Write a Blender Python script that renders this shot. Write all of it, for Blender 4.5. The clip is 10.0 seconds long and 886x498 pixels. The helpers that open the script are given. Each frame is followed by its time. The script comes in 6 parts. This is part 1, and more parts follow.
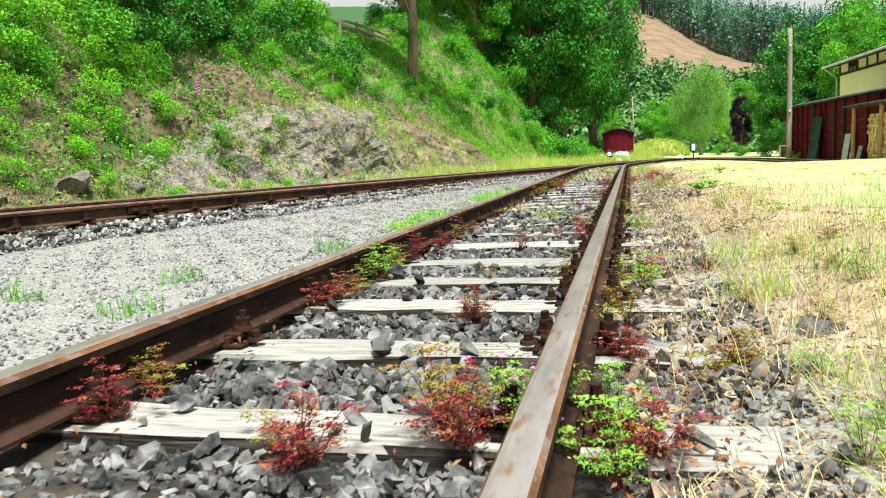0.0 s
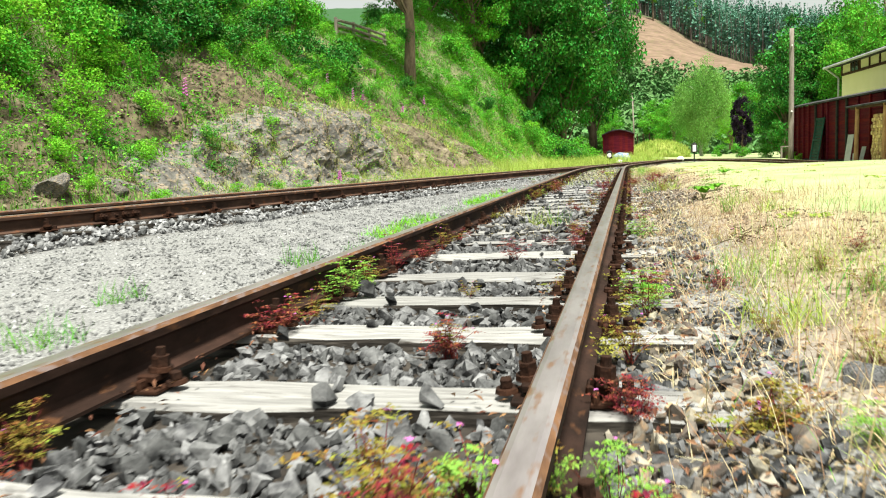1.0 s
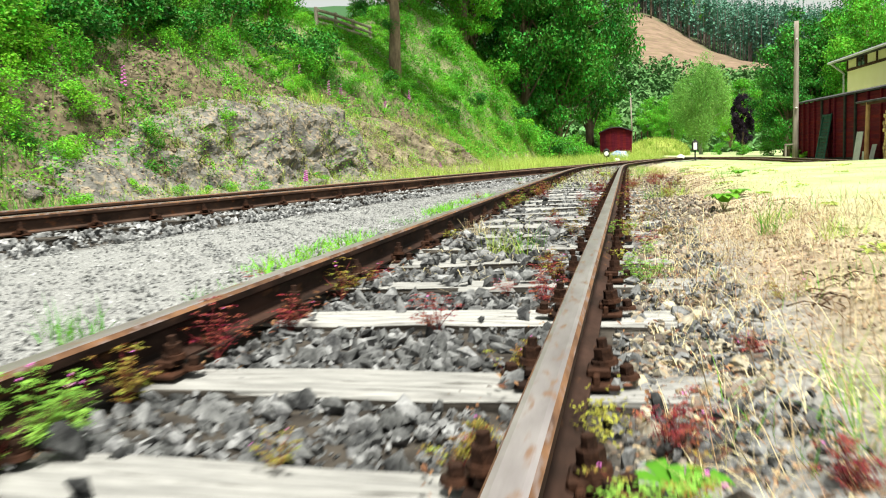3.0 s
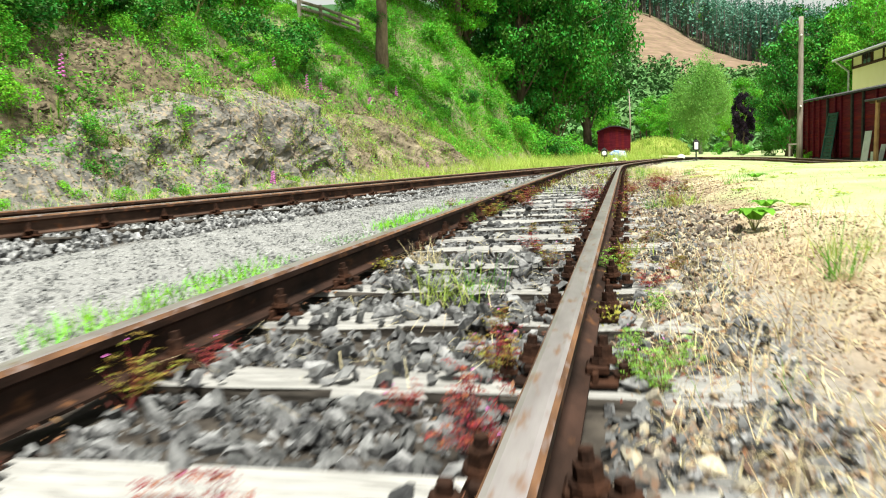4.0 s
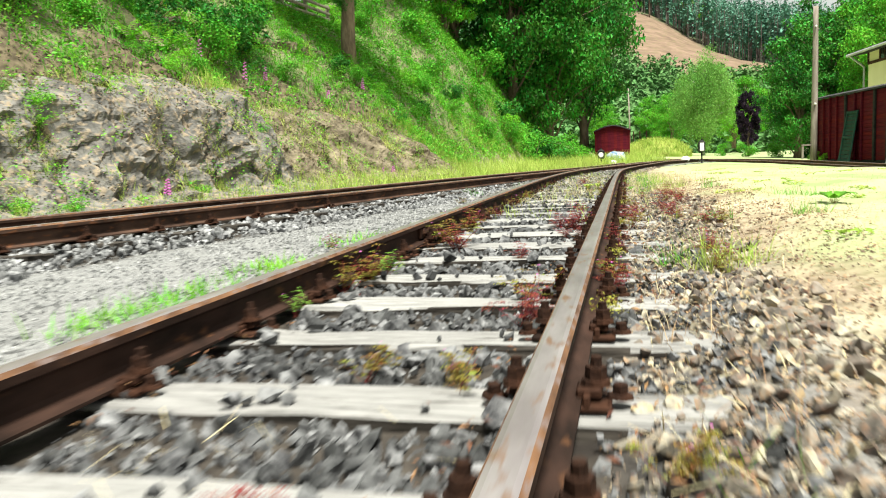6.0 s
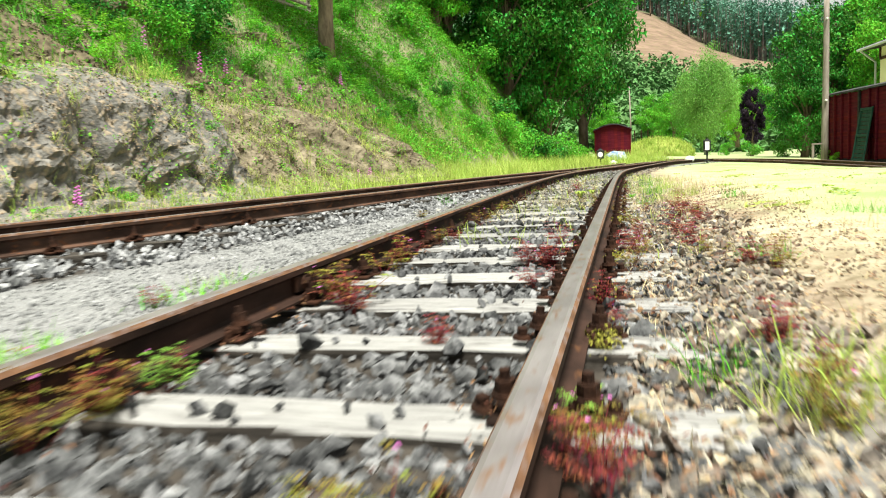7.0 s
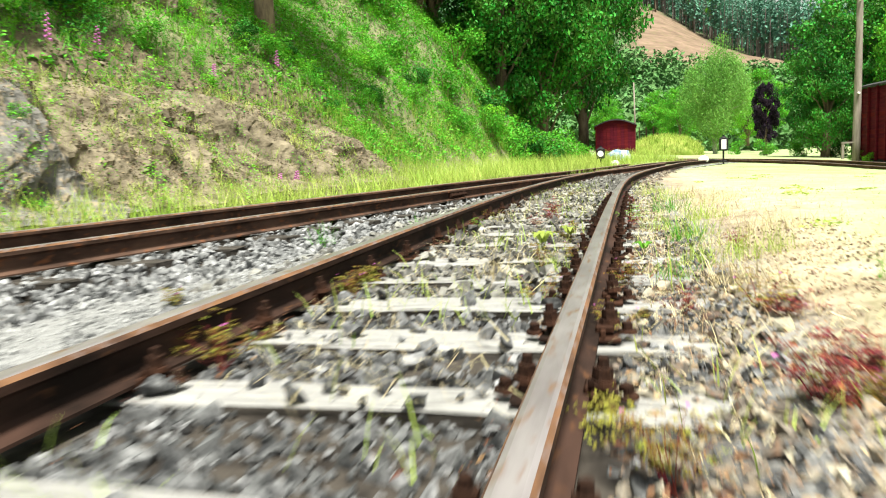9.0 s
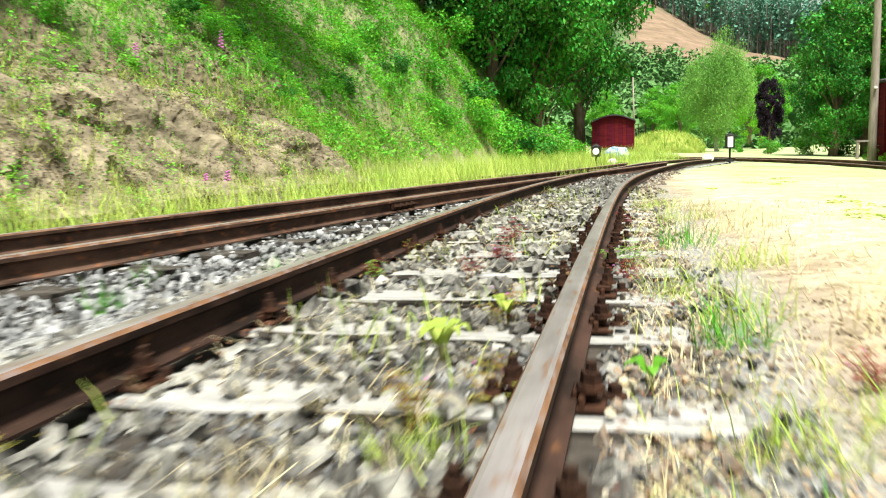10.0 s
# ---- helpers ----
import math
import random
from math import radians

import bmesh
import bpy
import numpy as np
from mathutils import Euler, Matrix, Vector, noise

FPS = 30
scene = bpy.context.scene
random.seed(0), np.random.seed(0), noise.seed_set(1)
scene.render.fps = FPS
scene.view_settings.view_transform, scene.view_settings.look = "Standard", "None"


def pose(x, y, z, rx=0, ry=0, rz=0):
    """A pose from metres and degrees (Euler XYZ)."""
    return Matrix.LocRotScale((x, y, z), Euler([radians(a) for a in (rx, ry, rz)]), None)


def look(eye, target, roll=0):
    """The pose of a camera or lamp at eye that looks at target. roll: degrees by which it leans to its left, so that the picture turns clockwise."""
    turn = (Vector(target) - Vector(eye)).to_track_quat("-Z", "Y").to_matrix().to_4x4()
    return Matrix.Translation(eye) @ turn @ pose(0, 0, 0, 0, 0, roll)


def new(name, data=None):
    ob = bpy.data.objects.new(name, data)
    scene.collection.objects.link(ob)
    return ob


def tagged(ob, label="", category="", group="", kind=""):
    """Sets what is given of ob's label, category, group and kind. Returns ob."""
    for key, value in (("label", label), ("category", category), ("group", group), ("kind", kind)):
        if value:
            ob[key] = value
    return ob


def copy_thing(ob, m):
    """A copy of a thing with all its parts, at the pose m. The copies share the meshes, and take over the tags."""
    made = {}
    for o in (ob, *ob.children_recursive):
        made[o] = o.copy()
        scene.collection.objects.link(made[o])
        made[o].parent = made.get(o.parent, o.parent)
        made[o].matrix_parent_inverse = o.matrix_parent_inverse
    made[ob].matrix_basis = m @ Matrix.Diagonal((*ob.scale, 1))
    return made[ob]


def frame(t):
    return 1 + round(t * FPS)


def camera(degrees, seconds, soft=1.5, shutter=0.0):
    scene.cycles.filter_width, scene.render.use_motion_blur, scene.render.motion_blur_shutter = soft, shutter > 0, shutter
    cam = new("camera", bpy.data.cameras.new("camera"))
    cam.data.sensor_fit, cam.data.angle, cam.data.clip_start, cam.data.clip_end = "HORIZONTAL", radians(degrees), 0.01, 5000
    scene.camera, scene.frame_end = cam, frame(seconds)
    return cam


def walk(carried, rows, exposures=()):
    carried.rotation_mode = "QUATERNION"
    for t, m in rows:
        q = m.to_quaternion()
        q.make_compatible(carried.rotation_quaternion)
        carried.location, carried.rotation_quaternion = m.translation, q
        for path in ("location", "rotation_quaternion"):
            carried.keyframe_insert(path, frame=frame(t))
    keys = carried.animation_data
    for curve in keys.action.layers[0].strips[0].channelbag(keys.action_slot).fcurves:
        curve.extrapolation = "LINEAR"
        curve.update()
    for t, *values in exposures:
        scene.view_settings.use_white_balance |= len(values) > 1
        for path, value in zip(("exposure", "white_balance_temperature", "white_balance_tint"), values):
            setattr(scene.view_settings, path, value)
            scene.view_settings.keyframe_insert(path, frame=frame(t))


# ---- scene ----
cam = camera(61.0, 10.0, soft=1.1, shutter=0.5)
PATH = [
    (0, (0.661, -1.959, 0.371), (0.175, -0.034, 0.131), -2.8),
    (0.5, (0.665, -1.804, 0.381), (0.178, 0.121, 0.142), -2.9),
    (1, (0.657, -1.554, 0.370), (0.170, 0.372, 0.134), -2.9),
    (1.5, (0.663, -1.208, 0.374), (0.178, 0.718, 0.137), -2.9),
    (2, (0.657, -0.797, 0.367), (0.170, 1.128, 0.131), -3.0),
    (2.5, (0.655, -0.439, 0.362), (0.170, 1.487, 0.124), -3.0),
    (4, (0.654, 1.338, 0.358), (0.176, 3.265, 0.115), -2.8),
    (4.5, (0.652, 2.014, 0.359), (0.173, 3.940, 0.117), -2.8),
    (5, (0.658, 2.737, 0.360), (0.180, 4.665, 0.121), -2.8),
    (5.5, (0.659, 3.537, 0.366), (0.184, 5.465, 0.125), -2.7),
    (7, (0.675, 6.033, 0.364), (0.196, 7.959, 0.123), -2.9),
    (7.5, (0.675, 6.948, 0.372), (0.193, 8.874, 0.130), -2.9),
    (8, (0.663, 7.845, 0.368), (0.176, 9.770, 0.131), -3.1),
    (8.5, (0.656, 8.813, 0.384), (0.163, 10.736, 0.140), -2.8),
    (9, (0.660, 9.832, 0.382), (0.173, 11.756, 0.133), -2.6),
    (9.5, (0.663, 10.881, 0.389), (0.175, 12.804, 0.138), -2.3),
    (10, (0.677, 11.930, 0.392), (0.195, 13.853, 0.131), -2.2),
]
walk(cam, [(t, look(eye, target, roll)) for t, eye, target, roll in PATH], exposures=[(0, 1.15, 6700, 4), (7, 1.18, 6700, 4), (10, 1.32, 6700, 4)])

# ---- light ----
world = bpy.data.worlds.new("overcast_sky")
scene.world = world
world.use_nodes = True
wn = world.node_tree
sky = wn.nodes.new("ShaderNodeTexSky")
sky.sky_type, sky.sun_disc = 'NISHITA', False
sky.sun_elevation, sky.sun_rotation = radians(58), radians(150)
sky.air_density, sky.dust_density, sky.ozone_density = 1.0, 4.0, 1.0
soft_white = wn.nodes.new("ShaderNodeMixRGB")
soft_white.inputs[0].default_value = 0.72
soft_white.inputs[2].default_value = (9.6, 9.7, 9.3, 1)
wn.links.new(sky.outputs[0], soft_white.inputs[1])
wn.links.new(soft_white.outputs[0], wn.nodes["Background"].inputs[0])
wn.nodes["Background"].inputs[1].default_value = 0.044
sun_data = bpy.data.lights.new("sun", 'SUN')
sun_data.energy, sun_data.angle, sun_data.color = 5.0, radians(14), (1.0, 0.96, 0.9)
sun = new("sun", sun_data)
sun.matrix_world = look((0, 0, 50), (0 - 9, 50 * 0.35, 0))

RNG = np.random.default_rng(7)


# ---- materials ----
def mat(name, c1, c2, scale=6.0, rough=0.85, bump=0.3, fine=60.0, c3=None, island=0.0, per_object=0.0, metal=0.0, amount3=0.5, stretch=(1, 1, 1), trans=0.0, bump_dist=0.01):
    m = bpy.data.materials.new(name)
    m.use_nodes = True
    nt = m.node_tree
    N, Lk = nt.nodes, nt.links
    bs = N["Principled BSDF"]
    bs.inputs["Roughness"].default_value = rough
    bs.inputs["Metallic"].default_value = metal
    bs.inputs["Specular IOR Level"].default_value = 0.5 if rough < 0.5 else 0.14 if trans else 0.08
    tc = N.new("ShaderNodeTexCoord")
    mp = N.new("ShaderNodeMapping")
    mp.inputs["Scale"].default_value = stretch
    Lk.new(tc.outputs["Object"], mp.inputs[0])
    n1 = N.new("ShaderNodeTexNoise")
    n1.inputs["Scale"].default_value, n1.inputs["Detail"].default_value, n1.inputs["Roughness"].default_value = scale, 5, 0.65
    n2 = N.new("ShaderNodeTexNoise")
    n2.inputs["Scale"].default_value, n2.inputs["Detail"].default_value = fine, 4
    Lk.new(mp.outputs[0], n1.inputs[0])
    Lk.new(mp.outputs[0], n2.inputs[0])
    ramp = N.new("ShaderNodeValToRGB")
    ramp.color_ramp.elements[0].position, ramp.color_ramp.elements[1].position = 0.36, 0.64
    ramp.color_ramp.elements[0].color, ramp.color_ramp.elements[1].color = (*c1, 1), (*c2, 1)
    Lk.new(n1.outputs[0], ramp.inputs[0])
    col = ramp.outputs[0]
    if c3:
        mx = N.new("ShaderNodeMixRGB")
        r3 = N.new("ShaderNodeValToRGB")
        r3.color_ramp.elements[0].position, r3.color_ramp.elements[1].position = 1 - amount3 - 0.06, 1 - amount3 + 0.06
        Lk.new(n2.outputs[0], r3.inputs[0])
        Lk.new(r3.outputs[0], mx.inputs[0])
        Lk.new(col, mx.inputs[1])
        mx.inputs[2].default_value = (*c3, 1)
        col = mx.outputs[0]
    if island or per_object:
        hs = N.new("ShaderNodeHueSaturation")
        src = N.new("ShaderNodeNewGeometry").outputs["Random Per Island"] if island else N.new("ShaderNodeObjectInfo").outputs["Random"]
        k = island or per_object
        for slot, lo, hi in (("Value", 1 - k, 1 + k), ("Hue", 0.5 - 0.05 * k, 0.5 + 0.05 * k)):
            mr = N.new("ShaderNodeMapRange")
            mr.inputs["To Min"].default_value, mr.inputs["To Max"].default_value = lo, hi
            Lk.new(src, mr.inputs[0])
            Lk.new(mr.outputs[0], hs.inputs[slot])
        Lk.new(col, hs.inputs["Color"])
        col = hs.outputs[0]
    Lk.new(col, bs.inputs["Base Color"])
    if bump:
        b = N.new("ShaderNodeBump")
        b.inputs["Strength"].default_value, b.inputs["Distance"].default_value = bump, bump_dist
        Lk.new(n2.outputs[0], b.inputs["Height"])
        Lk.new(b.outputs[0], bs.inputs["Normal"])
    if trans:
        tr = N.new("ShaderNodeBsdfTranslucent")
        Lk.new(col, tr.inputs[0])
        ms = N.new("ShaderNodeMixShader")
        ms.inputs[0].default_value = trans
        Lk.new(bs.outputs[0], ms.inputs[1])
        Lk.new(tr.outputs[0], ms.inputs[2])
        Lk.new(ms.outputs[0], N["Material Output"].inputs[0])
    return m


M_RUST = mat("rusted_steel", (0.012, 0.0075, 0.006), (0.045, 0.020, 0.012), 7, 0.75, 0.45, 60, c3=(0.085, 0.038, 0.02), amount3=0.30)
M_RAILSIDE = mat("dark_rail_web", (0.011, 0.007, 0.0055), (0.044, 0.024, 0.018), 6, 0.7, 0.4, 26, c3=(0.085, 0.04, 0.02), amount3=0.33, stretch=(1, 0.4, 1))
M_RAILRUST = mat("dusty_rusted_rail_web", (0.028, 0.017, 0.013), (0.095, 0.056, 0.04), 5, 0.75, 0.4, 30, c3=(0.15, 0.062, 0.03), amount3=0.36, stretch=(1, 0.4, 1))
M_RAILTOP = mat("worn_rail_head", (0.24, 0.21, 0.213), (0.37, 0.335, 0.338), 5, 0.28, 0.08, 22, c3=(0.26, 0.155, 0.105), amount3=0.38, metal=0.55, stretch=(2, 0.5, 2))
M_RUSTEDGE = mat("orange_rust_edge", (0.065, 0.036, 0.025), (0.20, 0.105, 0.056), 9, 0.6, 0.3, 50, c3=(0.17, 0.13, 0.12), amount3=0.42, stretch=(1, 0.5, 1))
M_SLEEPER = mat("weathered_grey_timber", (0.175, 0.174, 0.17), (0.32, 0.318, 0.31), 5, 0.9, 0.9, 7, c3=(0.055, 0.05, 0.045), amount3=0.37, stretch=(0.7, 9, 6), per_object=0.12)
M_SLEEPER_DARK = mat("dark_sleeper_timber", (0.018, 0.016, 0.014), (0.07, 0.062, 0.054), 6, 0.85, 0.6, 20, stretch=(0.6, 3, 5))
M_STONE = mat("grey_ballast_stone", (0.03, 0.031, 0.033), (0.187, 0.191, 0.195), 14, 0.85, 0.5, 60, c3=(0.185, 0.15, 0.125), amount3=0.24, island=0.55)
M_STONE_LIGHT = mat("pale_grey_siding_stone", (0.08, 0.083, 0.087), (0.30, 0.305, 0.31), 12, 0.85, 0.5, 60, island=0.5)
M_STONE_DUSTY = mat("dusty_grey_ballast", (0.05, 0.049, 0.046), (0.245, 0.24, 0.22), 13, 0.9, 0.5, 60, c3=(0.22, 0.175, 0.12), amount3=0.28, island=0.5)
M_STONE_PALE = mat("dusty_pale_stone", (0.09, 0.082, 0.07), (0.31, 0.275, 0.225), 12, 0.9, 0.5, 50, c3=(0.25, 0.175, 0.115), amount3=0.42, island=0.55)
M_CHIP = mat("fine_grey_gravel", (0.15, 0.154, 0.156), (0.28, 0.284, 0.284), 5, 0.9, 0.3, 60, island=0.42)
M_BARK = mat("brown_bark", (0.10, 0.075, 0.055), (0.22, 0.17, 0.12), 6, 0.95, 0.8, 25, stretch=(1, 1, 0.3))


# ---- helpers for meshes ----
def mesh_from(name, V, F, material=None, smooth=False):
    me = bpy.data.meshes.new(name)
    V = np.asarray(V, dtype=np.float32)
    me.vertices.add(len(V))
    me.vertices.foreach_set("co", V.ravel())
    if isinstance(F, np.ndarray):
        k = F.shape[1]
        me.loops.add(F.size)
        me.loops.foreach_set("vertex_index", F.astype(np.int32).ravel())
        me.polygons.add(len(F))
        me.polygons.foreach_set("loop_start", np.arange(0, F.size, k, dtype=np.int32))
        me.polygons.foreach_set("loop_total", np.full(len(F), k, dtype=np.int32))
        me.update(calc_edges=True)
    else:
        me.clear_geometry()
        me.from_pydata([tuple(map(float, v)) for v in V], [], F)
    me.validate()
    for m in (material if isinstance(material, (list, tuple)) else [material]):
        if m:
            me.materials.append(m)
    me.polygons.foreach_set("use_smooth", np.full(len(me.polygons), bool(smooth), dtype=bool))
    return me


def tube(bm, pts, radii, n=10):
    """One connected round tube through pts."""
    rings = []
    for i, p in enumerate(pts):
        d = (pts[min(i + 1, len(pts) - 1)] - pts[max(i - 1, 0)]).normalized()
        e = Vector((1, 0, 0)) - d * d.x
        e.normalize()
        f = d.cross(e)
        rings.append([bm.verts.new(p + e * radii[i] * math.cos(6.28319 * k / n) + f * radii[i] * math.sin(6.28319 * k / n)) for k in range(n)])
    for a, b in zip(rings[:-1], rings[1:]):
        for k in range(n):
            bm.faces.new((a[k], a[(k + 1) % n], b[(k + 1) % n], b[k]))
    bm.faces.new(rings[-1])
    bm.faces.new(rings[0][::-1])


def part(name, bm, material, parent, label="", smooth=False):
    me = bpy.data.meshes.new(name)
    bm.to_mesh(me)
    bm.free()
    if material:
        me.materials.append(material)
    if smooth:
        me.polygons.foreach_set("use_smooth", np.ones(len(me.polygons), dtype=bool))
    ob = new(name, me)
    ob.parent = parent
    if label:
        tagged(ob, label)
    return ob


def child(name, me, parent, label=""):
    ob = new(name, me)
    ob.parent = parent
    if label:
        tagged(ob, label)
    return ob


def box(bm, cx, cy, cz, sx, sy, sz, bevel=0.0, rz=0.0, rx=0.0, ry=0.0):
    g = bmesh.ops.create_cube(bm, size=1, matrix=pose(cx, cy, cz, rx, ry, rz) @ Matrix.Diagonal((sx, sy, sz, 1)))
    if bevel:
        es = list({e for v in g["verts"] for e in v.link_edges})
        bmesh.ops.bevel(bm, geom=es, offset=bevel, segments=1, affect='EDGES')
    return g


def cyl(bm, a, b, r1, r2, n=8):
    a, b = Vector(a), Vector(b)
    d = b - a
    m = Matrix.Translation((a + b) / 2) @ d.to_track_quat("Z", "Y").to_matrix().to_4x4()
    bmesh.ops.create_cone(bm, cap_ends=True, segments=n, radius1=r1, radius2=r2, depth=d.length, matrix=m)


def thing(name, x, y, z, label, category, group="", rz=0.0, kind=""):
    ob = new(name)
    ob.matrix_basis = pose(x, y, z, 0, 0, rz)
    return tagged(ob, label, category, group, kind)


# ---- the lie of the land ----
def foot(y):
    return np.interp(y, [-30, 0, 6, 11, 14, 18, 21, 25, 30, 40, 60, 120], [-16, -8.3, -6.6, -5.8, -5.25, -5.2, -4.75, -4.25, -3.9, -3.5, -3.2, -3.2])


def centre_two(y):
    return np.interp(y, [-20, -8, 0, 4, 8, 12, 16, 18, 20, 22, 24, 26, 28, 30, 32, 34], [-6.3, -5.1, -4.24, -3.79, -3.32, -2.82, -2.27, -1.96, -1.64, -1.29, -0.92, -0.52, -0.07, 0.45, 1.02, 1.65])


def smooth01(v, a, b):
    s = np.clip((v - a) / (b - a), 0, 1)
    return s * s * (3 - 2 * s)


def wobble(x, y, s, seed=0):
    return (np.sin(x * s + seed) * np.cos(y * s * 1.13 + 1.7 * seed) + 0.6 * np.sin(x * s * 2.3 + y * s * 1.7 + seed * 2.1) + 0.35 * np.sin(y * s * 4.1 - x * s * 3.3 + seed)) / 1.95


def right_fall(x, y):
    return -0.05 * np.clip(x - 1.5, 0, 14) * smooth01(y, 12, 34)


def top_z(x, y):
    """Height of the main rails' heads."""
    return 0.0 + right_fall(x, y) - 0.13 * smooth01(y, 14, 30)


def siding_lift(y):
    """How far the siding lies above the main line."""
    y = np.clip(y, -8, 30)
    return (0.172 - 0.0107 * y + 0.13 * smooth01(y, 14, 30)) * (1 - smooth01(y, 22, 26))


def crag(y):
    return smooth01(y, 9.5, 13) * (1 - smooth01(y, 15.5, 18.5))


def ground_z(x, y):
    x, y = np.asarray(x, float), np.asarray(y, float)
    z = np.full(np.broadcast(x, y).shape, -0.125)
    z = z + right_fall(x, y) - 0.13 * smooth01(y, 14, 30)
    edge = centre_two(y) + 1.1
    z = z + (siding_lift(y) - 0.095 * (1 - smooth01(y, 19, 24))) * np.clip((-0.7 - x) / np.maximum(-0.7 - edge, 0.3), 0, 1)
    # the raised dry verge beside the track
    z = z + (0.10 + 0.03 * wobble(x, y, 1.3, 2)) * smooth01(x, 0.95, 1.7) * (1 - smooth01(y, 9, 22))
    z = z - 0.05 * (1 - smooth01(np.abs(x), 0.75, 1.0)) * (1 - smooth01(y, 18, 26))
    z = z + 0.012 * wobble(x, y, 5.0, 3) + 0.01 * wobble(x, y, 11.0, 1)
    d = foot(y) - x
    rough = smooth01(d, 0.0, 0.5) * (1 - smooth01(d, 6, 10))
    d2 = d + rough * (0.35 * wobble(y, x * 0.4, 0.9, 5) + 0.22 * wobble(y, x, 2.6, 1))
    soft = np.interp(d2, [-0.6, 0, 0.3, 1.0, 1.6, 2.8, 5, 7, 9, 20, 60, 150], [0, 0.12, 0.4, 1.0, 1.85, 3.1, 5.0, 6.1, 6.4, 6.6, 12, 20])
    steep = np.interp(d2, [-0.6, 0, 0.15, 0.4, 0.7, 1.3, 2.1, 3.2, 5, 7, 9, 20, 60, 150], [0, 0.12, 0.5, 1.3, 1.65, 2.15, 2.8, 3.8, 5.2, 6.1, 6.4, 6.6, 12, 20])
    w = crag(y)
    h = soft + (steep - soft) * w
    h = h * np.interp(y, [-40, 40, 60, 90], [1, 1, 0.75, 0.35])
    h = h * (1 + 0.5 * smooth01(y, 30, 36) * (1 - smooth01(y, 47, 56)) * (1 - smooth01(d, 5, 9)))
    h = h + rough * (0.10 * wobble(y, h, 3.1, 4) + 0.05 * wobble(y, h * 1.4, 8.0, 6))
    return z + h


def grid_axis(stops):
    out = []
    for a, b, s in stops:
        out.append(np.arange(a, b, s))
    return np.concatenate(out + [[stops[-1][1]]])


GX = grid_axis([(-150, -40, 10), (-40, -12, 1.0), (-12, -3, 0.11), (-3, 3, 0.12), (3, 16, 0.5), (16, 60, 4), (60, 300, 30)])
GY = grid_axis([(-60, -6, 3), (-6, 30, 0.14), (30, 60, 0.6), (60, 140, 5), (140, 700, 40)])
XX, YY = np.meshgrid(GX, GY)
ZZ = ground_z(XX, YY)
nx, ny = len(GX), len(GY)
idx = np.arange(nx * ny).reshape(ny, nx)
quads = np.stack([idx[:-1, :-1], idx[:-1, 1:], idx[1:, 1:], idx[1:, :-1]], -1).reshape(-1, 4)


def zone_colours():
    """Soil kinds at each point of the ground: gravel, green sward, bank soil."""
    d = foot(YY) - XX
    dust = 0.3 * wobble(XX, YY, 3.0, 4)
    strip = smooth01(XX + dust, centre_two(YY) - 1.2, centre_two(YY) - 0.8) * (1 - smooth01(XX, 0.95, 1.25 + 0.2 * wobble(YY, XX, 2.0, 3))) * (1 - smooth01(YY, 22, 32))
    n = wobble(XX, YY, 0.8, 9) * 0.5 + 0.5
    green = np.clip(smooth01(XX + 0.5 * wobble(XX, YY, 1.1, 4), 1.3, 2.5) * (0.55 + 0.45 * smooth01(YY, 0.0, 5)) * (0.8 + 0.5 * n), 0, 1) * (0.25 + 0.75 * smooth01(YY, -0.5, 4)) * (1 - 0.55 * smooth01(YY, 12, 17) * (1 - smooth01(YY, 24, 30)))
    green = np.maximum(green, smooth01(-XX, -centre_two(YY) + 0.6, -centre_two(YY) + 1.2) * (d < 0.3) * smooth01(YY, 11, 17))
    green = np.maximum(green, smooth01(YY, 30, 40) * (XX < 3))
    green = np.clip(1.5 * green, 0, 1)
    bank = np.maximum(smooth01(d, -0.1, 0.4), smooth01(-XX, -centre_two(YY) + 0.7, -centre_two(YY) + 1.1) * (1 - smooth01(YY, 11, 16)))
    lush = smooth01(d + 0.9 * wobble(YY, XX, 0.7, 3) + 0.6 * wobble(YY, XX, 2.1, 8), 1.6, 3.2)
    lush = np.maximum(lush, smooth01(YY, 24, 28) * bank)
    return strip, np.maximum(green * (1 - bank), 0.35 * lush * bank), bank


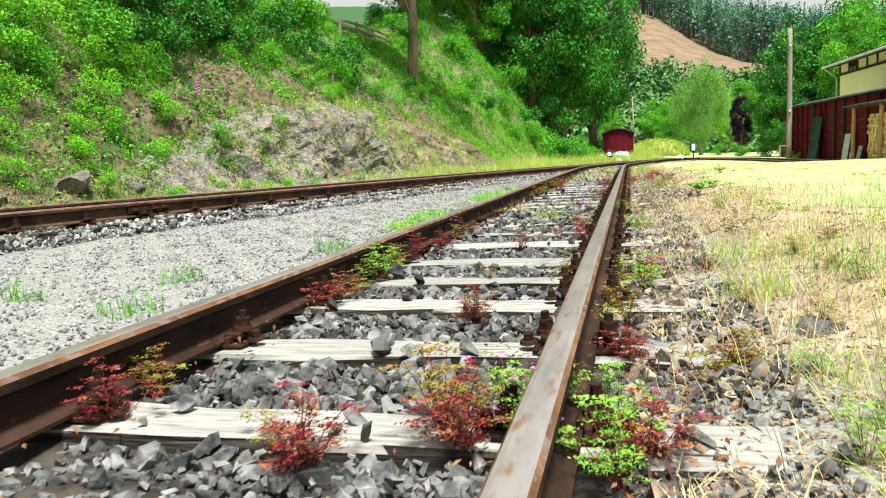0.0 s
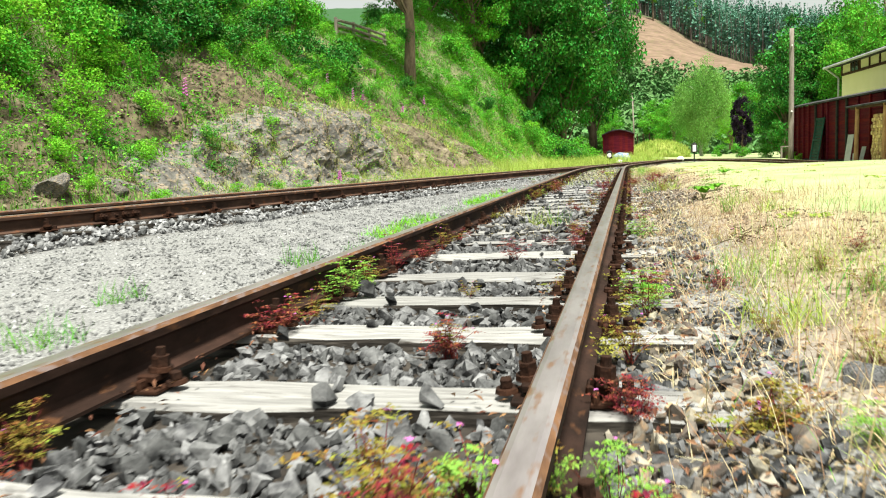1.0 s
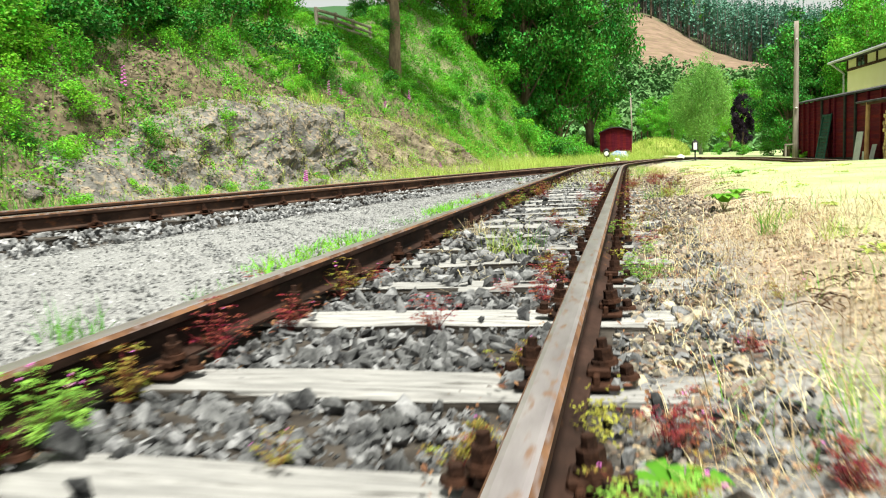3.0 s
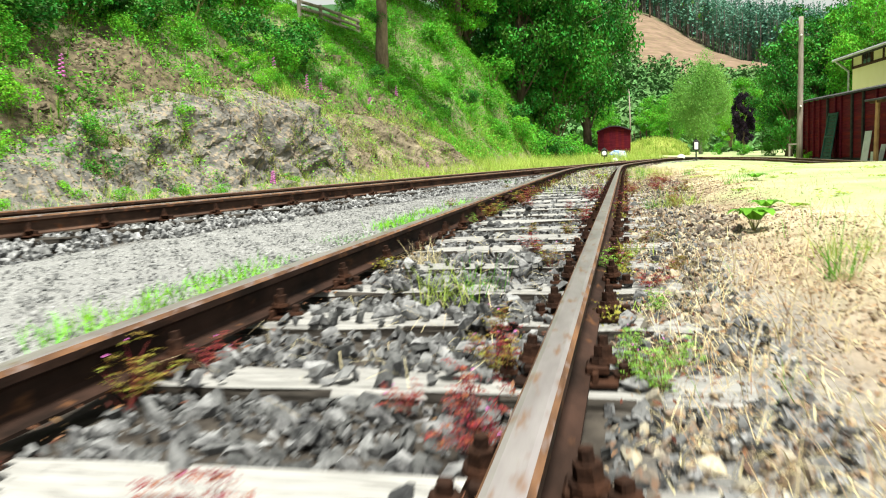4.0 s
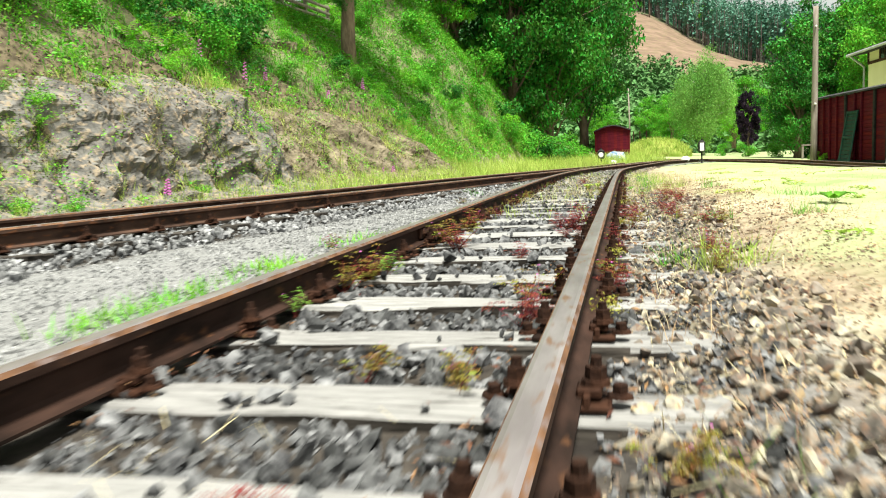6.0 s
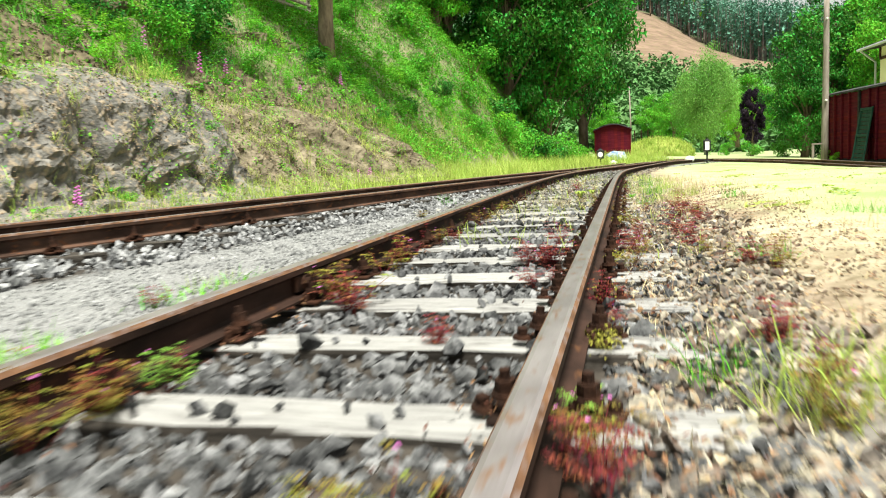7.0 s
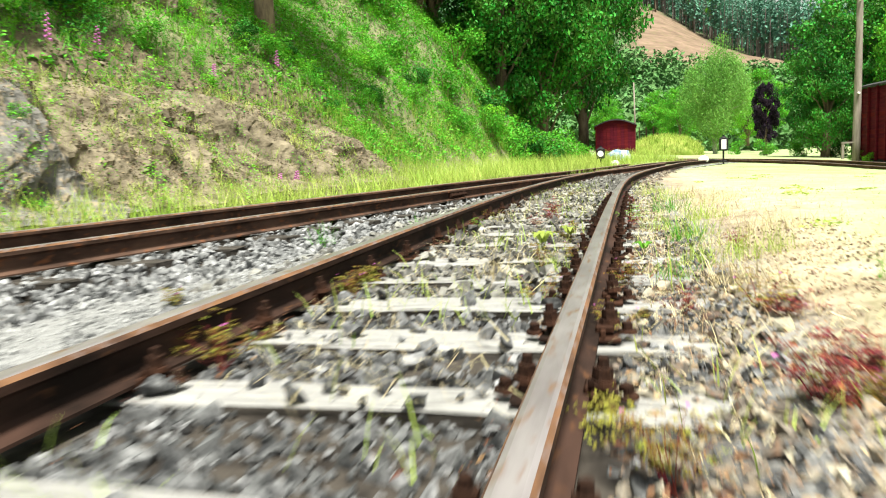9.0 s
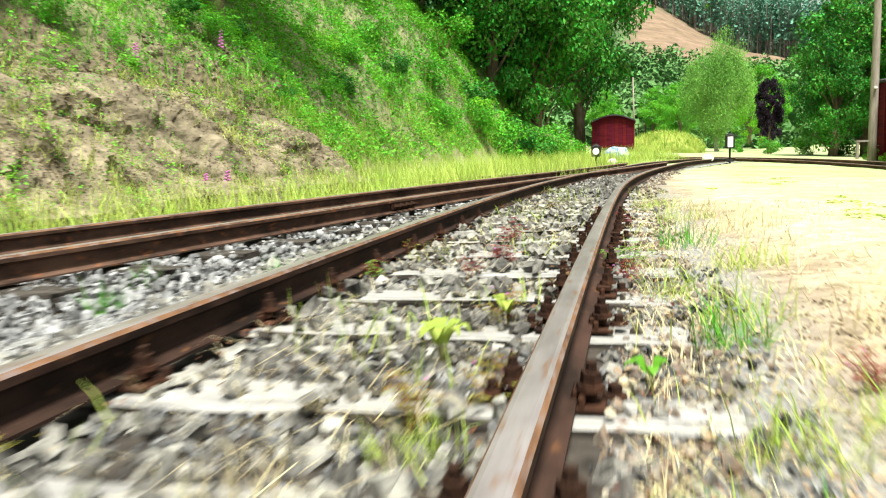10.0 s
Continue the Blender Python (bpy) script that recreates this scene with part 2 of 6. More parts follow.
def ground_material():
    m = mat("soil_grass_and_rock", (0.17, 0.13, 0.09), (0.33, 0.27, 0.20), 5.0, 0.95, 0.9, 18, c3=(0.11, 0.08, 0.05), amount3=0.40)
    nt = m.node_tree
    N, Lk = nt.nodes, nt.links
    bs = N["Principled BSDF"]
    col = bs.inputs["Base Color"].links[0].from_socket
    at = N.new("ShaderNodeAttribute")
    at.attribute_name = "zone"
    sp = N.new("ShaderNodeSeparateColor")
    Lk.new(at.outputs["Color"], sp.inputs[0])
    tc = N.new("ShaderNodeTexCoord")

    def layer(col, mask, ca, cb, scale):
        n = N.new("ShaderNodeTexNoise")
        n.inputs["Scale"].default_value, n.inputs["Detail"].default_value = scale, 6
        Lk.new(tc.outputs["Object"], n.inputs[0])
        r = N.new("ShaderNodeValToRGB")
        r.color_ramp.elements[0].position, r.color_ramp.elements[1].position = 0.35, 0.65
        r.color_ramp.elements[0].color, r.color_ramp.elements[1].color = (*ca, 1), (*cb, 1)
        Lk.new(n.outputs[0], r.inputs[0])
        mx = N.new("ShaderNodeMixRGB")
        Lk.new(mask, mx.inputs[0])
        Lk.new(col, mx.inputs[1])
        Lk.new(r.outputs[0], mx.inputs[2])
        return mx.outputs[0]
    at3 = N.new("ShaderNodeAttribute")
    at3.attribute_name = "dry"
    col = layer(col, at3.outputs["Fac"], (0.29, 0.255, 0.165), (0.47, 0.43, 0.295), 7)
    col = layer(col, sp.outputs[2], (0.055, 0.046, 0.031), (0.16, 0.13, 0.085), 9)
    col = layer(col, sp.outputs[1], (0.21, 0.295, 0.115), (0.345, 0.375, 0.205), 1.1)
    col = layer(col, sp.outputs[0], (0.115, 0.117, 0.118), (0.27, 0.273, 0.271), 90)
    # ballast bed: dark soil, blackened further to paint the shade between stones
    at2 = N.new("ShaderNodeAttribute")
    at2.attribute_name = "bed_shade"
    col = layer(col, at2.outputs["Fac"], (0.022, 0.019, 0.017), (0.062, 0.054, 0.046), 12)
    Lk.new(col, bs.inputs["Base Color"])
    return m


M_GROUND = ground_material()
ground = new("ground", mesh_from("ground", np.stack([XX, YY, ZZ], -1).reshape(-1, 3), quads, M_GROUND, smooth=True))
zc = ground.data.color_attributes.new("zone", 'FLOAT_COLOR', 'POINT')
zr, zg, zb = zone_colours()
zc.data.foreach_set("color", np.stack([zr, zg, zb, np.ones_like(zr)], -1).astype(np.float32).ravel())
dry = ground.data.attributes.new("dry", 'FLOAT', 'POINT')
dv = smooth01(XX + 0.35 * wobble(XX, YY, 1.7, 2) + 0.25 * wobble(XX, YY, 4.3, 6) + 0.35 * smooth01(YY, 3, 5) * (1 - smooth01(YY, 5, 6)), 1.05, 1.8)
dv = dv * np.where(XX < 2.6, np.interp(YY, [-2, 3, 6], [0.3, 0.4, 0.9]), 1)
dry.data.foreach_set("value", dv.astype(np.float32).ravel())
# mask of the blackened ground below the ballast of both tracks
bed_shade = ground.data.attributes.new("bed_shade", 'FLOAT', 'POINT')
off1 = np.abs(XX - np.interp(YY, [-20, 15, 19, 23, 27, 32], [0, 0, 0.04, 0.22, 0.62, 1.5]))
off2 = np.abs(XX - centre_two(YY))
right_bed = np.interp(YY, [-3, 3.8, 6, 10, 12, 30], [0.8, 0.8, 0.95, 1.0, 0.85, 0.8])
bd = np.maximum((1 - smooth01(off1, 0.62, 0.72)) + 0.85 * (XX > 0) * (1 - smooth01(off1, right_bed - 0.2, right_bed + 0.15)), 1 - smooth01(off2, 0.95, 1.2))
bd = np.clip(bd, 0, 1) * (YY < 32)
bed_shade.data.foreach_set("value", bd.astype(np.float32).ravel())
tagged(ground, "dry meadow, gravel and rocky bank beside the tracks", "ground", kind="structure")


# ---- tracks ----
def line_main(s):
    y = np.asarray(s, float)
    x = np.interp(y, [-20, 15, 17, 19, 21, 23, 25, 27, 29, 32, 35, 38, 41], [0, 0, 0.015, 0.04, 0.10, 0.22, 0.40, 0.62, 0.95, 1.52, 2.25, 3.1, 4.1])
    return x, y


def smooth_line(P, step=0.35):
    P = np.asarray(P, float)
    for _ in range(3):
        Q = [P[0]]
        for a, b in zip(P[:-1], P[1:]):
            Q += [0.75 * a + 0.25 * b, 0.25 * a + 0.75 * b]
        P = np.array(Q + [P[-1]])
    d = np.r_[0, np.cumsum(np.linalg.norm(np.diff(P[:, :2], axis=0), axis=1))]
    s = np.arange(0, d[-1], step)
    return np.stack([np.interp(s, d, P[:, k]) for k in range(P.shape[1])], -1)


RAIL = [(-0.052, -0.125), (0.052, -0.125), (0.052, -0.117), (0.012, -0.104), (0.0075, -0.092), (0.0075, -0.046), (0.014, -0.039), (0.0325, -0.031), (0.0328, -0.012), (0.0255, -0.0014),
        (0.017, 0.0), (-0.017, 0.0), (-0.0255, -0.0014), (-0.0328, -0.012), (-0.0325, -0.031), (-0.014, -0.039), (-0.0075, -0.046), (-0.0075, -0.092), (-0.012, -0.104), (-0.052, -0.117)]


def rail_mesh(name, C, side, web):
    """A flat-bottomed rail swept along C, with its head's inner edge half a metre to one side."""
    T = np.gradient(C[:, :2], axis=0)
    T /= np.linalg.norm(T, axis=1)[:, None]
    nrm = np.stack([T[:, 1], -T[:, 0]], -1)
    base = C[:, :2] + nrm * side * 0.52
    z0 = C[:, 2]
    k = len(RAIL)
    V = np.zeros((len(C), k, 3))
    for j, (u, w) in enumerate(RAIL):
        V[:, j, :2] = base + nrm * u
        V[:, j, 2] = z0 + w
    n = len(C)
    I = np.arange(n * k).reshape(n, k)
    F = np.stack([I[:-1], np.roll(I, -1, 1)[:-1], np.roll(I, -1, 1)[1:], I[1:]], -1).reshape(-1, 4)
    me = mesh_from(name, V.reshape(-1, 3), F, [web, M_RAILTOP, M_RUSTEDGE])
    mi = np.tile(np.array([1 if j in (9, 10, 11) else 2 if j in (8, 12) else 0 for j in range(k)], dtype=np.int32), n - 1)
    me.polygons.foreach_set("material_index", mi)
    return me


def lift(P):
    P = np.asarray(P, float)
    return np.c_[P, top_z(P[:, 0], P[:, 1])]


ym = np.arange(-14, 41.1, 2.0)
CM = smooth_line(lift(np.stack(line_main(ym), -1)))
y2 = np.arange(-20, 33.1, 1.5)
C2 = smooth_line(lift(np.stack([centre_two(y2), y2], -1)) + np.stack([0 * y2, 0 * y2, siding_lift(y2)], -1))
C3 = smooth_line(np.array([(-1.5, 52, -0.16), (0.0, 45, -0.17), (1.9, 42.2, -0.2), (4, 41.2, -0.27), (5.8, 39.6, -0.34), (7.0, 37, -0.4), (7.5, 33.5, -0.44), (7.7, 29, -0.44), (7.8, 24, -0.42), (7.8, 16, -0.4)]))

C4 = smooth_line(np.array([(-2.55, 24.9, -0.17), (-2.1, 26.4, -0.17), (-1.55, 27.9, -0.18), (-0.75, 29.6, -0.19), (0.3, 31.4, -0.2)]))

TRACKS = {}
for name, C, lab in (("railway_track", CM, "narrow-gauge track with rusty rails on weathered timber sleepers"),
                     ("siding_track", C2, "rusty siding track joining beside the rocky bank"),
                     ("overgrown_track", C4, "rusty rails half sunk in the grass at the bank's foot"),
                     ("yard_track", C3, "rusty yard track sunk in the dry grass")):
    tr = thing(name, 0, 0, 0, lab, "railway track")
    TRACKS[name] = tr
    for side in (-1, 1):
        child("rail", rail_mesh("rail", C, side, M_RAILSIDE if C is CM else M_RAILRUST), tr, "rusty rail with a worn bright head")


def sleeper_mesh(seed, top):
    r = random.Random(seed)
    bm = bmesh.new()
    n = 9
    for zz, hw in ((0.0, 0.084), (-0.010, 0.091), (-0.12, 0.094)):
        for sgn in (-1, 1):
            for i in range(n):
                bm.verts.new((-0.9 + 1.8 * i / (n - 1) + r.uniform(-0.01, 0.01), sgn * (hw + r.uniform(-0.007, 0.007)), zz + (r.uniform(-0.006, 0.003) if zz > -0.05 else 0)))
    bm.verts.ensure_lookup_table()
    v = bm.verts
    for i in range(n - 1):
        bm.faces.new((v[i], v[i + 1], v[n + i + 1], v[n + i]))
        for lv in range(2):
            o, p = 2 * n * lv, 2 * n * (lv + 1)
            bm.faces.new((v[p + i], v[p + i + 1], v[o + i + 1], v[o + i]))
            bm.faces.new((v[o + n + i], v[o + n + i + 1], v[p + n + i + 1], v[p + n + i]))
    for i in (0, n - 1):
        for lv in range(2):
            o, p = 2 * n * lv, 2 * n * (lv + 1)
            bm.faces.new((v[o + i], v[o + n + i], v[p + n + i], v[p + i]))
    bmesh.ops.recalc_face_normals(bm, faces=bm.faces)
    me = bpy.data.meshes.new("sleeper")
    bm.to_mesh(me)
    bm.free()
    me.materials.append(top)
    me.materials.append(M_SLEEPER_DARK)
    # sides and ends, picked by their facing, get the darker timber
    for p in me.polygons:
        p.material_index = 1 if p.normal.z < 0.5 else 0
    return me


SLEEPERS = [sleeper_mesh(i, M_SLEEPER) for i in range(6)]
DARK_SLEEPERS = [sleeper_mesh(20 + i, M_SLEEPER_DARK) for i in range(4)]


def along(C, s0, step):
    d = np.r_[0, np.cumsum(np.linalg.norm(np.diff(C[:, :2], axis=0), axis=1))]
    s = np.arange(s0, d[-1], step)
    T = np.gradient(C[:, :2], axis=0)
    a = np.degrees(np.unwrap(np.arctan2(T[:, 1], T[:, 0]))) - 90
    return np.stack([np.interp(s, d, C[:, 0]), np.interp(s, d, C[:, 1]), np.interp(s, d, C[:, 2]), np.interp(s, d, a)], -1)


# ---- fastenings, sleepers ----
def hexbolt_mesh():
    bm = bmesh.new()
    cyl(bm, (0, 0, 0), (0, 0, 0.012), 0.030, 0.028, 10)
    cyl(bm, (0, 0, 0.012), (0, 0, 0.038), 0.022, 0.021, 6)
    cyl(bm, (0, 0, 0.038), (0, 0, 0.058), 0.012, 0.011, 8)
    me = bpy.data.meshes.new("bolt")
    bm.to_mesh(me)
    bm.free()
    me.materials.append(M_RUST)
    return me


def screw_mesh():
    bm = bmesh.new()
    cyl(bm, (0, 0, 0), (0, 0, 0.010), 0.027, 0.024, 10)
    box(bm, 0, 0, 0.020, 0.024, 0.024, 0.024, 0.004)
    me = bpy.data.meshes.new("screw")
    bm.to_mesh(me)
    bm.free()
    me.materials.append(M_RUST)
    return me


def plate_mesh():
    bm = bmesh.new()
    box(bm, 0, 0, 0.006, 0.22, 0.11, 0.012, 0.003)
    for s in (-1, 1):
        box(bm, s * 0.062, 0, 0.020, 0.014, 0.11, 0.026, 0.003)
        box(bm, s * 0.066, 0, 0.030, 0.05, 0.06, 0.02, 0.004)
    me = bpy.data.meshes.new("fastening")
    bm.to_mesh(me)
    bm.free()
    me.materials.append(M_RUST)
    return me


BOLT, SCREW, PLATE = hexbolt_mesh(), screw_mesh(), plate_mesh()
FRONTS = np.r_[np.arange(-1.32 - 0.6 * 8, -1.0, 0.6), [-0.725, -0.125, 0.478, 1.0, 1.55, 2.25, 2.85, 3.46, 4.01, 4.58, 5.21, 5.73, 6.29, 6.8, 7.32, 7.91, 8.46, 9.0, 9.53, 10.08, 10.68, 11.27, 11.8, 12.28, 12.8, 13.35, 14.0, 14.5], np.arange(15.05, 40, 0.58)]
SLEEPER_Y = FRONTS + 0.092
_T = np.gradient(CM[:, :2], axis=0)
_A = np.degrees(np.unwrap(np.arctan2(_T[:, 1], _T[:, 0]))) - 90
SLEEPER_PLACES = np.stack([np.interp(SLEEPER_Y, CM[:, 1], CM[:, 0]), SLEEPER_Y, np.interp(SLEEPER_Y, CM[:, 1], CM[:, 2]), np.interp(SLEEPER_Y, CM[:, 1], _A)], -1)


def lay(C, places, track, near, far, full, kinds):
    for i, (x, y, z, a) in enumerate(places):
        if not near < y < far:
            continue
        ob = child("sleeper", kinds[i % len(kinds)], track)
        ob.matrix_basis = pose(x, y, z - 0.139 - random.uniform(0, 0.006), 0, 0, a + random.uniform(-1, 1))
        if y > full:
            continue
        ca, sa = math.cos(radians(a)), math.sin(radians(a))
        for s in (-1, 1):
            f = child("fastening", PLATE, track, "rusty rail fastening with bolts")
            f.matrix_basis = pose(x + s * 0.52 * ca, y + s * 0.52 * sa, z - 0.137, 0, 0, a)
            for u, me, nm in ((-0.078, BOLT, "bolt"), (0.078, BOLT, "bolt"), (-0.125, SCREW, "screw"), (0.125, SCREW, "screw")):
                b = child(nm, me, f)
                b.matrix_basis = pose(u, random.uniform(-0.02, 0.02), 0.040 if nm == "bolt" else 0.012, random.uniform(-5, 5), random.uniform(-5, 5), random.uniform(0, 60))


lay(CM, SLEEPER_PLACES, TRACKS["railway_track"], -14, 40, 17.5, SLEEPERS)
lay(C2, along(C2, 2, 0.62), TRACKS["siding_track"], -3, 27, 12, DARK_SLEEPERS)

# fish plates at the rail joints
for C, s, yj, tr in ((C2, 1, 3.72, "siding_track"), (C2, -1, 3.6, "siding_track"), (C2, 1, 18.6, "siding_track"), (CM, -1, 8.9, "railway_track")):
    k = int(np.argmin(np.abs(C[:, 1] - yj)))
    T = C[k + 1, :2] - C[k - 1, :2]
    a = math.degrees(math.atan2(T[1], T[0])) - 90
    n = np.array([math.cos(radians(a)), math.sin(radians(a))])
    for w in (-1, 1):
        bm = bmesh.new()
        box(bm, 0, 0, 0, 0.022, 0.48, 0.058, 0.004)
        f = part("fishplate", bm, M_RUST, TRACKS[tr], "rusty bolted joint plate")
        q = C[k, :2] + n * (s * 0.52 + w * 0.018)
        f.matrix_basis = pose(q[0], q[1], C[k, 2] - 0.068, 0, 0, a)
        for v in (-0.17, -0.06, 0.06, 0.17):
            b = child("bolt", BOLT, f)
            b.matrix_basis = pose(w * 0.008, v, 0, 0, 90 * w, 0)


# ---- loose stones ----
def ico():
    bm = bmesh.new()
    bmesh.ops.create_icosphere(bm, subdivisions=1, radius=1)
    V = np.array([v.co[:] for v in bm.verts])
    F = np.array([[v.index for v in f.verts] for f in bm.faces])
    bm.free()
    return V, F


def block():
    V = np.array([(a, b, c) for a in (-1, 1) for b in (-1, 1) for c in (-1, 1)], float) * 0.72
    F = np.array([(0, 1, 3), (0, 3, 2), (4, 6, 7), (4, 7, 5), (0, 4, 5), (0, 5, 1), (2, 3, 7), (2, 7, 6), (0, 2, 6), (0, 6, 4), (1, 5, 7), (1, 7, 3)])
    return V, F


def octa():
    return (np.array([(1, 0, 0), (-1, 0, 0), (0, 1, 0), (0, -1, 0), (0, 0, 1), (0, 0, -1)], float),
            np.array([(0, 2, 4), (2, 1, 4), (1, 3, 4), (3, 0, 4), (2, 0, 5), (1, 2, 5), (3, 1, 5), (0, 3, 5)]))


def rot_many(n, rng, tilt=3.2):
    q = rng.normal(size=(n, 4))
    q /= np.linalg.norm(q, axis=1)[:, None]
    w, x, y, z = q.T
    return np.stack([1 - 2 * (y * y + z * z), 2 * (x * y - z * w), 2 * (x * z + y * w), 2 * (x * y + z * w), 1 - 2 * (x * x + z * z), 2 * (y * z - x * w),
                     2 * (x * z - y * w), 2 * (y * z + x * w), 1 - 2 * (x * x + y * y)], -1).reshape(n, 3, 3)


def stones(name, P, size, material, shape, rng, jag=0.3):
    V0, F0 = shape
    n, k = len(P), len(V0)
    V = V0[None] * (1 + jag * rng.uniform(-1, 1, (n, k, 1)))
    V = V + 0.6 * jag * rng.uniform(-1, 1, (n, k, 3))
    V = V * np.stack([np.ones(n), rng.uniform(0.6, 1.0, n), rng.uniform(0.35, 0.75, n)], -1)[:, None] * np.asarray(size)[:, None, None]
    V = np.einsum('nij,nkj->nki', rot_many(n, rng), V) + np.asarray(P)[:, None]
    F = (F0[None] + (np.arange(n) * k)[:, None, None]).reshape(-1, 3)
    return new(name, mesh_from(name, V.reshape(-1, 3), F, material))


def shard(seed):
    """One angular crushed stone."""
    r = random.Random(seed)
    bm = bmesh.new()
    for _ in range(11):
        v = Vector((r.gauss(0, 1), r.gauss(0, 1), r.gauss(0, 1))).normalized() * r.uniform(0.78, 1.12)
        bm.verts.new(v)
    bmesh.ops.convex_hull(bm, input=bm.verts)
    for v in [v for v in bm.verts if not v.link_faces]:
        bm.verts.remove(v)
    bmesh.ops.triangulate(bm, faces=bm.faces)
    bm.verts.index_update()
    V = np.array([v.co[:] for v in bm.verts])
    F = np.array([[v.index for v in f.verts] for f in bm.faces])
    bm.free()
    return V, F


SHARDS = [shard(k) for k in range(14)]


def shards(name, P, size, material, rng, flat=(0.4, 0.8)):
    """Crushed stones of many angular shapes at P, joined."""
    pick = rng.integers(0, len(SHARDS), len(P))
    Vs, Fs, o = [], [], 0
    for k, (V0, F0) in enumerate(SHARDS):
        P_, S_ = np.asarray(P)[pick == k], np.asarray(size)[pick == k]
        n = len(P_)
        V = V0[None] * np.stack([np.ones(n), rng.uniform(0.6, 1.0, n), rng.uniform(*flat, n)], -1)[:, None] * S_[:, None, None]
        V = np.einsum('nij,nkj->nki', rot_many(n, rng), V) + P_[:, None]
        Vs.append(V.reshape(-1, 3))
        Fs.append((F0[None] + (np.arange(n) * len(V0))[:, None, None]).reshape(-1, 3) + o)
        o += n * len(V0)
    return new(name, mesh_from(name, np.concatenate(Vs), np.concatenate(Fs), material))


def off_sleepers(y):
    return np.min(np.abs(y[:, None] - SLEEPER_Y[None]), axis=1)


def track_offset(x, y, C):
    return x - np.interp(y, C[:, 1], C[:, 0])


rng = np.random.default_rng(11)
n = 84000
y = -2.2 + 30 * rng.random(n) ** 1.25
u = rng.uniform(-1.15, 1.5, n)
right_edge = np.interp(y, [-3, 2.0, 4.2, 5.4, 8, 9.5, 11.0, 13.2, 30], [0.88, 0.86, 0.88, 1.25, 1.15, 1.25, 1.3, 0.92, 0.85]) + 0.12 * wobble(y, u, 3.0, 2)
onrail = (np.abs(np.abs(u) - 0.53) < 0.075)
ph = off_sleepers(y)
bare = (ph < 0.098) & (np.abs(u) < 0.92)
keep = (u < right_edge) & ~onrail & (~bare | (rng.random(n) < np.interp(y, [-2, 2.6, 3.0, 4.6, 5.4, 10, 12, 14, 20], [0.012, 0.02, 0.34, 0.30, 0.045, 0.03, 0.10, 0.2, 0.35]) + np.where(u > 0.66, 0.75, 0)))
x, y, u, bare = (u + np.interp(y, CM[:, 1], CM[:, 0]))[keep], y[keep], u[keep], bare[keep]
size = 0.012 + 0.026 * rng.random(len(x)) ** 1.3 * np.where(rng.random(len(x)) < 0.10, 1.4, 1)
z = top_z(x, y) - 0.212 + rng.uniform(0, 0.055, len(x))
z = np.where(bare, top_z(x, y) - 0.139 + 0.42 * size, z)
z = np.where(u > 0.66, ground_z(x, y) + rng.uniform(-0.01, 0.02, len(x)) + np.where(bare, 0.012, 0), z)
inner = u < 0.62 + 0.08 * rng.normal(size=len(u))
far = inner & (y > 12.5)
distant = stones("ballast", np.stack([x, y, z], -1)[far], size[far], M_STONE_DUSTY, block(), rng, 0.26)
tagged(distant, "grey crushed ballast stones further along the track", "gravel", kind="stuff")
ballast = shards("ballast", np.stack([x, y, z], -1)[inner & ~far], size[inner & ~far] * 1.12, M_STONE, rng)
shoulder = shards("shoulder_stones", np.stack([x, y, z], -1)[~inner], size[~inner] * rng.uniform(0.5, 1.05, (~inner).sum()), M_STONE_PALE, rng)
tagged(shoulder, "pale dusty stones on the track's shoulder", "gravel", kind="stuff")
n = 32000
y = -1.8 + 17 * rng.random(n) ** 1.3
u = rng.uniform(-0.9, 1.0, n)
keep = (np.abs(np.abs(u) - 0.53) > 0.075) & ((off_sleepers(y) > 0.10) | (rng.random(n) < 0.05))
u, y = u[keep], y[keep]
x = u + np.interp(y, CM[:, 1], CM[:, 0])
z = np.where(u > 0.7, ground_z(x, y) + 0.01, top_z(x, y) - 0.172) + rng.uniform(-0.015, 0.018, len(x))
chippings = stones("ballast", np.stack([x, y, z], -1), 0.005 + 0.011 * rng.random(len(x)), M_STONE, block(), rng, 0.3)
tagged(chippings, "small grey and tan chippings between the ballast stones", "gravel", kind="stuff")
tagged(ballast, "grey crushed ballast stones between weathered sleepers", "gravel", kind="stuff")

n = 44000
y = -3 + 29 * rng.random(n)
u = rng.uniform(-0.9, 1.6, n)
edge = 1.12 + 0.22 * wobble(y, u, 2.2, 5) + 0.5 * smooth01(y, 10, 16)
keep = (u < edge) & (np.abs(np.abs(u) - 0.53) > 0.075)
keep &= ~((u < 0.45) & (rng.random(n) < 0.6)) & ~((y > 17) & (rng.random(n) < 0.4))
y, u = y[keep], u[keep]
x = u + np.interp(y, C2[:, 1], C2[:, 0])
keep = x < np.interp(y, CM[:, 1], CM[:, 0]) - 0.62
x, y, u = x[keep], y[keep], u[keep]
z = top_z(x, y) + siding_lift(y) - 0.175 + 0.03 * smooth01(y, 19, 24) + rng.uniform(-0.01, 0.03, len(x)) - 0.035 * smooth01(u, 0.75, 1.1)
b2 = shards("ballast", np.stack([x, y, z], -1), rng.uniform(0.014, 0.036, len(x)), M_STONE_LIGHT, rng)
tagged(b2, "pale grey crushed ballast along the siding", "gravel", kind="stuff")

n = 44000
y = -2.5 + 19 * rng.random(n) ** 1.4
lo, hi = centre_two(y) + 0.8, np.interp(y, CM[:, 1], CM[:, 0]) - 0.6
x = lo + (hi - lo) * rng.random(n) ** 0.7
keep = lo < hi
x, y = x[keep], y[keep]
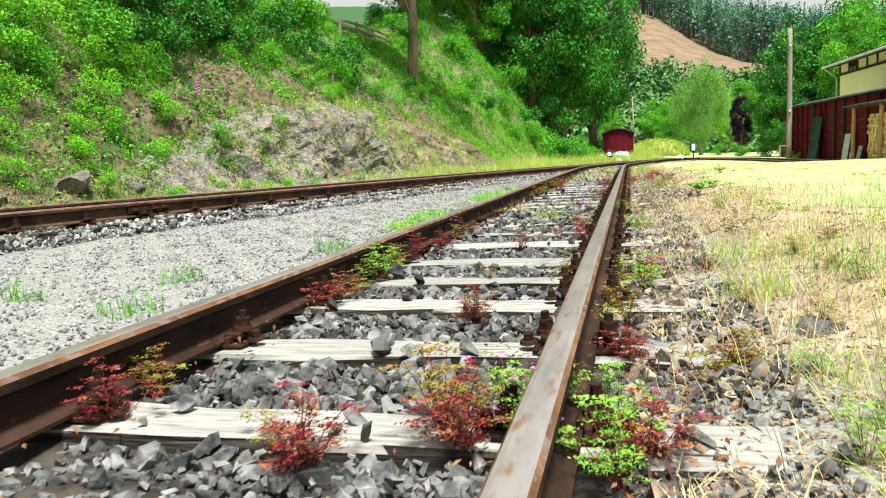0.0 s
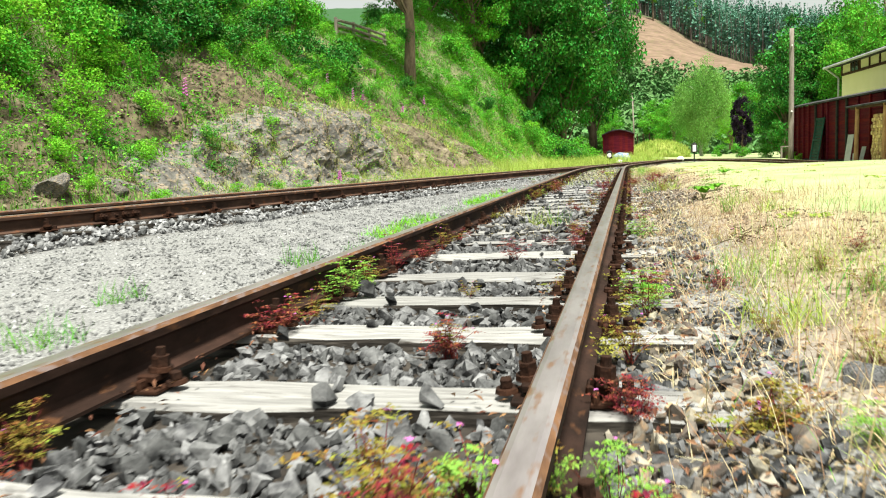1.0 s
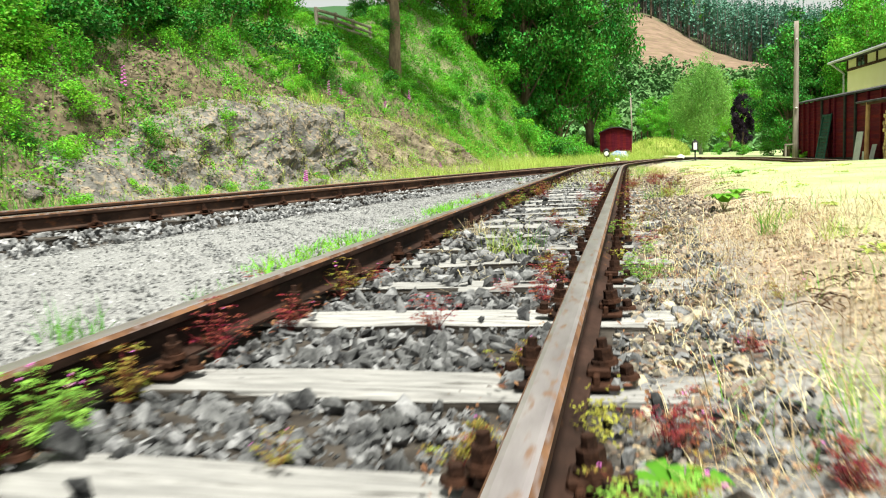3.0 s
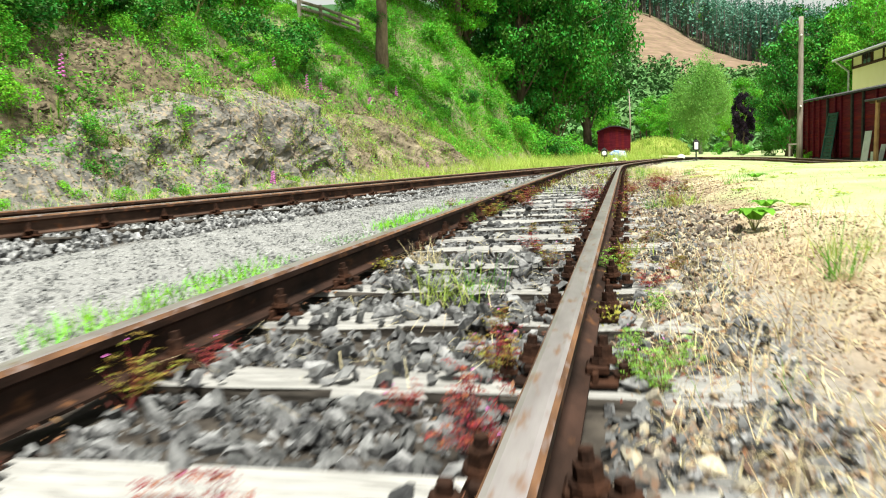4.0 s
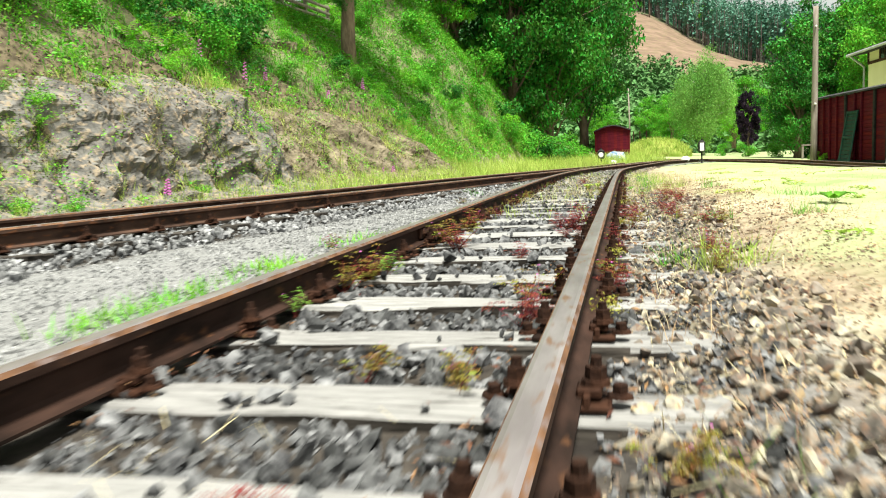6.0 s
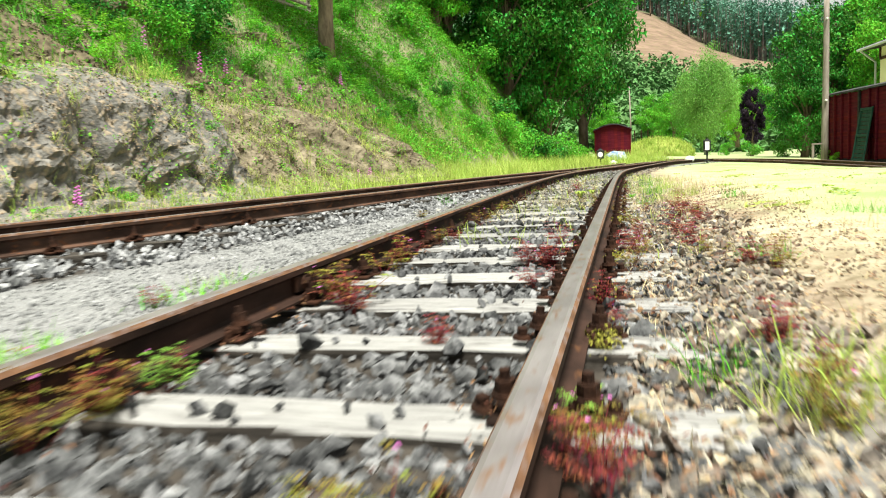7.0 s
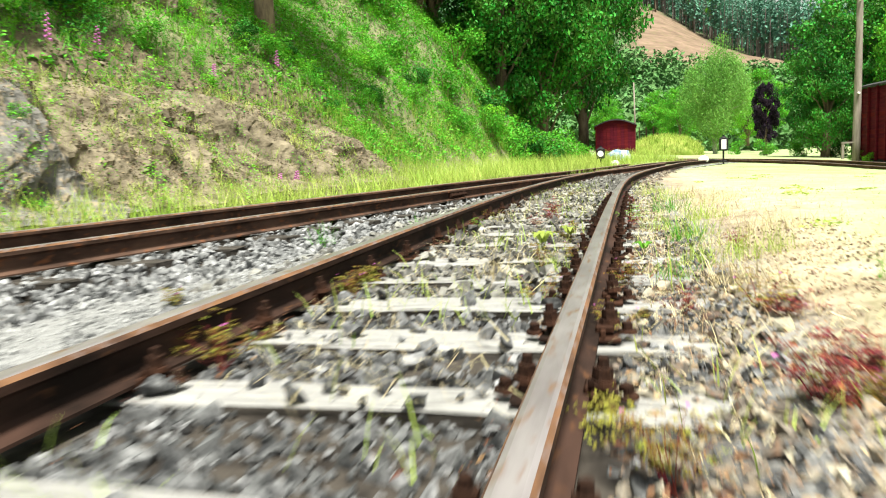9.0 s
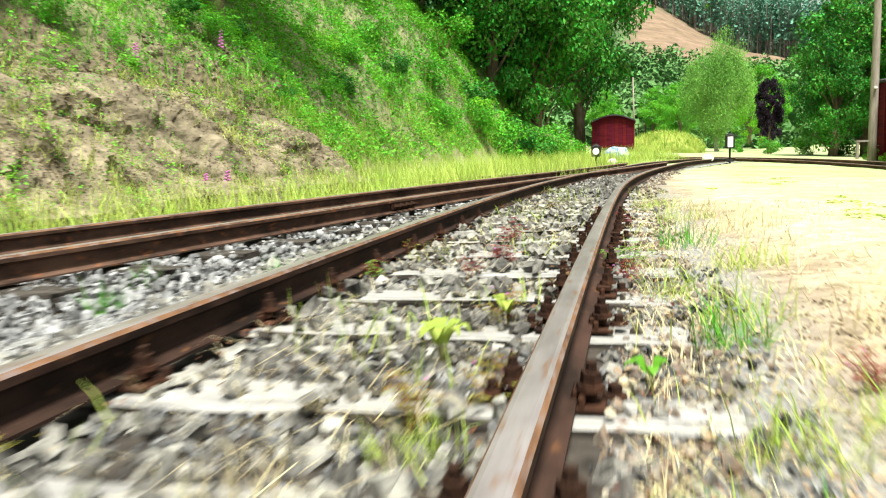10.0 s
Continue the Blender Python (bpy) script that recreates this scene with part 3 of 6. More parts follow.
chips = stones("fine_gravel", np.stack([x, y, ground_z(x, y) + 0.002], -1), rng.uniform(0.004, 0.014, len(x)), M_CHIP, octa(), rng)
tagged(chips, "fine pale grey gravel path between the tracks", "gravel", kind="stuff")


# ---- plants: leaves and blades ----
M_LEAF = mat("green_leaves", (0.055, 0.225, 0.016), (0.16, 0.45, 0.035), 1.5, 0.55, 0, 20, island=0.5, trans=0.24)
M_LEAF_DARK = mat("deep_green_leaves", (0.016, 0.095, 0.012), (0.075, 0.265, 0.03), 1.0, 0.5, 0, 20, island=0.6, trans=0.13)
M_LEAF_LIGHT = mat("yellow_green_leaves", (0.12, 0.36, 0.022), (0.24, 0.54, 0.04), 2, 0.55, 0, 20, island=0.45, trans=0.35)
M_LEAF_BIRCH = mat("birch_leaves", (0.13, 0.31, 0.055), (0.24, 0.45, 0.10), 0.5, 0.55, 0, 20, island=0.3, trans=0.35)
M_LEAF_PURPLE = mat("copper_beech_leaves", (0.010, 0.007, 0.015), (0.024, 0.014, 0.026), 1, 0.5, 0, 20, island=0.4, trans=0.1)
M_HERB_RED = mat("red_herb_leaves", (0.17, 0.006, 0.034), (0.22, 0.075, 0.035), 17, 0.6, 0, 30, island=0.45, trans=0.3)
M_HERB_MIX = mat("bronze_herb_leaves", (0.20, 0.07, 0.025), (0.20, 0.25, 0.04), 16, 0.6, 0, 30, island=0.4, trans=0.3)
M_HERB_STEM = mat("crimson_stems", (0.12, 0.01, 0.025), (0.19, 0.05, 0.035), 12, 0.6, 0, 30)
M_PETAL = mat("pink_petals", (0.36, 0.08, 0.30), (0.52, 0.18, 0.44), 20, 0.6, 0, 30)
M_STRAW = mat("dry_straw", (0.42, 0.35, 0.20), (0.61, 0.54, 0.34), 3, 0.8, 0, 20, island=0.3, trans=0.2)
M_STRAW_BROWN = mat("brown_dead_grass", (0.22, 0.13, 0.075), (0.44, 0.31, 0.19), 4, 0.85, 0, 20, island=0.35, trans=0.15)
M_GRASS = mat("green_grass", (0.055, 0.23, 0.014), (0.15, 0.40, 0.035), 2, 0.6, 0, 20, island=0.35, trans=0.3)
M_GRASS_LIME = mat("bright_verge_grass", (0.23, 0.36, 0.05), (0.44, 0.50, 0.13), 1.0, 0.65, 0, 20, island=0.3, trans=0.35)
M_STEM = mat("green_brown_stems", (0.10, 0.12, 0.04), (0.18, 0.15, 0.07), 8, 0.8, 0.2, 40)


def leaf_quads(P, size, rng, up=0.6, aspect=0.55, N=None):
    """Rhombic leaves at P, facing roughly N (or up), each folded a little."""
    P = np.asarray(P, float)
    n = len(P)
    nrm = rng.normal(size=(n, 3))
    nrm /= np.linalg.norm(nrm, axis=1)[:, None]
    nrm = nrm + (np.array([0, 0, up * 2]) if N is None else N * up * 2)
    nrm /= np.linalg.norm(nrm, axis=1)[:, None]
    t = np.cross(nrm, rng.normal(size=(n, 3)))
    t /= np.linalg.norm(t, axis=1)[:, None]
    b = np.cross(nrm, t)
    s = np.broadcast_to(np.asarray(size, float), (n,))[:, None]
    V = np.stack([P - t * s * 0.5, P + b * s * 0.5 * aspect + nrm * s * 0.08 - t * s * 0.06, P + t * s * 0.5 - nrm * s * 0.06, P - b * s * 0.5 * aspect + nrm * s * 0.08 - t * s * 0.06], 1)
    return V.reshape(-1, 3), np.arange(4 * n).reshape(n, 4)


def blade_quads(P, h, w, lean, rng):
    P = np.asarray(P, float)
    n = len(P)
    a = rng.uniform(0, 2 * np.pi, n)
    d = np.stack([np.cos(a), np.sin(a), np.zeros(n)], -1)
    sd = np.stack([-np.sin(a + rng.uniform(-1, 1, n)), np.cos(a), np.zeros(n)], -1)
    h, w, lean = (np.broadcast_to(np.asarray(q, float), (n,))[:, None] for q in (h, w, lean))
    up = np.array([0, 0, 1.0])
    mid = P + up * h * 0.55 * np.cos(lean * 0.75) + d * h * 0.55 * np.sin(lean * 0.75)
    tip = mid + up * h * 0.45 * np.cos(lean * 1.2) + d * h * 0.45 * np.sin(lean * 1.2)
    V = np.stack([P - sd * w * 0.5, P + sd * w * 0.5, mid + sd * w * 0.42, mid - sd * w * 0.42, tip + sd * w * 0.06, tip - sd * w * 0.06], 1)
    o = np.arange(n)[:, None] * 6
    F = np.concatenate([o + np.array([0, 1, 2, 3]), o + np.array([3, 2, 4, 5])], 0)
    return V.reshape(-1, 3), F


def stuff(name, VF, material, label, category):
    ob = new(name, mesh_from(name, VF[0], VF[1], material))
    return tagged(ob, label, category, kind="stuff")


def on_ground(x, y, dz=0.0):
    return np.stack([x, y, ground_z(x, y) + dz], -1)


M_CRUMB = mat("soil_crumbs", (0.10, 0.07, 0.05), (0.34, 0.27, 0.20), 6, 0.95, 0.3, 40, island=0.5)

# dry verge and meadow beside the track
n = 150000
y = -1.7 + 21 * rng.random(n) ** 1.6
x = 0.72 + 4.6 * rng.random(n) ** 2.1
thick = np.interp(y, [-2, 2.2, 3.0, 4.5, 5.2, 11, 13, 20], [0.75, 0.8, 0.95, 0.85, 0.12, 0.15, 0.95, 0.8])
thick = thick * np.where((x < 1.35) & (y < 2.4), 0.5, 1)
keep = (rng.random(n) < np.where(x < 1.5, thick, np.interp(x, [1.8, 2.6], [1, 0.25]))) & (wobble(x, y, 2.4, 4) + 0.5 * wobble(x, y, 6, 1) > rng.uniform(-1.2, 0.5, n))
x, y = x[keep], y[keep]
hh = rng.uniform(0.03, 0.12, len(x)) * np.interp(x, [0.7, 1.3, 2.2, 5], [0.9, 0.9, 0.4, 0.25])
stuff("dry_grass", blade_quads(on_ground(x, y, -0.01), hh, rng.uniform(0.0014, 0.0036, len(x)) * np.interp(y, [0, 6, 20], [1, 1.3, 2]), np.where(rng.random(len(x)) < 0.16, rng.uniform(0.3, 1.2, len(x)), rng.uniform(1.2, 2.0, len(x))), rng), M_STRAW, "flattened straw-coloured dry grass on the verge", "grass")
n = 11000
y = -1.7 + 14.5 * rng.random(n) ** 1.5
x = 0.75 + 1.5 * rng.random(n) ** 1.5
keep = wobble(x, y, 1.9, 7) + 0.5 * wobble(x, y, 5, 3) > rng.uniform(-0.1, 1.0, n)
x, y = x[keep], y[keep]
stuff("dead_grass", blade_quads(on_ground(x, y, -0.01), rng.uniform(0.03, 0.14, len(x)), rng.uniform(0.0015, 0.003, len(x)), rng.uniform(0.2, 1.5, len(x)), rng), M_STRAW_BROWN, "withered brown grass stalks beside the rail", "grass")
# chips of dry leaf and soil crumbs on the verge
n = 24000
y = -1.6 + 15 * rng.random(n) ** 1.4
x = 0.75 + (1.0 + 0.9 * (y < 3)) * rng.random(n) ** 1.4
stuff("leaf_litter", leaf_quads(on_ground(x, y, 0.006), rng.uniform(0.005, 0.020, n), rng, up=1.5), M_STRAW_BROWN, "dry brown leaf litter on the verge", "litter")
n = 17000
y = -1.6 + 16 * rng.random(n) ** 1.3
x = 0.62 + (1.0 + 0.9 * (y < 3)) * rng.random(n) ** 1.3
crumbs = stones("soil_crumbs", on_ground(x, y, 0.002), rng.uniform(0.003, 0.011, n), M_CRUMB, octa(), rng, 0.3)
tagged(crumbs, "brown soil crumbs and pebbles on the verge", "soil", kind="stuff")
# thin green stalks standing here and there in the verge
n = 26000
y = -1.6 + 7.2 * rng.random(n)
x = 0.8 + 1.9 * rng.random(n) ** 1.2
keep = wobble(x, y, 2.7, 10) + 0.5 * wobble(x, y, 6.5, 2) > rng.uniform(0.2, 1.3, n)
keep &= rng.random(n) < np.interp(y, [-2, 1.5, 3, 6], [1, 0.7, 0.3, 0.15])
x, y = x[keep], y[keep]
stuff("verge_stalks", blade_quads(on_ground(x, y, -0.01), rng.uniform(0.04, 0.18, len(x)), rng.uniform(0.0012, 0.0028, len(x)), rng.uniform(0.1, 1.0, len(x)), rng), M_GRASS, "thin green stalks in the dry verge", "grass")
n = 15000
y = -1.75 + 3.6 * rng.random(n)
x = 1.0 + 1.5 * rng.random(n)
keep = wobble(x, y, 3.1, 5) + 0.5 * wobble(x, y, 7, 3) > rng.uniform(-0.5, 0.9, n) + 0.35 * smooth01(y, 0.0, 1.8)
x, y = x[keep], y[keep]
stuff("verge_stalks", blade_quads(on_ground(x, y, -0.01), rng.uniform(0.05, 0.20, len(x)), rng.uniform(0.001, 0.0024, len(x)), rng.uniform(0.1, 1.2, len(x)), rng), M_GRASS_LIME, "fine yellow-green grass in the dry verge", "grass")
# bleached and reddish stalks standing over the dry verge
n = 16000
y = -1.75 + 6.5 * rng.random(n) ** 1.3
x = 0.78 + 1.7 * rng.random(n)
keep = wobble(x, y, 2.9, 13) + 0.5 * wobble(x, y, 7.3, 6) > rng.uniform(-0.7, 0.9, n)
x, y = x[keep], y[keep]
half = int(0.45 * len(x))
for sl, m_, lab_ in ((slice(0, half), M_STRAW, "bleached grass stalks standing on the verge"), (slice(half, None), M_STRAW_BROWN, "reddish-brown dry stalks standing on the verge")):
    k = len(x[sl])
    stuff("verge_stalks", blade_quads(on_ground(x[sl], y[sl], -0.01), rng.uniform(0.05, 0.20, k), rng.uniform(0.001, 0.0026, k), rng.uniform(0.15, 1.5, k), rng), m_, lab_, "grass")
# pale mown meadow
M_MEADOW = mat("pale_mown_grass", (0.24, 0.30, 0.135), (0.37, 0.40, 0.23), 1.0, 0.7, 0, 20, island=0.25, trans=0.3)
n = 60000
y = 1 + 37 * rng.random(n)
x = 1.8 + 7.5 * rng.random(n)
keep = wobble(x, y, 0.9, 12) > rng.uniform(-1.1, 0.6, n)
x, y = x[keep], y[keep]
stuff("meadow_grass", blade_quads(on_ground(x, y, -0.01), rng.uniform(0.02, 0.05, len(x)), rng.uniform(0.003, 0.006, len(x)), rng.uniform(0.7, 1.7, len(x)), rng), M_MEADOW, "short yellow-green mown meadow grass", "grass")


# a band of young grass on the gravel side of the rail
n = 9000
y = 1.2 + 9.6 * rng.random(n)
x = -0.68 - 0.42 * rng.random(n) ** 1.5
keep = wobble(x * 0.5, y, 1.4, 6) + 0.5 * wobble(x, y, 5, 2) > np.interp(y, [1, 4, 9, 11], [0.7, 0.1, 0.1, 0.7]) + rng.uniform(-0.3, 0.3, n)
x, y = x[keep], y[keep]
stuff("young_grass", blade_quads(on_ground(x, y, 0.0), rng.uniform(0.03, 0.10, len(x)), rng.uniform(0.003, 0.006, len(x)), rng.uniform(0.3, 1.3, len(x)), rng), M_LEAF_LIGHT, "bright young grass along the rail on the gravel path", "grass")
# rust-brown dead stems and litter in the ballast by the rails
n = 12000
y = -1.6 + 18 * rng.random(n) ** 1.3
u = rng.choice([-0.66, -0.42, 0.42, 0.68, 0.8], n) + rng.normal(size=n) * 0.06
keep = (np.abs(np.abs(u) - 0.53) > 0.075) & (wobble(u, y, 2.9, 3) > rng.uniform(-0.7, 0.9, n))
u, y = u[keep], y[keep]
M_DUFF = mat("rusty_brown_litter", (0.085, 0.035, 0.022), (0.22, 0.12, 0.07), 5, 0.9, 0, 20, island=0.5)
stuff("rail_litter", leaf_quads(np.stack([u + np.interp(y, CM[:, 1], CM[:, 0]), y, top_z(u, y) - 0.135 + rng.uniform(0, 0.03, len(u))], -1), rng.uniform(0.008, 0.03, len(u)), rng, up=0.9, aspect=0.35), M_DUFF, "rust-brown litter gathered along the rails", "litter")


# low green weeds dotted over the mown meadow
k = 80
cx, cy = 1.5 + 5.5 * rng.random(k) ** 1.3, 1.5 + 24 * rng.random(k) ** 1.2
w = rng.integers(0, k, 2600)
r = rng.uniform(0.04, 0.16, k)[w] * np.sqrt(rng.random(len(w)))
a = rng.uniform(0, 6.28, len(w))
x, y = cx[w] + r * np.cos(a), cy[w] + 1.5 * r * np.sin(a)
stuff("meadow_weeds", leaf_quads(on_ground(x, y, 0.012), rng.uniform(0.02, 0.05, len(x)), rng, up=0.9), M_GRASS_LIME, "low green weeds dotted over the mown meadow", "weeds")
# straw and dead stalks strewn over the stones further on
n = 9000
y = np.concatenate([rng.uniform(11.2, 20, n - 2600), rng.uniform(2.6, 5.6, 600), rng.uniform(1.5, 12, 2000)])
x = np.concatenate([rng.uniform(-0.5, 1.15, n - 2000), rng.uniform(0.66, 1.5, 2000)])
keep = (np.abs(np.abs(x) - 0.53) > 0.17) & (wobble(x, y, 2.2, 4) > rng.uniform(-0.9, 0.9, n))
x, y = x[keep], y[keep]
Q = np.stack([x, y, top_z(x, y) - 0.125 + rng.uniform(0, 0.02, len(x))], -1)
stuff("strewn_straw", blade_quads(Q, rng.uniform(0.04, 0.18, len(x)), rng.uniform(0.001, 0.0026, len(x)), rng.uniform(1.4, 1.9, len(x)), rng), M_STRAW, "bleached straw strewn over the ballast", "straw")
n = 5000
y = 9.5 + 12 * rng.random(n)
x = rng.uniform(-0.45, 1.1, n)
keep = (np.abs(np.abs(x) - 0.53) > 0.13) & (wobble(x, y, 3.1, 8) > rng.uniform(-0.2, 0.9, n))
x, y = x[keep], y[keep]
stuff("sparse_grass", blade_quads(np.stack([x, y, top_z(x, y) - 0.14], -1), rng.uniform(0.04, 0.15, len(x)), rng.uniform(0.002, 0.005, len(x)), rng.uniform(0.2, 1.1, len(x)), rng), M_GRASS_LIME, "sparse yellow-green grass among the ballast", "grass")


# green tufts by the rail and in the gravel
def tuft_points(cx, cy, r, k):
    a, q = rng.uniform(0, 6.3, k), r * np.sqrt(rng.random(k))
    return cx + q * np.cos(a), cy + q * np.sin(a)


def tuft(cx, cy, r, k, h, material, label):
    k = int(k * 1.5)
    x, y = tuft_points(0, 0, r, k)
    V, F = blade_quads(np.stack([x, y, np.full(k, -0.01)], -1), rng.uniform(0.35, 0.95, k) * h, rng.uniform(0.0018, 0.004, k), rng.uniform(0.15, 1.2, k), rng)
    ob = new("grass_tuft", mesh_from("grass_tuft", V, F, material))
    ob.matrix_basis = pose(cx, cy, float(ground_z(cx, cy)))
    return tagged(ob, label, "grass", kind="stuff")


for cx, cy, r, k, h, g in ((-0.95, 1.9, 0.10, 60, 0.16, 1), (-1.25, 0.9, 0.10, 60, 0.15, 1), (-1.6, 0.4, 0.08, 40, 0.16, 1), (-1.05, 0.3, 0.12, 60, 0.13, 1), (-0.85, 2.6, 0.15, 90, 0.13, 1),
                           (-0.9, 3.3, 0.25, 110, 0.11, 1), (-0.95, 4.6, 0.3, 140, 0.10, 1), (-0.9, 5.6, 0.3, 150, 0.11, 1), (-0.85, 6.6, 0.3, 140, 0.11, 1), (-0.85, 7.6, 0.3, 110, 0.09, 0),
                           (-0.9, 9.0, 0.3, 110, 0.10, 0), (-0.85, 11.0, 0.25, 60, 0.09, 1), (-0.75, 14.8, 0.06, 45, 0.26, 1), (-1.3, 14.4, 0.08, 40, 0.18, 1), (-1.55, 15.0, 0.07, 30, 0.2, 1), (-0.68, 15.2, 0.08, 40, 0.2, 1),
                           (0.02, 3.9, 0.12, 55, 0.24, 0), (0.12, 4.05, 0.10, 40, 0.22, 1), (-0.28, 4.8, 0.08, 40, 0.2, 2), (-0.35, 4.9, 0.08, 30, 0.18, 2), (1.25, -0.35, 0.1, 60, 0.2, 1), (1.05, 0.6, 0.12, 80, 0.2, 0),
                           (1.3, 3.9, 0.05, 30, 0.24, 1), (1.4, 4.2, 0.12, 50, 0.13, 0), (1.5, 3.4, 0.1, 50, 0.14, 0), (1.05, 7.5, 0.16, 120, 0.24, 0), (0.85, 7.7, 0.06, 30, 0.2, 1), (1.2, 9.2, 0.12, 60, 0.14, 1),
                           (0.93, 13.9, 0.10, 70, 0.2, 1), (0.83, 14.6, 0.1, 50, 0.2, 0), (0.95, 13.2, 0.1, 60, 0.16, 0), (0.3, 13.2, 0.1, 50, 0.14, 0), (0.1, 12.9, 0.08, 40, 0.2, 2), (0.66, 3.6, 0.08, 45, 0.12, 0),
                           (0.7, 5.1, 0.08, 50, 0.12, 0), (1.9, 1.2, 0.12, 50, 0.15, 1), (2.2, 2.4, 0.14, 60, 0.16, 1), (1.75, 0.2, 0.1, 50, 0.18, 1), (2.6, 0.6, 0.14, 60, 0.2, 1), (2.4, 3.8, 0.14, 60, 0.13, 1), (1.6, 8.6, 0.1, 50, 0.12, 1), (1.9, 10.5, 0.15, 60, 0.1, 1)):
    tuft(cx, cy, r, k, h, (M_GRASS_LIME, M_GRASS, M_STRAW)[g], ("yellow-green grass tuft among the stones", "fresh green grass tuft among the stones", "bleached dry grass tuft between the rails")[g])


# herb robert: red-stemmed low plants
def herb_meshes(seed, leaf_mat, spread=0.13, height=0.15, stems=16):
    r = np.random.default_rng(seed)
    bm = bmesh.new()
    L, S, Fl = [], [], []
    for _ in range(stems):
        a, e = r.uniform(0, 6.3), r.uniform(0.25, 1.0)
        tip = Vector((math.cos(a) * spread * e, math.sin(a) * spread * e, height * r.uniform(0.35, 1.1) * (1.15 - 0.45 * e)))
        mid = Vector((tip.x * 0.55 + r.normal() * 0.01, tip.y * 0.55 + r.normal() * 0.01, tip.z * 0.62))
        cyl(bm, (r.normal() * 0.008, r.normal() * 0.008, -0.03), mid, 0.0015, 0.0012, 4)
        cyl(bm, mid, tip, 0.0012, 0.0007, 4)
        stations = [(tip, 1.0), (mid.lerp(tip, r.uniform(0.3, 0.7)), 0.9), (mid, 0.85), (mid * r.uniform(0.4, 0.7), 0.75)]
        for q, f in stations:
            for _k in range(r.integers(1, 4)):
                c = Vector((q.x + r.normal() * 0.017, q.y + r.normal() * 0.017, q.z + r.normal() * 0.008))
                a0 = r.uniform(0, 6.3)
                for w in range(5):
                    e2 = r.uniform(0.010, 0.019) * f
                    for o in (0.7, 1.6):
                        L.append((c.x + math.cos(a0 + w * 1.05) * e2 * o, c.y + math.sin(a0 + w * 1.05) * e2 * o, c.z - 0.15 * e2 * o))
                        S.append(e2 * (1.1 if o < 1 else 0.75))
        if r.random() < 0.22:
            Fl += [(tip.x + r.normal() * 0.003, tip.y + r.normal() * 0.003, tip.z + 0.012) for _k in range(4)]
    sm = bpy.data.meshes.new("stems")
    bm.to_mesh(sm)
    bm.free()
    sm.materials.append(M_HERB_STEM)
    V, F = leaf_quads(L, np.array(S), r, up=1.3, aspect=0.6)
    lm = mesh_from("leaves", V, F, leaf_mat)
    fm = None
    if Fl:
        V, F = leaf_quads(Fl, 0.011, r, up=0.9, aspect=0.8)
        fm = mesh_from("flowers", V, F, M_PETAL)
    return sm, lm, fm


M_HERB_GREEN = mat("fresh_herb_leaves", (0.13, 0.28, 0.04), (0.24, 0.42, 0.07), 12, 0.6, 0, 30, island=0.3, trans=0.3)
HERBS = []
for k in range(9):
    kind = k % 3
    sm, lm, fm = herb_meshes(40 + k, (M_HERB_RED, M_HERB_MIX, M_HERB_GREEN)[kind], 0.13 + 0.03 * (k % 2), 0.15 + 0.025 * (k % 3), 9 + k // 2)
    h = thing("herb_robert", 0, 0, -50, ("crimson herb robert rooted in the ballast", "bronze-green herb robert with red stems in the ballast", "fresh green herb robert beside the rail")[kind], "wild plant", "herb robert plants")
    tagged(child("stemwork", sm, h), kind="stuff")
    tagged(child("leafage", lm, h), kind="stuff")
    if fm:
        child("blossom", fm, h, "small pink flowers")
    HERBS.append(h)


def herb(kind, x, y, s=1.0):
    zz = float(top_z(x, y)) - 0.145 if abs(x) < 0.8 else float(ground_z(x, y))
    ob = copy_thing(HERBS[kind + 3 * random.randrange(3)], pose(x, y, zz, 0, 0, random.uniform(0, 360)))
    s = s * (0.72 if x > 0.9 else 0.88)
    ob.scale = (s, s, s * random.uniform(0.85, 1.15))


for cx, cy, r, k, h, g in ((1.05, 12.6, 0.14, 90, 0.18, 2), (1.2, 13.3, 0.16, 100, 0.2, 0), (1.0, 14.2, 0.14, 80, 0.2, 0), (1.35, 14.0, 0.16, 90, 0.18, 2), (1.15, 15.1, 0.16, 90, 0.2, 0), (0.95, 15.8, 0.14, 80, 0.2, 1), (1.3, 16.4, 0.2, 100, 0.2, 2), (1.05, 17.2, 0.2, 100, 0.2, 0), (0.85, 12.9, 0.1, 50, 0.16, 1),
                           (1.5, 12.4, 0.1, 50, 0.15, 1), (-0.62, 15.9, 0.06, 40, 0.22, 1), (0.9, 18.4, 0.2, 90, 0.2, 0)):
    tuft(cx, cy, r, k, h, (M_GRASS_LIME, M_GRASS, M_STRAW)[g], ("yellow-green grass tuft on the track's shoulder", "fresh green grass tuft on the track's shoulder", "bleached dry grass tuft on the track's shoulder")[g])

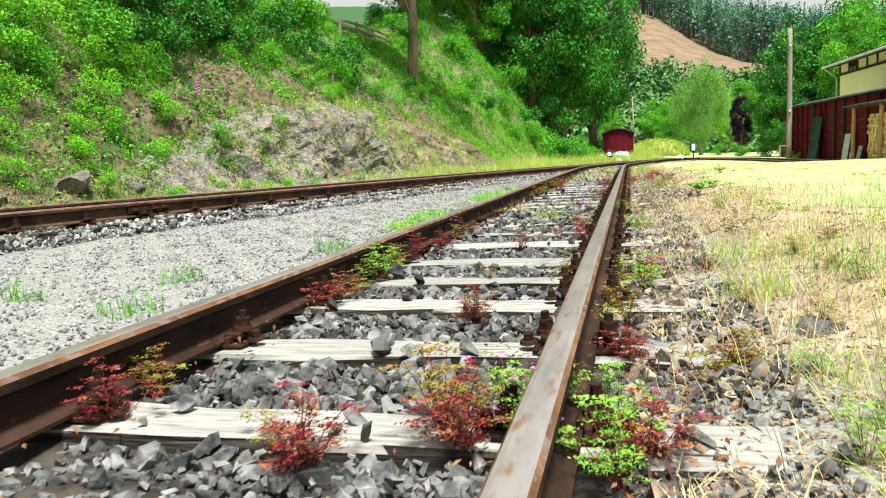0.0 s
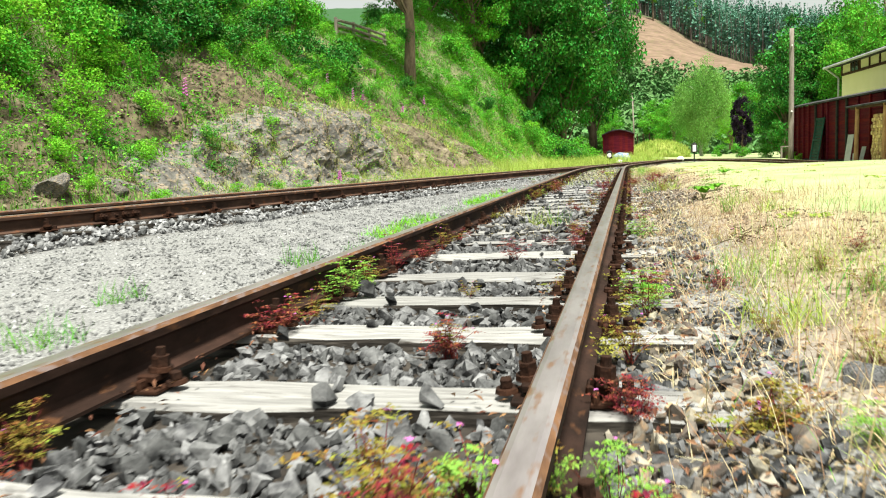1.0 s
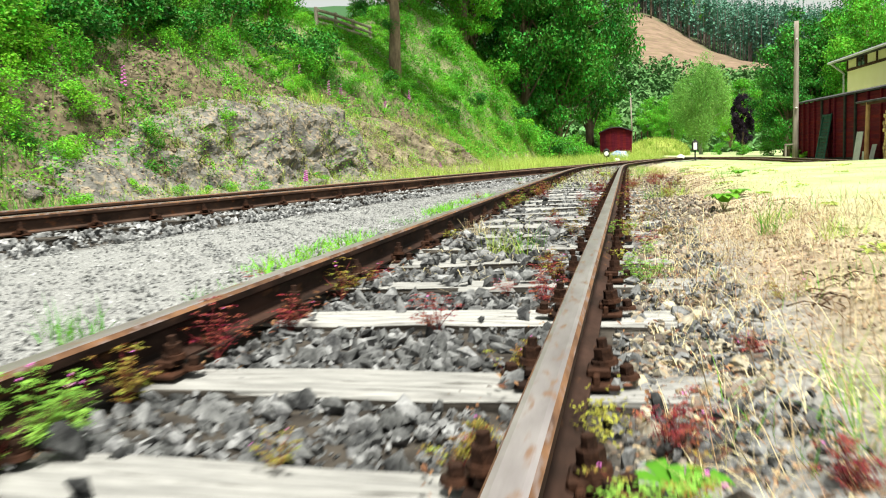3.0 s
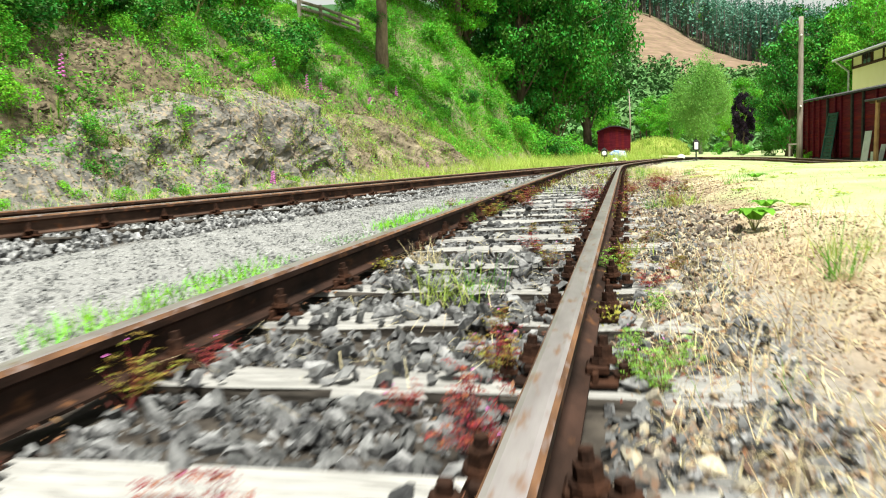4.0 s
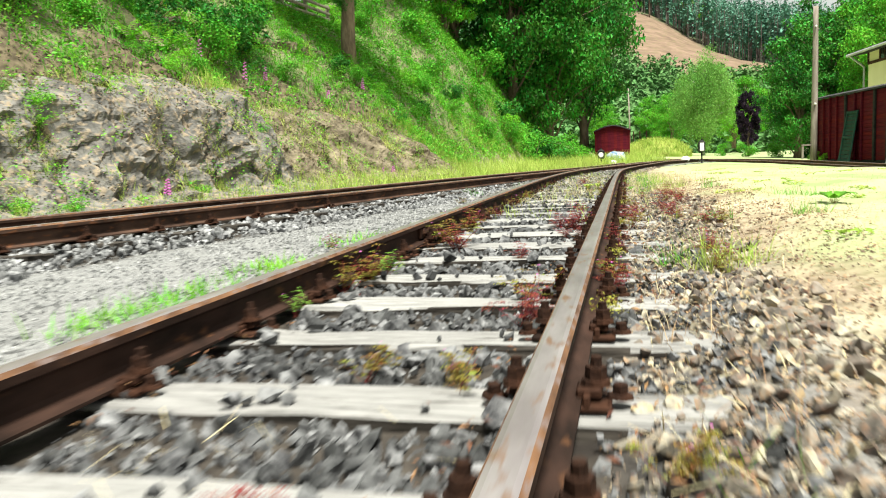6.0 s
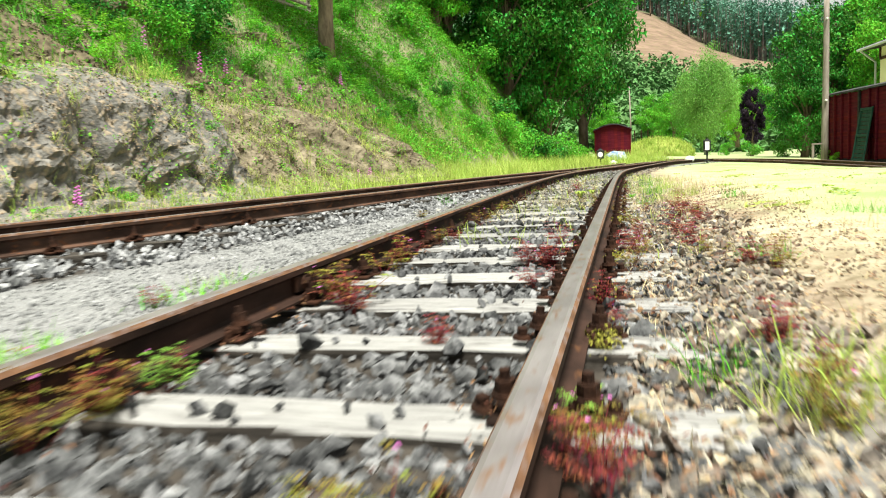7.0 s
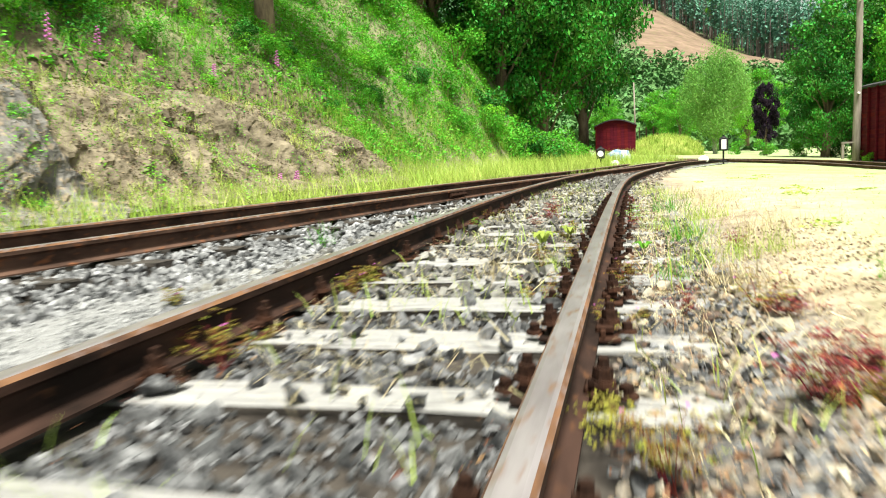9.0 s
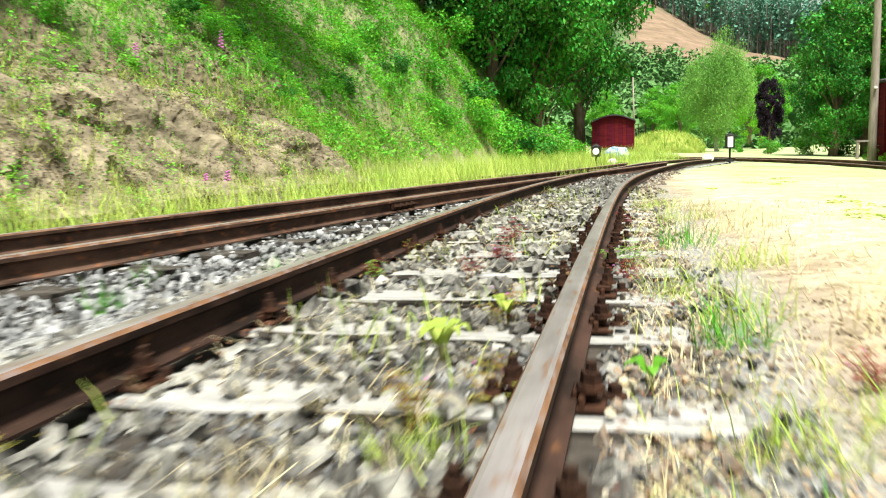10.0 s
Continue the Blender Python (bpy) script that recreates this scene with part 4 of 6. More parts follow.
for kind, x, y, s in ((0, 0.36, -0.70, 1.0), (1, 0.30, -0.62, 1.15), (1, 0.43, -0.58, 1.0), (0, 0.10, -0.82, 0.95), (1, 0.03, -0.72, 0.7), (0, -0.40, -0.65, 0.9), (1, -0.44, -0.45, 0.85), (0, -0.44, 0.55, 0.9), (1, -0.40, 0.72, 0.8),
                      (0, 0.17, 0.33, 0.75), (1, 0.19, 0.36, 0.6), (2, 0.64, -0.80, 0.8), (0, 0.68, -0.70, 0.9), (2, 0.62, -0.55, 0.7), (2, -0.42, 1.2, 0.9), (1, -0.45, 1.45, 0.8), (0, 0.34, 3.1, 0.7), (0, 0.36, 2.7, 0.7), (1, 0.38, 2.95, 0.7),
                      (1, 0.85, -0.2, 1.0), (0, 0.66, -0.1, 0.7), (1, 0.65, 0.35, 0.7), (1, 0.68, 1.0, 0.8), (0, 0.09, 2.2, 0.8), (0, -0.45, 1.85, 1.0), (0, -0.40, 2.2, 0.8), (2, -0.45, 1.05, 0.9), (2, 0.70, 0.88, 0.8), (2, 0.66, 3.05, 0.55),
                      (2, 0.72, 2.9, 0.5), (0, 0.38, 2.55, 0.7), (0, 0.22, 2.75, 0.5), (0, -0.66, 2.6, 0.9), (1, -0.44, 2.75, 0.9), (0, -0.40, 3.0, 0.7), (1, -0.46, 7.2, 1.2), (0, -0.44, 7.4, 0.8), (1, -0.42, 9.3, 1.2), (0, -0.40, 9.6, 1.0),
                      (0, 0.36, 6.55, 1.0), (1, 0.35, 6.9, 0.9), (0, 1.02, 11.3, 1.2), (0, 1.10, 10.9, 1.1), (1, 1.0, 7.4, 0.9), (0, 1.05, 7.6, 0.7), (0, -0.26, 8.45, 1.0), (1, -0.30, 8.55, 1.3), (0, 0.34, 9.5, 0.9), (0, 0.96, 10.5, 1.3),
                      (0, 1.12, 9.1, 1.0), (1, 1.18, 8.9, 1.0), (0, 1.01, 7.95, 0.95), (0, 0.63, 7.15, 0.9), (1, -0.42, 7.35, 0.8), (0, -0.50, 10.3, 0.8), (1, -0.42, 10.4, 0.7), (0, 0.22, 9.5, 0.9), (0, 0.30, 9.55, 0.7), (0, 0.31, 10.3, 0.9),
                      (0, 0.64, 9.75, 0.9), (0, 0.72, 9.85, 0.9), (0, 0.98, 10.2, 1.2), (0, 1.0, 9.8, 1.1), (1, 1.04, 9.5, 0.8), (1, 1.03, 12.2, 1.1), (0, 1.08, 12.1, 0.9), (1, 1.06, 11.3, 0.9), (0, 1.12, 11.5, 0.8), (1, -0.45, 12.7, 0.9),
                      (1, 0.35, 12.4, 0.7), (0, 0.11, 15.4, 0.9), (1, 0.25, 13.3, 0.7), (0, 0.02, 16.2, 0.9), (1, 0.62, 12.0, 0.7), (1, 0.64, 12.7, 0.7), (1, -0.42, 11.6, 1.0), (0, 1.15, 13.5, 0.7), (1, 0.33, 4.6, 0.7), (0, 0.18, 5.2, 0.7), (1, 0.05, 6.0, 0.6),
                      (0, 0.15, 8.0, 0.6), (1, 0.72, 11.0, 0.8), (0, 0.75, 10.5, 0.7), (1, 1.35, 0.9, 0.8), (0, 1.5, 1.6, 0.7), (0, 0.95, 1.9, 0.6), (1, 1.1, 2.4, 0.7), (0, -0.6, 14.0, 0.6), (1, -1.1, 12.4, 0.7), (0, -1.0, 8.4, 0.6)):
    herb(kind, x, y, s)
rr = random.Random(5)
for _ in range(46):
    herb(rr.choice((0, 1, 1, 0, 2)), rr.choice((-0.43, 0.36, 0.66, 0.05, 0.75)) + rr.uniform(-0.07, 0.07), rr.uniform(1.0, 19), rr.uniform(0.4, 0.75))


# dead twigs fallen on the meadow
TWIG_SPOTS = ((1.17, 2.28), (1.29, 2.5))
M_TWIG = mat("dark_dead_twigs", (0.03, 0.018, 0.012), (0.10, 0.06, 0.038), 8, 0.9, 0.3, 40)
for tx_, ty_ in TWIG_SPOTS:
    bm = bmesh.new()
    for _ in range(13):
        a_, l_ = random.uniform(0, 6.3), random.uniform(0.04, 0.10)
        c_ = Vector((random.gauss(0, 0.05), random.gauss(0, 0.07), random.uniform(0.004, 0.03)))
        e_ = Vector((math.cos(a_) * l_, math.sin(a_) * l_, random.uniform(-0.02, 0.05)))
        tube(bm, [c_ - e_ * 0.5, c_ + Vector((0, 0, 0.012)), c_ + e_ * 0.5], [0.0028, 0.0022, 0.001], 5)
    ob = part("twig_heap", bm, M_TWIG, None)
    ob.matrix_basis = pose(tx_, ty_, float(ground_z(tx_, ty_)))
    tagged(ob, "small heap of dark dead twigs on the dry meadow", "twigs", "twig heaps")


# moss cushions along the outer foot of the rail
M_MOSS = mat("olive_moss", (0.13, 0.125, 0.018), (0.27, 0.26, 0.05), 14, 0.85, 0, 40, island=0.4, trans=0.15)
for mx_, my_ in ((0.60, 0.30), (0.61, 0.72), (0.60, 1.35), (0.60, 3.55), (0.62, 4.25), (0.60, 4.95), (0.60, 6.65), (0.61, 7.95), (0.60, 8.6), (0.62, 9.4), (0.61, 11.2), (-0.42, 4.6), (-0.43, 12.9)):
    q = rng.normal(size=(260, 3)) * np.array([0.022, 0.055, 0.010])
    V, F = leaf_quads(q + np.array([0, 0, 0.012]), rng.uniform(0.006, 0.016, len(q)), rng, up=0.9)
    ob = new("moss_cushion", mesh_from("moss_cushion", V, F, M_MOSS))
    ob.matrix_basis = pose(mx_, my_, float(top_z(mx_, my_)) - 0.118)
    tagged(ob, "olive-yellow moss cushion at the foot of the rail", "moss", kind="stuff")


# broad-leaved weeds
def broad_weed(x, y, leaves, size, height, material, label):
    r = np.random.default_rng(int(abs(x * 1000 + y * 77)))
    ob = thing("leafy_weed", x, y, float(ground_z(x, y)) if abs(x) > 0.8 else float(top_z(x, y)) - 0.15, label, "wild plant", "leafy weeds")
    bm = bmesh.new()
    for k in range(leaves):
        a = k * 2.4 + r.uniform(-0.3, 0.3)
        q = size * r.uniform(0.5, 1.2)
        base = Vector((math.cos(a) * q * 0.3, math.sin(a) * q * 0.3, height * r.uniform(0.3, 0.7)))
        cyl(bm, (0, 0, -0.01), base, 0.003, 0.002, 4)
    tagged(part("stemwork", bm, M_STEM, ob), kind="stuff")
    for k in range(leaves):
        a = k * 2.4
        q = size * r.uniform(0.7, 1.3)
        n = 6
        bm = bmesh.new()
        rows = []
        for i in range(n + 1):
            s = i / n
            w = q * 0.28 * math.sin(math.pi * min(1, s * 0.92 + 0.08)) ** 0.7 * (1 + 0.12 * math.sin(i * 2.6))
            c = Vector((q * 0.25 + q * s * 0.9, 0, height * (0.55 + 0.5 * math.sin(s * 2.6)) * r.uniform(0.95, 1.05)))
            rows.append([bm.verts.new((c.x, c.y - w, c.z + 0.15 * w)), bm.verts.new((c.x, c.y, c.z)), bm.verts.new((c.x, c.y + w, c.z + 0.15 * w))])
        for A, B in zip(rows[:-1], rows[1:]):
            for j in (0, 1):
                bm.faces.new((A[j], B[j], B[j + 1], A[j + 1]))
        bmesh.ops.rotate(bm, verts=bm.verts, matrix=Matrix.Rotation(a, 3, 'Z'))
        part("leaf", bm, material, ob, smooth=True)


broad_weed(1.27, 5.35, 13, 0.105, 0.10, M_LEAF, "green rosette weed on the dry meadow")
broad_weed(1.45, 6.1, 9, 0.085, 0.06, M_LEAF, "green rosette weed on the dry meadow")
broad_weed(0.21, 13.74, 9, 0.055, 0.10, M_GRASS_LIME, "bright lime leafy weed between the rails")
broad_weed(0.32, 14.14, 3, 0.06, 0.09, M_GRASS_LIME, "bright lime leafy weed between the rails")
broad_weed(0.72, 13.6, 5, 0.045, 0.06, M_GRASS, "small green weed beside the rail")
[herb(2, hx_, hy_, hs_) for hx_, hy_, hs_ in ((0.68, 2.95, 0.5), (0.76, 3.05, 0.45), (0.60, 4.4, 0.7))]
broad_weed(0.72, 1.1, 7, 0.055, 0.05, M_GRASS, "fresh green leafy weed beside the rail")
broad_weed(1.9, 9.4, 9, 0.10, 0.06, M_LEAF, "green rosette weed on the dry meadow")
herb(2, 1.3, -0.1, 0.8)
herb(2, 1.1, -0.6, 0.7)
herb(2, 1.45, 0.4, 0.8)
herb(1, 1.2, -0.9, 0.9)
for hx_, hy_, hk_ in ((1.05, -0.25, 2), (1.15, 0.15, 1), (1.5, -0.5, 2), (1.62, 0.1, 2), (1.35, 0.6, 2), (1.7, 0.7, 2), (1.0, 0.45, 1), (1.9, -0.1, 2), (1.0, -0.75, 2), (1.28, -0.35, 1), (0.95, 1.15, 0), (1.3, 1.3, 1)):
    herb(hk_, hx_, hy_, 0.62)
herb(2, 0.46, -0.68, 0.8)
for h in HERBS:
    for c in list(h.children):
        bpy.data.objects.remove(c)
    bpy.data.objects.remove(h)

# ---- rocky bank ----
M_ROCK = mat("grey_slate_rock", (0.075, 0.073, 0.069), (0.20, 0.192, 0.176), 3.2, 0.9, 0.9, 11, c3=(0.25, 0.205, 0.15), amount3=0.43, bump_dist=0.04, stretch=(1, 1.2, 1.2))
M_ROCK_TAN = mat("tan_rock", (0.06, 0.05, 0.034), (0.235, 0.20, 0.14), 3, 0.9, 0.8, 14, c3=(0.10, 0.08, 0.055), amount3=0.34, bump_dist=0.03)


def rock_amount(y, v):
    """How far bare rock stands out of the bank at height v."""
    a = np.interp(y, [5.5, 7.5, 9, 11, 13, 15.5, 17.0, 18.5, 20, 24, 26], [-0.3, -0.14, 0.0, 0.06, 0.10, 0.12, 0.10, 0.15, 0.22, 0.12, -0.4])
    top = np.interp(y, [5, 8, 9.5, 11, 14.5, 16.5, 19, 22, 25], [0.6, 0.9, 1.3, 1.7, 2.1, 2.0, 1.8, 1.8, 1.1])
    return a - 0.55 * smooth01(v, top - 0.55, top + 0.25)


def face_x(y, v):
    """Where the bank's smooth profile reaches height v above its foot."""
    soft = np.interp(v, [0, 0.12, 0.4, 1.0, 1.85, 3.1], [-0.6, 0, 0.3, 1.0, 1.6, 2.8])
    steep = np.interp(v, [0, 0.12, 0.5, 1.3, 1.65, 2.15, 2.8, 3.8], [-0.6, 0, 0.15, 0.4, 0.7, 1.3, 2.1, 3.2])
    return foot(y) - (soft + (steep - soft) * crag(y))


def ledge(t):
    """A stair with steep risers, for jointed rock."""
    f = t - math.floor(t)
    q = min(1.0, f / 0.18)
    return math.floor(t) + q * q * (3 - 2 * q)


FACES = []


def rock_face(name, y0, y1, material, label):
    ys, vs = np.arange(y0, y1, 0.045), np.arange(-0.35, 3.7, 0.05)
    V = np.zeros((len(vs), len(ys), 3))
    for i, v in enumerate(vs):
        for j, yy in enumerate(ys):
            warp = noise.noise(Vector((yy * 0.7, v * 0.7, 4.0)))
            a1, a2 = 0.95 * yy + 0.45 * v + 0.5 * warp, 0.85 * v - 0.5 * yy + 0.7 * warp
            slab = 0.10 * (a1 * 0.8 - ledge(a1 * 0.8)) + 0.13 * (ledge(a2 * 1.15) - a2 * 1.15)
            chip = 0.07 * (ledge(a1 * 2.7 + 0.4) - a1 * 2.7) + 0.05 * (ledge(a2 * 4.3 + warp) - a2 * 4.3)
            rid = noise.fractal(Vector((yy * 2.2, v * 2.2, 7.0)), 0.7, 2.1, 5) * 0.07
            V[i, j] = (slab + chip + rid, yy, v)
    YY_, VV_ = np.meshgrid(ys, vs)
    gx = face_x(YY_, VV_)
    out = V[:, :, 0] + rock_amount(YY_, VV_) - 0.05 * wobble(YY_, VV_, 1.7, 3)
    cleft = (smooth01(YY_, 14.0, 14.06) * (1 - smooth01(YY_, 15.0, 15.2)) * 0.14 - 0.16 * np.exp(-((YY_ - 13.95) / 0.06) ** 2)) * (1 - smooth01(VV_, 1.2, 1.7))
    xx = gx + out + cleft
    d2 = 0.35 * wobble(YY_, xx * 0.4, 0.9, 5) + 0.22 * wobble(YY_, xx, 2.6, 1)
    xx = xx + np.clip(d2, -0.25, 0.35)
    xx = xx - 0.17 * smooth01(wobble(YY_, VV_, 1.3, 7) + 0.5 * wobble(YY_, VV_, 3.7, 2), 0.0, 0.9)
    V[:, :, 0], V[:, :, 2] = xx, VV_ - 0.125 + 0.25 * out
    I = np.arange(V.shape[0] * V.shape[1]).reshape(V.shape[:2])
    F = np.stack([I[:-1, :-1], I[:-1, 1:], I[1:, 1:], I[1:, :-1]], -1).reshape(-1, 4)
    FACES.append(V)
    ob = new(name, mesh_from(name, V.reshape(-1, 3), F, material))
    return tagged(ob, label, "rock face", kind="structure")


rock_face("rock_face", 5.5, 16.9, M_ROCK, "grey slaty rock outcrop in the bank")
rock_face("rock_face", 16.75, 26.0, M_ROCK_TAN, "tan weathered rock outcrop in the bank")


def boulder(x, y, z, s, material, label, flat=0.6, seed=0):
    bm = bmesh.new()
    bmesh.ops.create_icosphere(bm, subdivisions=3, radius=1)
    r = random.Random(seed)
    planes = [(Vector((r.uniform(-1, 1), r.uniform(-1, 1), r.uniform(-1, 1))).normalized(), r.uniform(0.45, 0.8)) for _ in range(11)]
    for v in bm.verts:
        for nrm, d in planes:
            k = v.co.dot(nrm)
            if k > d:
                v.co -= nrm * (k - d)
        v.co *= 1 + 0.10 * noise.noise(v.co * 3 + Vector((seed, 0, 0)))
    me = bpy.data.meshes.new("boulder")
    bm.to_mesh(me)
    bm.free()
    me.materials.append(material)
    ob = new("boulder", me)
    ob.matrix_basis = pose(x, y, z, r.uniform(-20, 20), r.uniform(-20, 20), r.uniform(0, 360)) @ Matrix.Diagonal((s, s * r.uniform(0.7, 1.1), s * flat, 1))
    return tagged(ob, label, "rock", "rocks in the bank")


rb = random.Random(3)
for x, y, s, k in ((-6.75, 6.8, 0.38, 0), (-6.5, 7.9, 0.25, 0), (-6.0, 8.6, 0.3, 0), (-6.9, 5.6, 0.3, 0), (-5.7, 9.6, 0.3, 0), (-5.15, 13.4, 0.42, 0), (-5.3, 12.6, 0.3, 0), (-6.3, 13.3, 0.3, 0), (-6.4, 11.4, 0.3, 0), (-5.35, 15.2, 0.3, 0),
                   (-5.8, 19.4, 0.28, 1), (-6.2, 20.7, 0.3, 1), (-5.6, 21.2, 0.2, 1), (-5.5, 18.6, 0.25, 1), (-5.4, 20.2, 0.3, 1), (-6.0, 18.2, 0.2, 1), (-5.2, 22.6, 0.3, 1), (-5.0, 23.4, 0.26, 1), (-5.4, 17.4, 0.26, 0), (-5.9, 22.0, 0.25, 1)):
    boulder(x, y, float(ground_z(x, y)) - 0.05 * s, s * 0.8, (M_ROCK, M_ROCK_TAN)[k], ("grey slate boulder embedded in the bank", "tan angular rock embedded in the bank")[k], 0.7, rb.randrange(999))
for x, y, s in ((1.5, -0.45, 0.10), (1.25, -1.0, 0.09), (1.9, 0.1, 0.07), (1.62, 0.35, 0.06), (2.15, -0.2, 0.1), (1.12, 0.05, 0.06)):
    ob = boulder(x, y, float(ground_z(x, y)) + 0.01, s, M_STONE, "grey stone lying in the dry verge", 0.6, rb.randrange(999))
    tagged(ob, group="stones on the verge")

M_LITTER = mat("dead_leaves", (0.09, 0.062, 0.04), (0.28, 0.21, 0.135), 3, 0.85, 0, 20, island=0.5)
# litter and rubble on the bank
n = 34000
y = 2 + 27 * rng.random(n)
d = 0.1 + 4.2 * rng.random(n)
x = foot(y) - d
stuff("leaf_litter", leaf_quads(on_ground(x, y, 0.02), rng.uniform(0.02, 0.05, n), rng, up=0.8), M_LITTER, "dead brown leaves and twigs on the bank", "litter")
n = 5000
y = 4 + 22 * rng.random(n)
d = 0.05 + 2.2 * rng.random(n) ** 1.2
x = foot(y) - d
keep = wobble(y, x, 1.4, 6) > -0.1
ob = stones("rubble", on_ground(x[keep], y[keep], 0.0), rng.uniform(0.02, 0.07, keep.sum()), M_ROCK_TAN, ico(), rng, 0.35)
tagged(ob, "small broken stones on the rocky bank", "rubble", kind="stuff")

# what has settled on the ledges and cracks of the rock: leaves, moss, sprigs, grass
for V, share in zip(FACES, (0.75, 1.05)):
    ledge = np.zeros(V.shape[:2])
    ledge[:-1] = np.clip((V[:-1, :, 0] - V[1:, :, 0]) / 0.05, -1, 2)
    patch = wobble(V[:, :, 1], V[:, :, 2], 1.6, 3) + 0.6 * wobble(V[:, :, 1], V[:, :, 2], 4.2, 9) + 0.25 * ledge
    R = V.reshape(-1, 3)
    for what, need, count in (("leaf_litter", -0.1, 24000), ("rock_moss", 0.55 - 0.3 * share, 5000), ("rock_sprigs", 0.72 - 0.4 * share, 8000), ("rock_grass", 0.55 - 0.45 * share, 7000)):
        m = (patch if what != "rock_sprigs" else np.roll(patch, 17, 1)).ravel()
        ids = np.nonzero(m > need)[0]
        bunch, wide = {"rock_sprigs": (18, 0.055), "rock_moss": (20, 0.06), "rock_grass": (10, 0.035)}.get(what, (1, 0.025))
        ids = np.repeat(rng.choice(ids, max(1, min(count, 6 * len(ids)) // bunch)), bunch)
        P = R[ids] + rng.normal(size=(len(ids), 3)) * wide + np.array([0.02, 0, 0.015])
        if what == "leaf_litter":
            stuff(what, leaf_quads(P, rng.uniform(0.015, 0.05, len(P)), rng, up=0.8), M_LITTER, "dead brown leaves caught on the rock ledges", "litter")
        elif what == "rock_moss":
            stuff(what, leaf_quads(P, rng.uniform(0.02, 0.05, len(P)), rng, up=0.6), M_LEAF_DARK, "dark green moss and ivy on the rock", "moss")
        elif what == "rock_sprigs":
            P = P + np.array([0.04, 0, 0.03]) + rng.normal(size=P.shape) * 0.035
            stuff(what, leaf_quads(P, rng.uniform(0.02, 0.05, len(P)), rng, up=0.7), M_LEAF_LIGHT, "yellow-green sprigs rooted in the rock", "undergrowth")
        else:
            stuff(what, blade_quads(P, rng.uniform(0.08, 0.28, len(P)), rng.uniform(0.004, 0.008, len(P)), rng.uniform(0.4, 1.6, len(P)), rng), M_GRASS_LIME, "wispy pale grass on the rock", "grass")

# grass on the verge and on the bank
n = 52000
y = -1 + 48 * rng.random(n)
c2 = np.where(y < 27, np.interp(y, C2[:, 1], C2[:, 0]) - 0.75, np.interp(y, CM[:, 1], CM[:, 0]) - 0.9)
x = c2 + (foot(y) - 0.9 - 0.5 * smooth01(y, 15, 20) - c2) * rng.random(n) ** 0.8
near_track = smooth01(c2 - x, 0.0, 0.8)
hh = rng.uniform(0.10, 0.40, n) * (0.35 + 0.65 * near_track) * np.interp(y, [2, 12, 16, 44], [0.5, 0.7, 1.35, 1.6])
keep = rng.random(n) < np.interp(y, [2, 10, 16], [0.85, 0.85, 1])
for near_, m_, lab_ in ((True, M_GRASS, "short green grass behind the siding"), (False, M_GRASS_LIME, "tall yellow-green grass along the foot of the bank")):
    k_ = keep & ((y + rng.normal(size=n) * 1.5 < 10.5) == near_)
    stuff("verge_grass", blade_quads(on_ground(x, y, -0.01)[k_], hh[k_], rng.uniform(0.004, 0.010, k_.sum()), rng.uniform(0.1, 0.9, k_.sum()), rng), m_, lab_, "grass")
n = 46000
y = 3 + 45 * rng.random(n)
d = 0.3 + 7.0 * rng.random(n)
x = foot(y) - d
lush = smooth01(d + 0.9 * wobble(y, x, 0.7, 3) + 0.6 * wobble(y, x, 2.1, 8), 1.0, 3.0)
lush = np.maximum(lush, smooth01(y, 22.5, 27))
keep = rng.random(n) < 0.28 + 0.72 * lush
x, y = x[keep], y[keep]
stuff("bank_grass", blade_quads(on_ground(x, y, -0.02), rng.uniform(0.15, 0.5, len(x)), rng.uniform(0.008, 0.018, len(x)), rng.uniform(0.2, 1.1, len(x)), rng), M_GRASS, "lush green grass covering the bank", "grass")
n = 120000
y = np.repeat(2 + 46 * rng.random(n // 10), 10) + rng.normal(size=n) * 0.09
d = np.repeat(0.2 + 7.5 * rng.random(n // 10), 10) + rng.normal(size=n) * 0.09
x = foot(y) - d
lush = smooth01(d + 0.9 * wobble(y, x, 0.9, 13) + 0.7 * wobble(y, x, 2.6, 5), 0.9, 2.6)
lush = np.maximum(lush, 0.8 * smooth01(y, 24, 28))
lush = lush * (1 - 0.6 * (d < 3.0) * smooth01(y, 15, 17) * (1 - smooth01(y, 22, 24)))
keep = np.repeat(rng.random(n // 10), 10) < np.where(y < 10.5, 0.85, 0.42) + 0.8 * lush
x, y = x[keep], y[keep]
P = on_ground(x, y) + np.stack([np.zeros(len(x)), np.zeros(len(x)), rng.uniform(0.02, 0.35, len(x))], -1)
half = len(P) * 2 // 30 * 10
stuff("bank_herbs", leaf_quads(P[:half], rng.uniform(0.03, 0.085, half), rng, up=0.7), M_LEAF, "leafy green herbs covering the bank", "undergrowth")
stuff("bank_herbs", leaf_quads(P[half:], rng.uniform(0.03, 0.085, len(P) - half), rng, up=0.7), M_LEAF_LIGHT, "yellow-green herbs covering the bank", "undergrowth")

n = 34000
y = 24.5 + 24 * rng.random(n)
d = 0.3 + 6.0 * rng.random(n)
x = foot(y) - d
keep = wobble(y, x, 1.1, 4) + 0.5 * wobble(y, x, 3.3, 2) > rng.uniform(-1.2, 0.3, n)
x, y = x[keep], y[keep]
stuff("slope_herbs", leaf_quads(on_ground(x, y, 0.0) + np.stack([0 * x, 0 * x, rng.uniform(0.02, 0.35, len(x))], -1), rng.uniform(0.06, 0.15, len(x)), rng, up=0.7), M_LEAF, "lush green herbs on the grassy slope", "undergrowth")


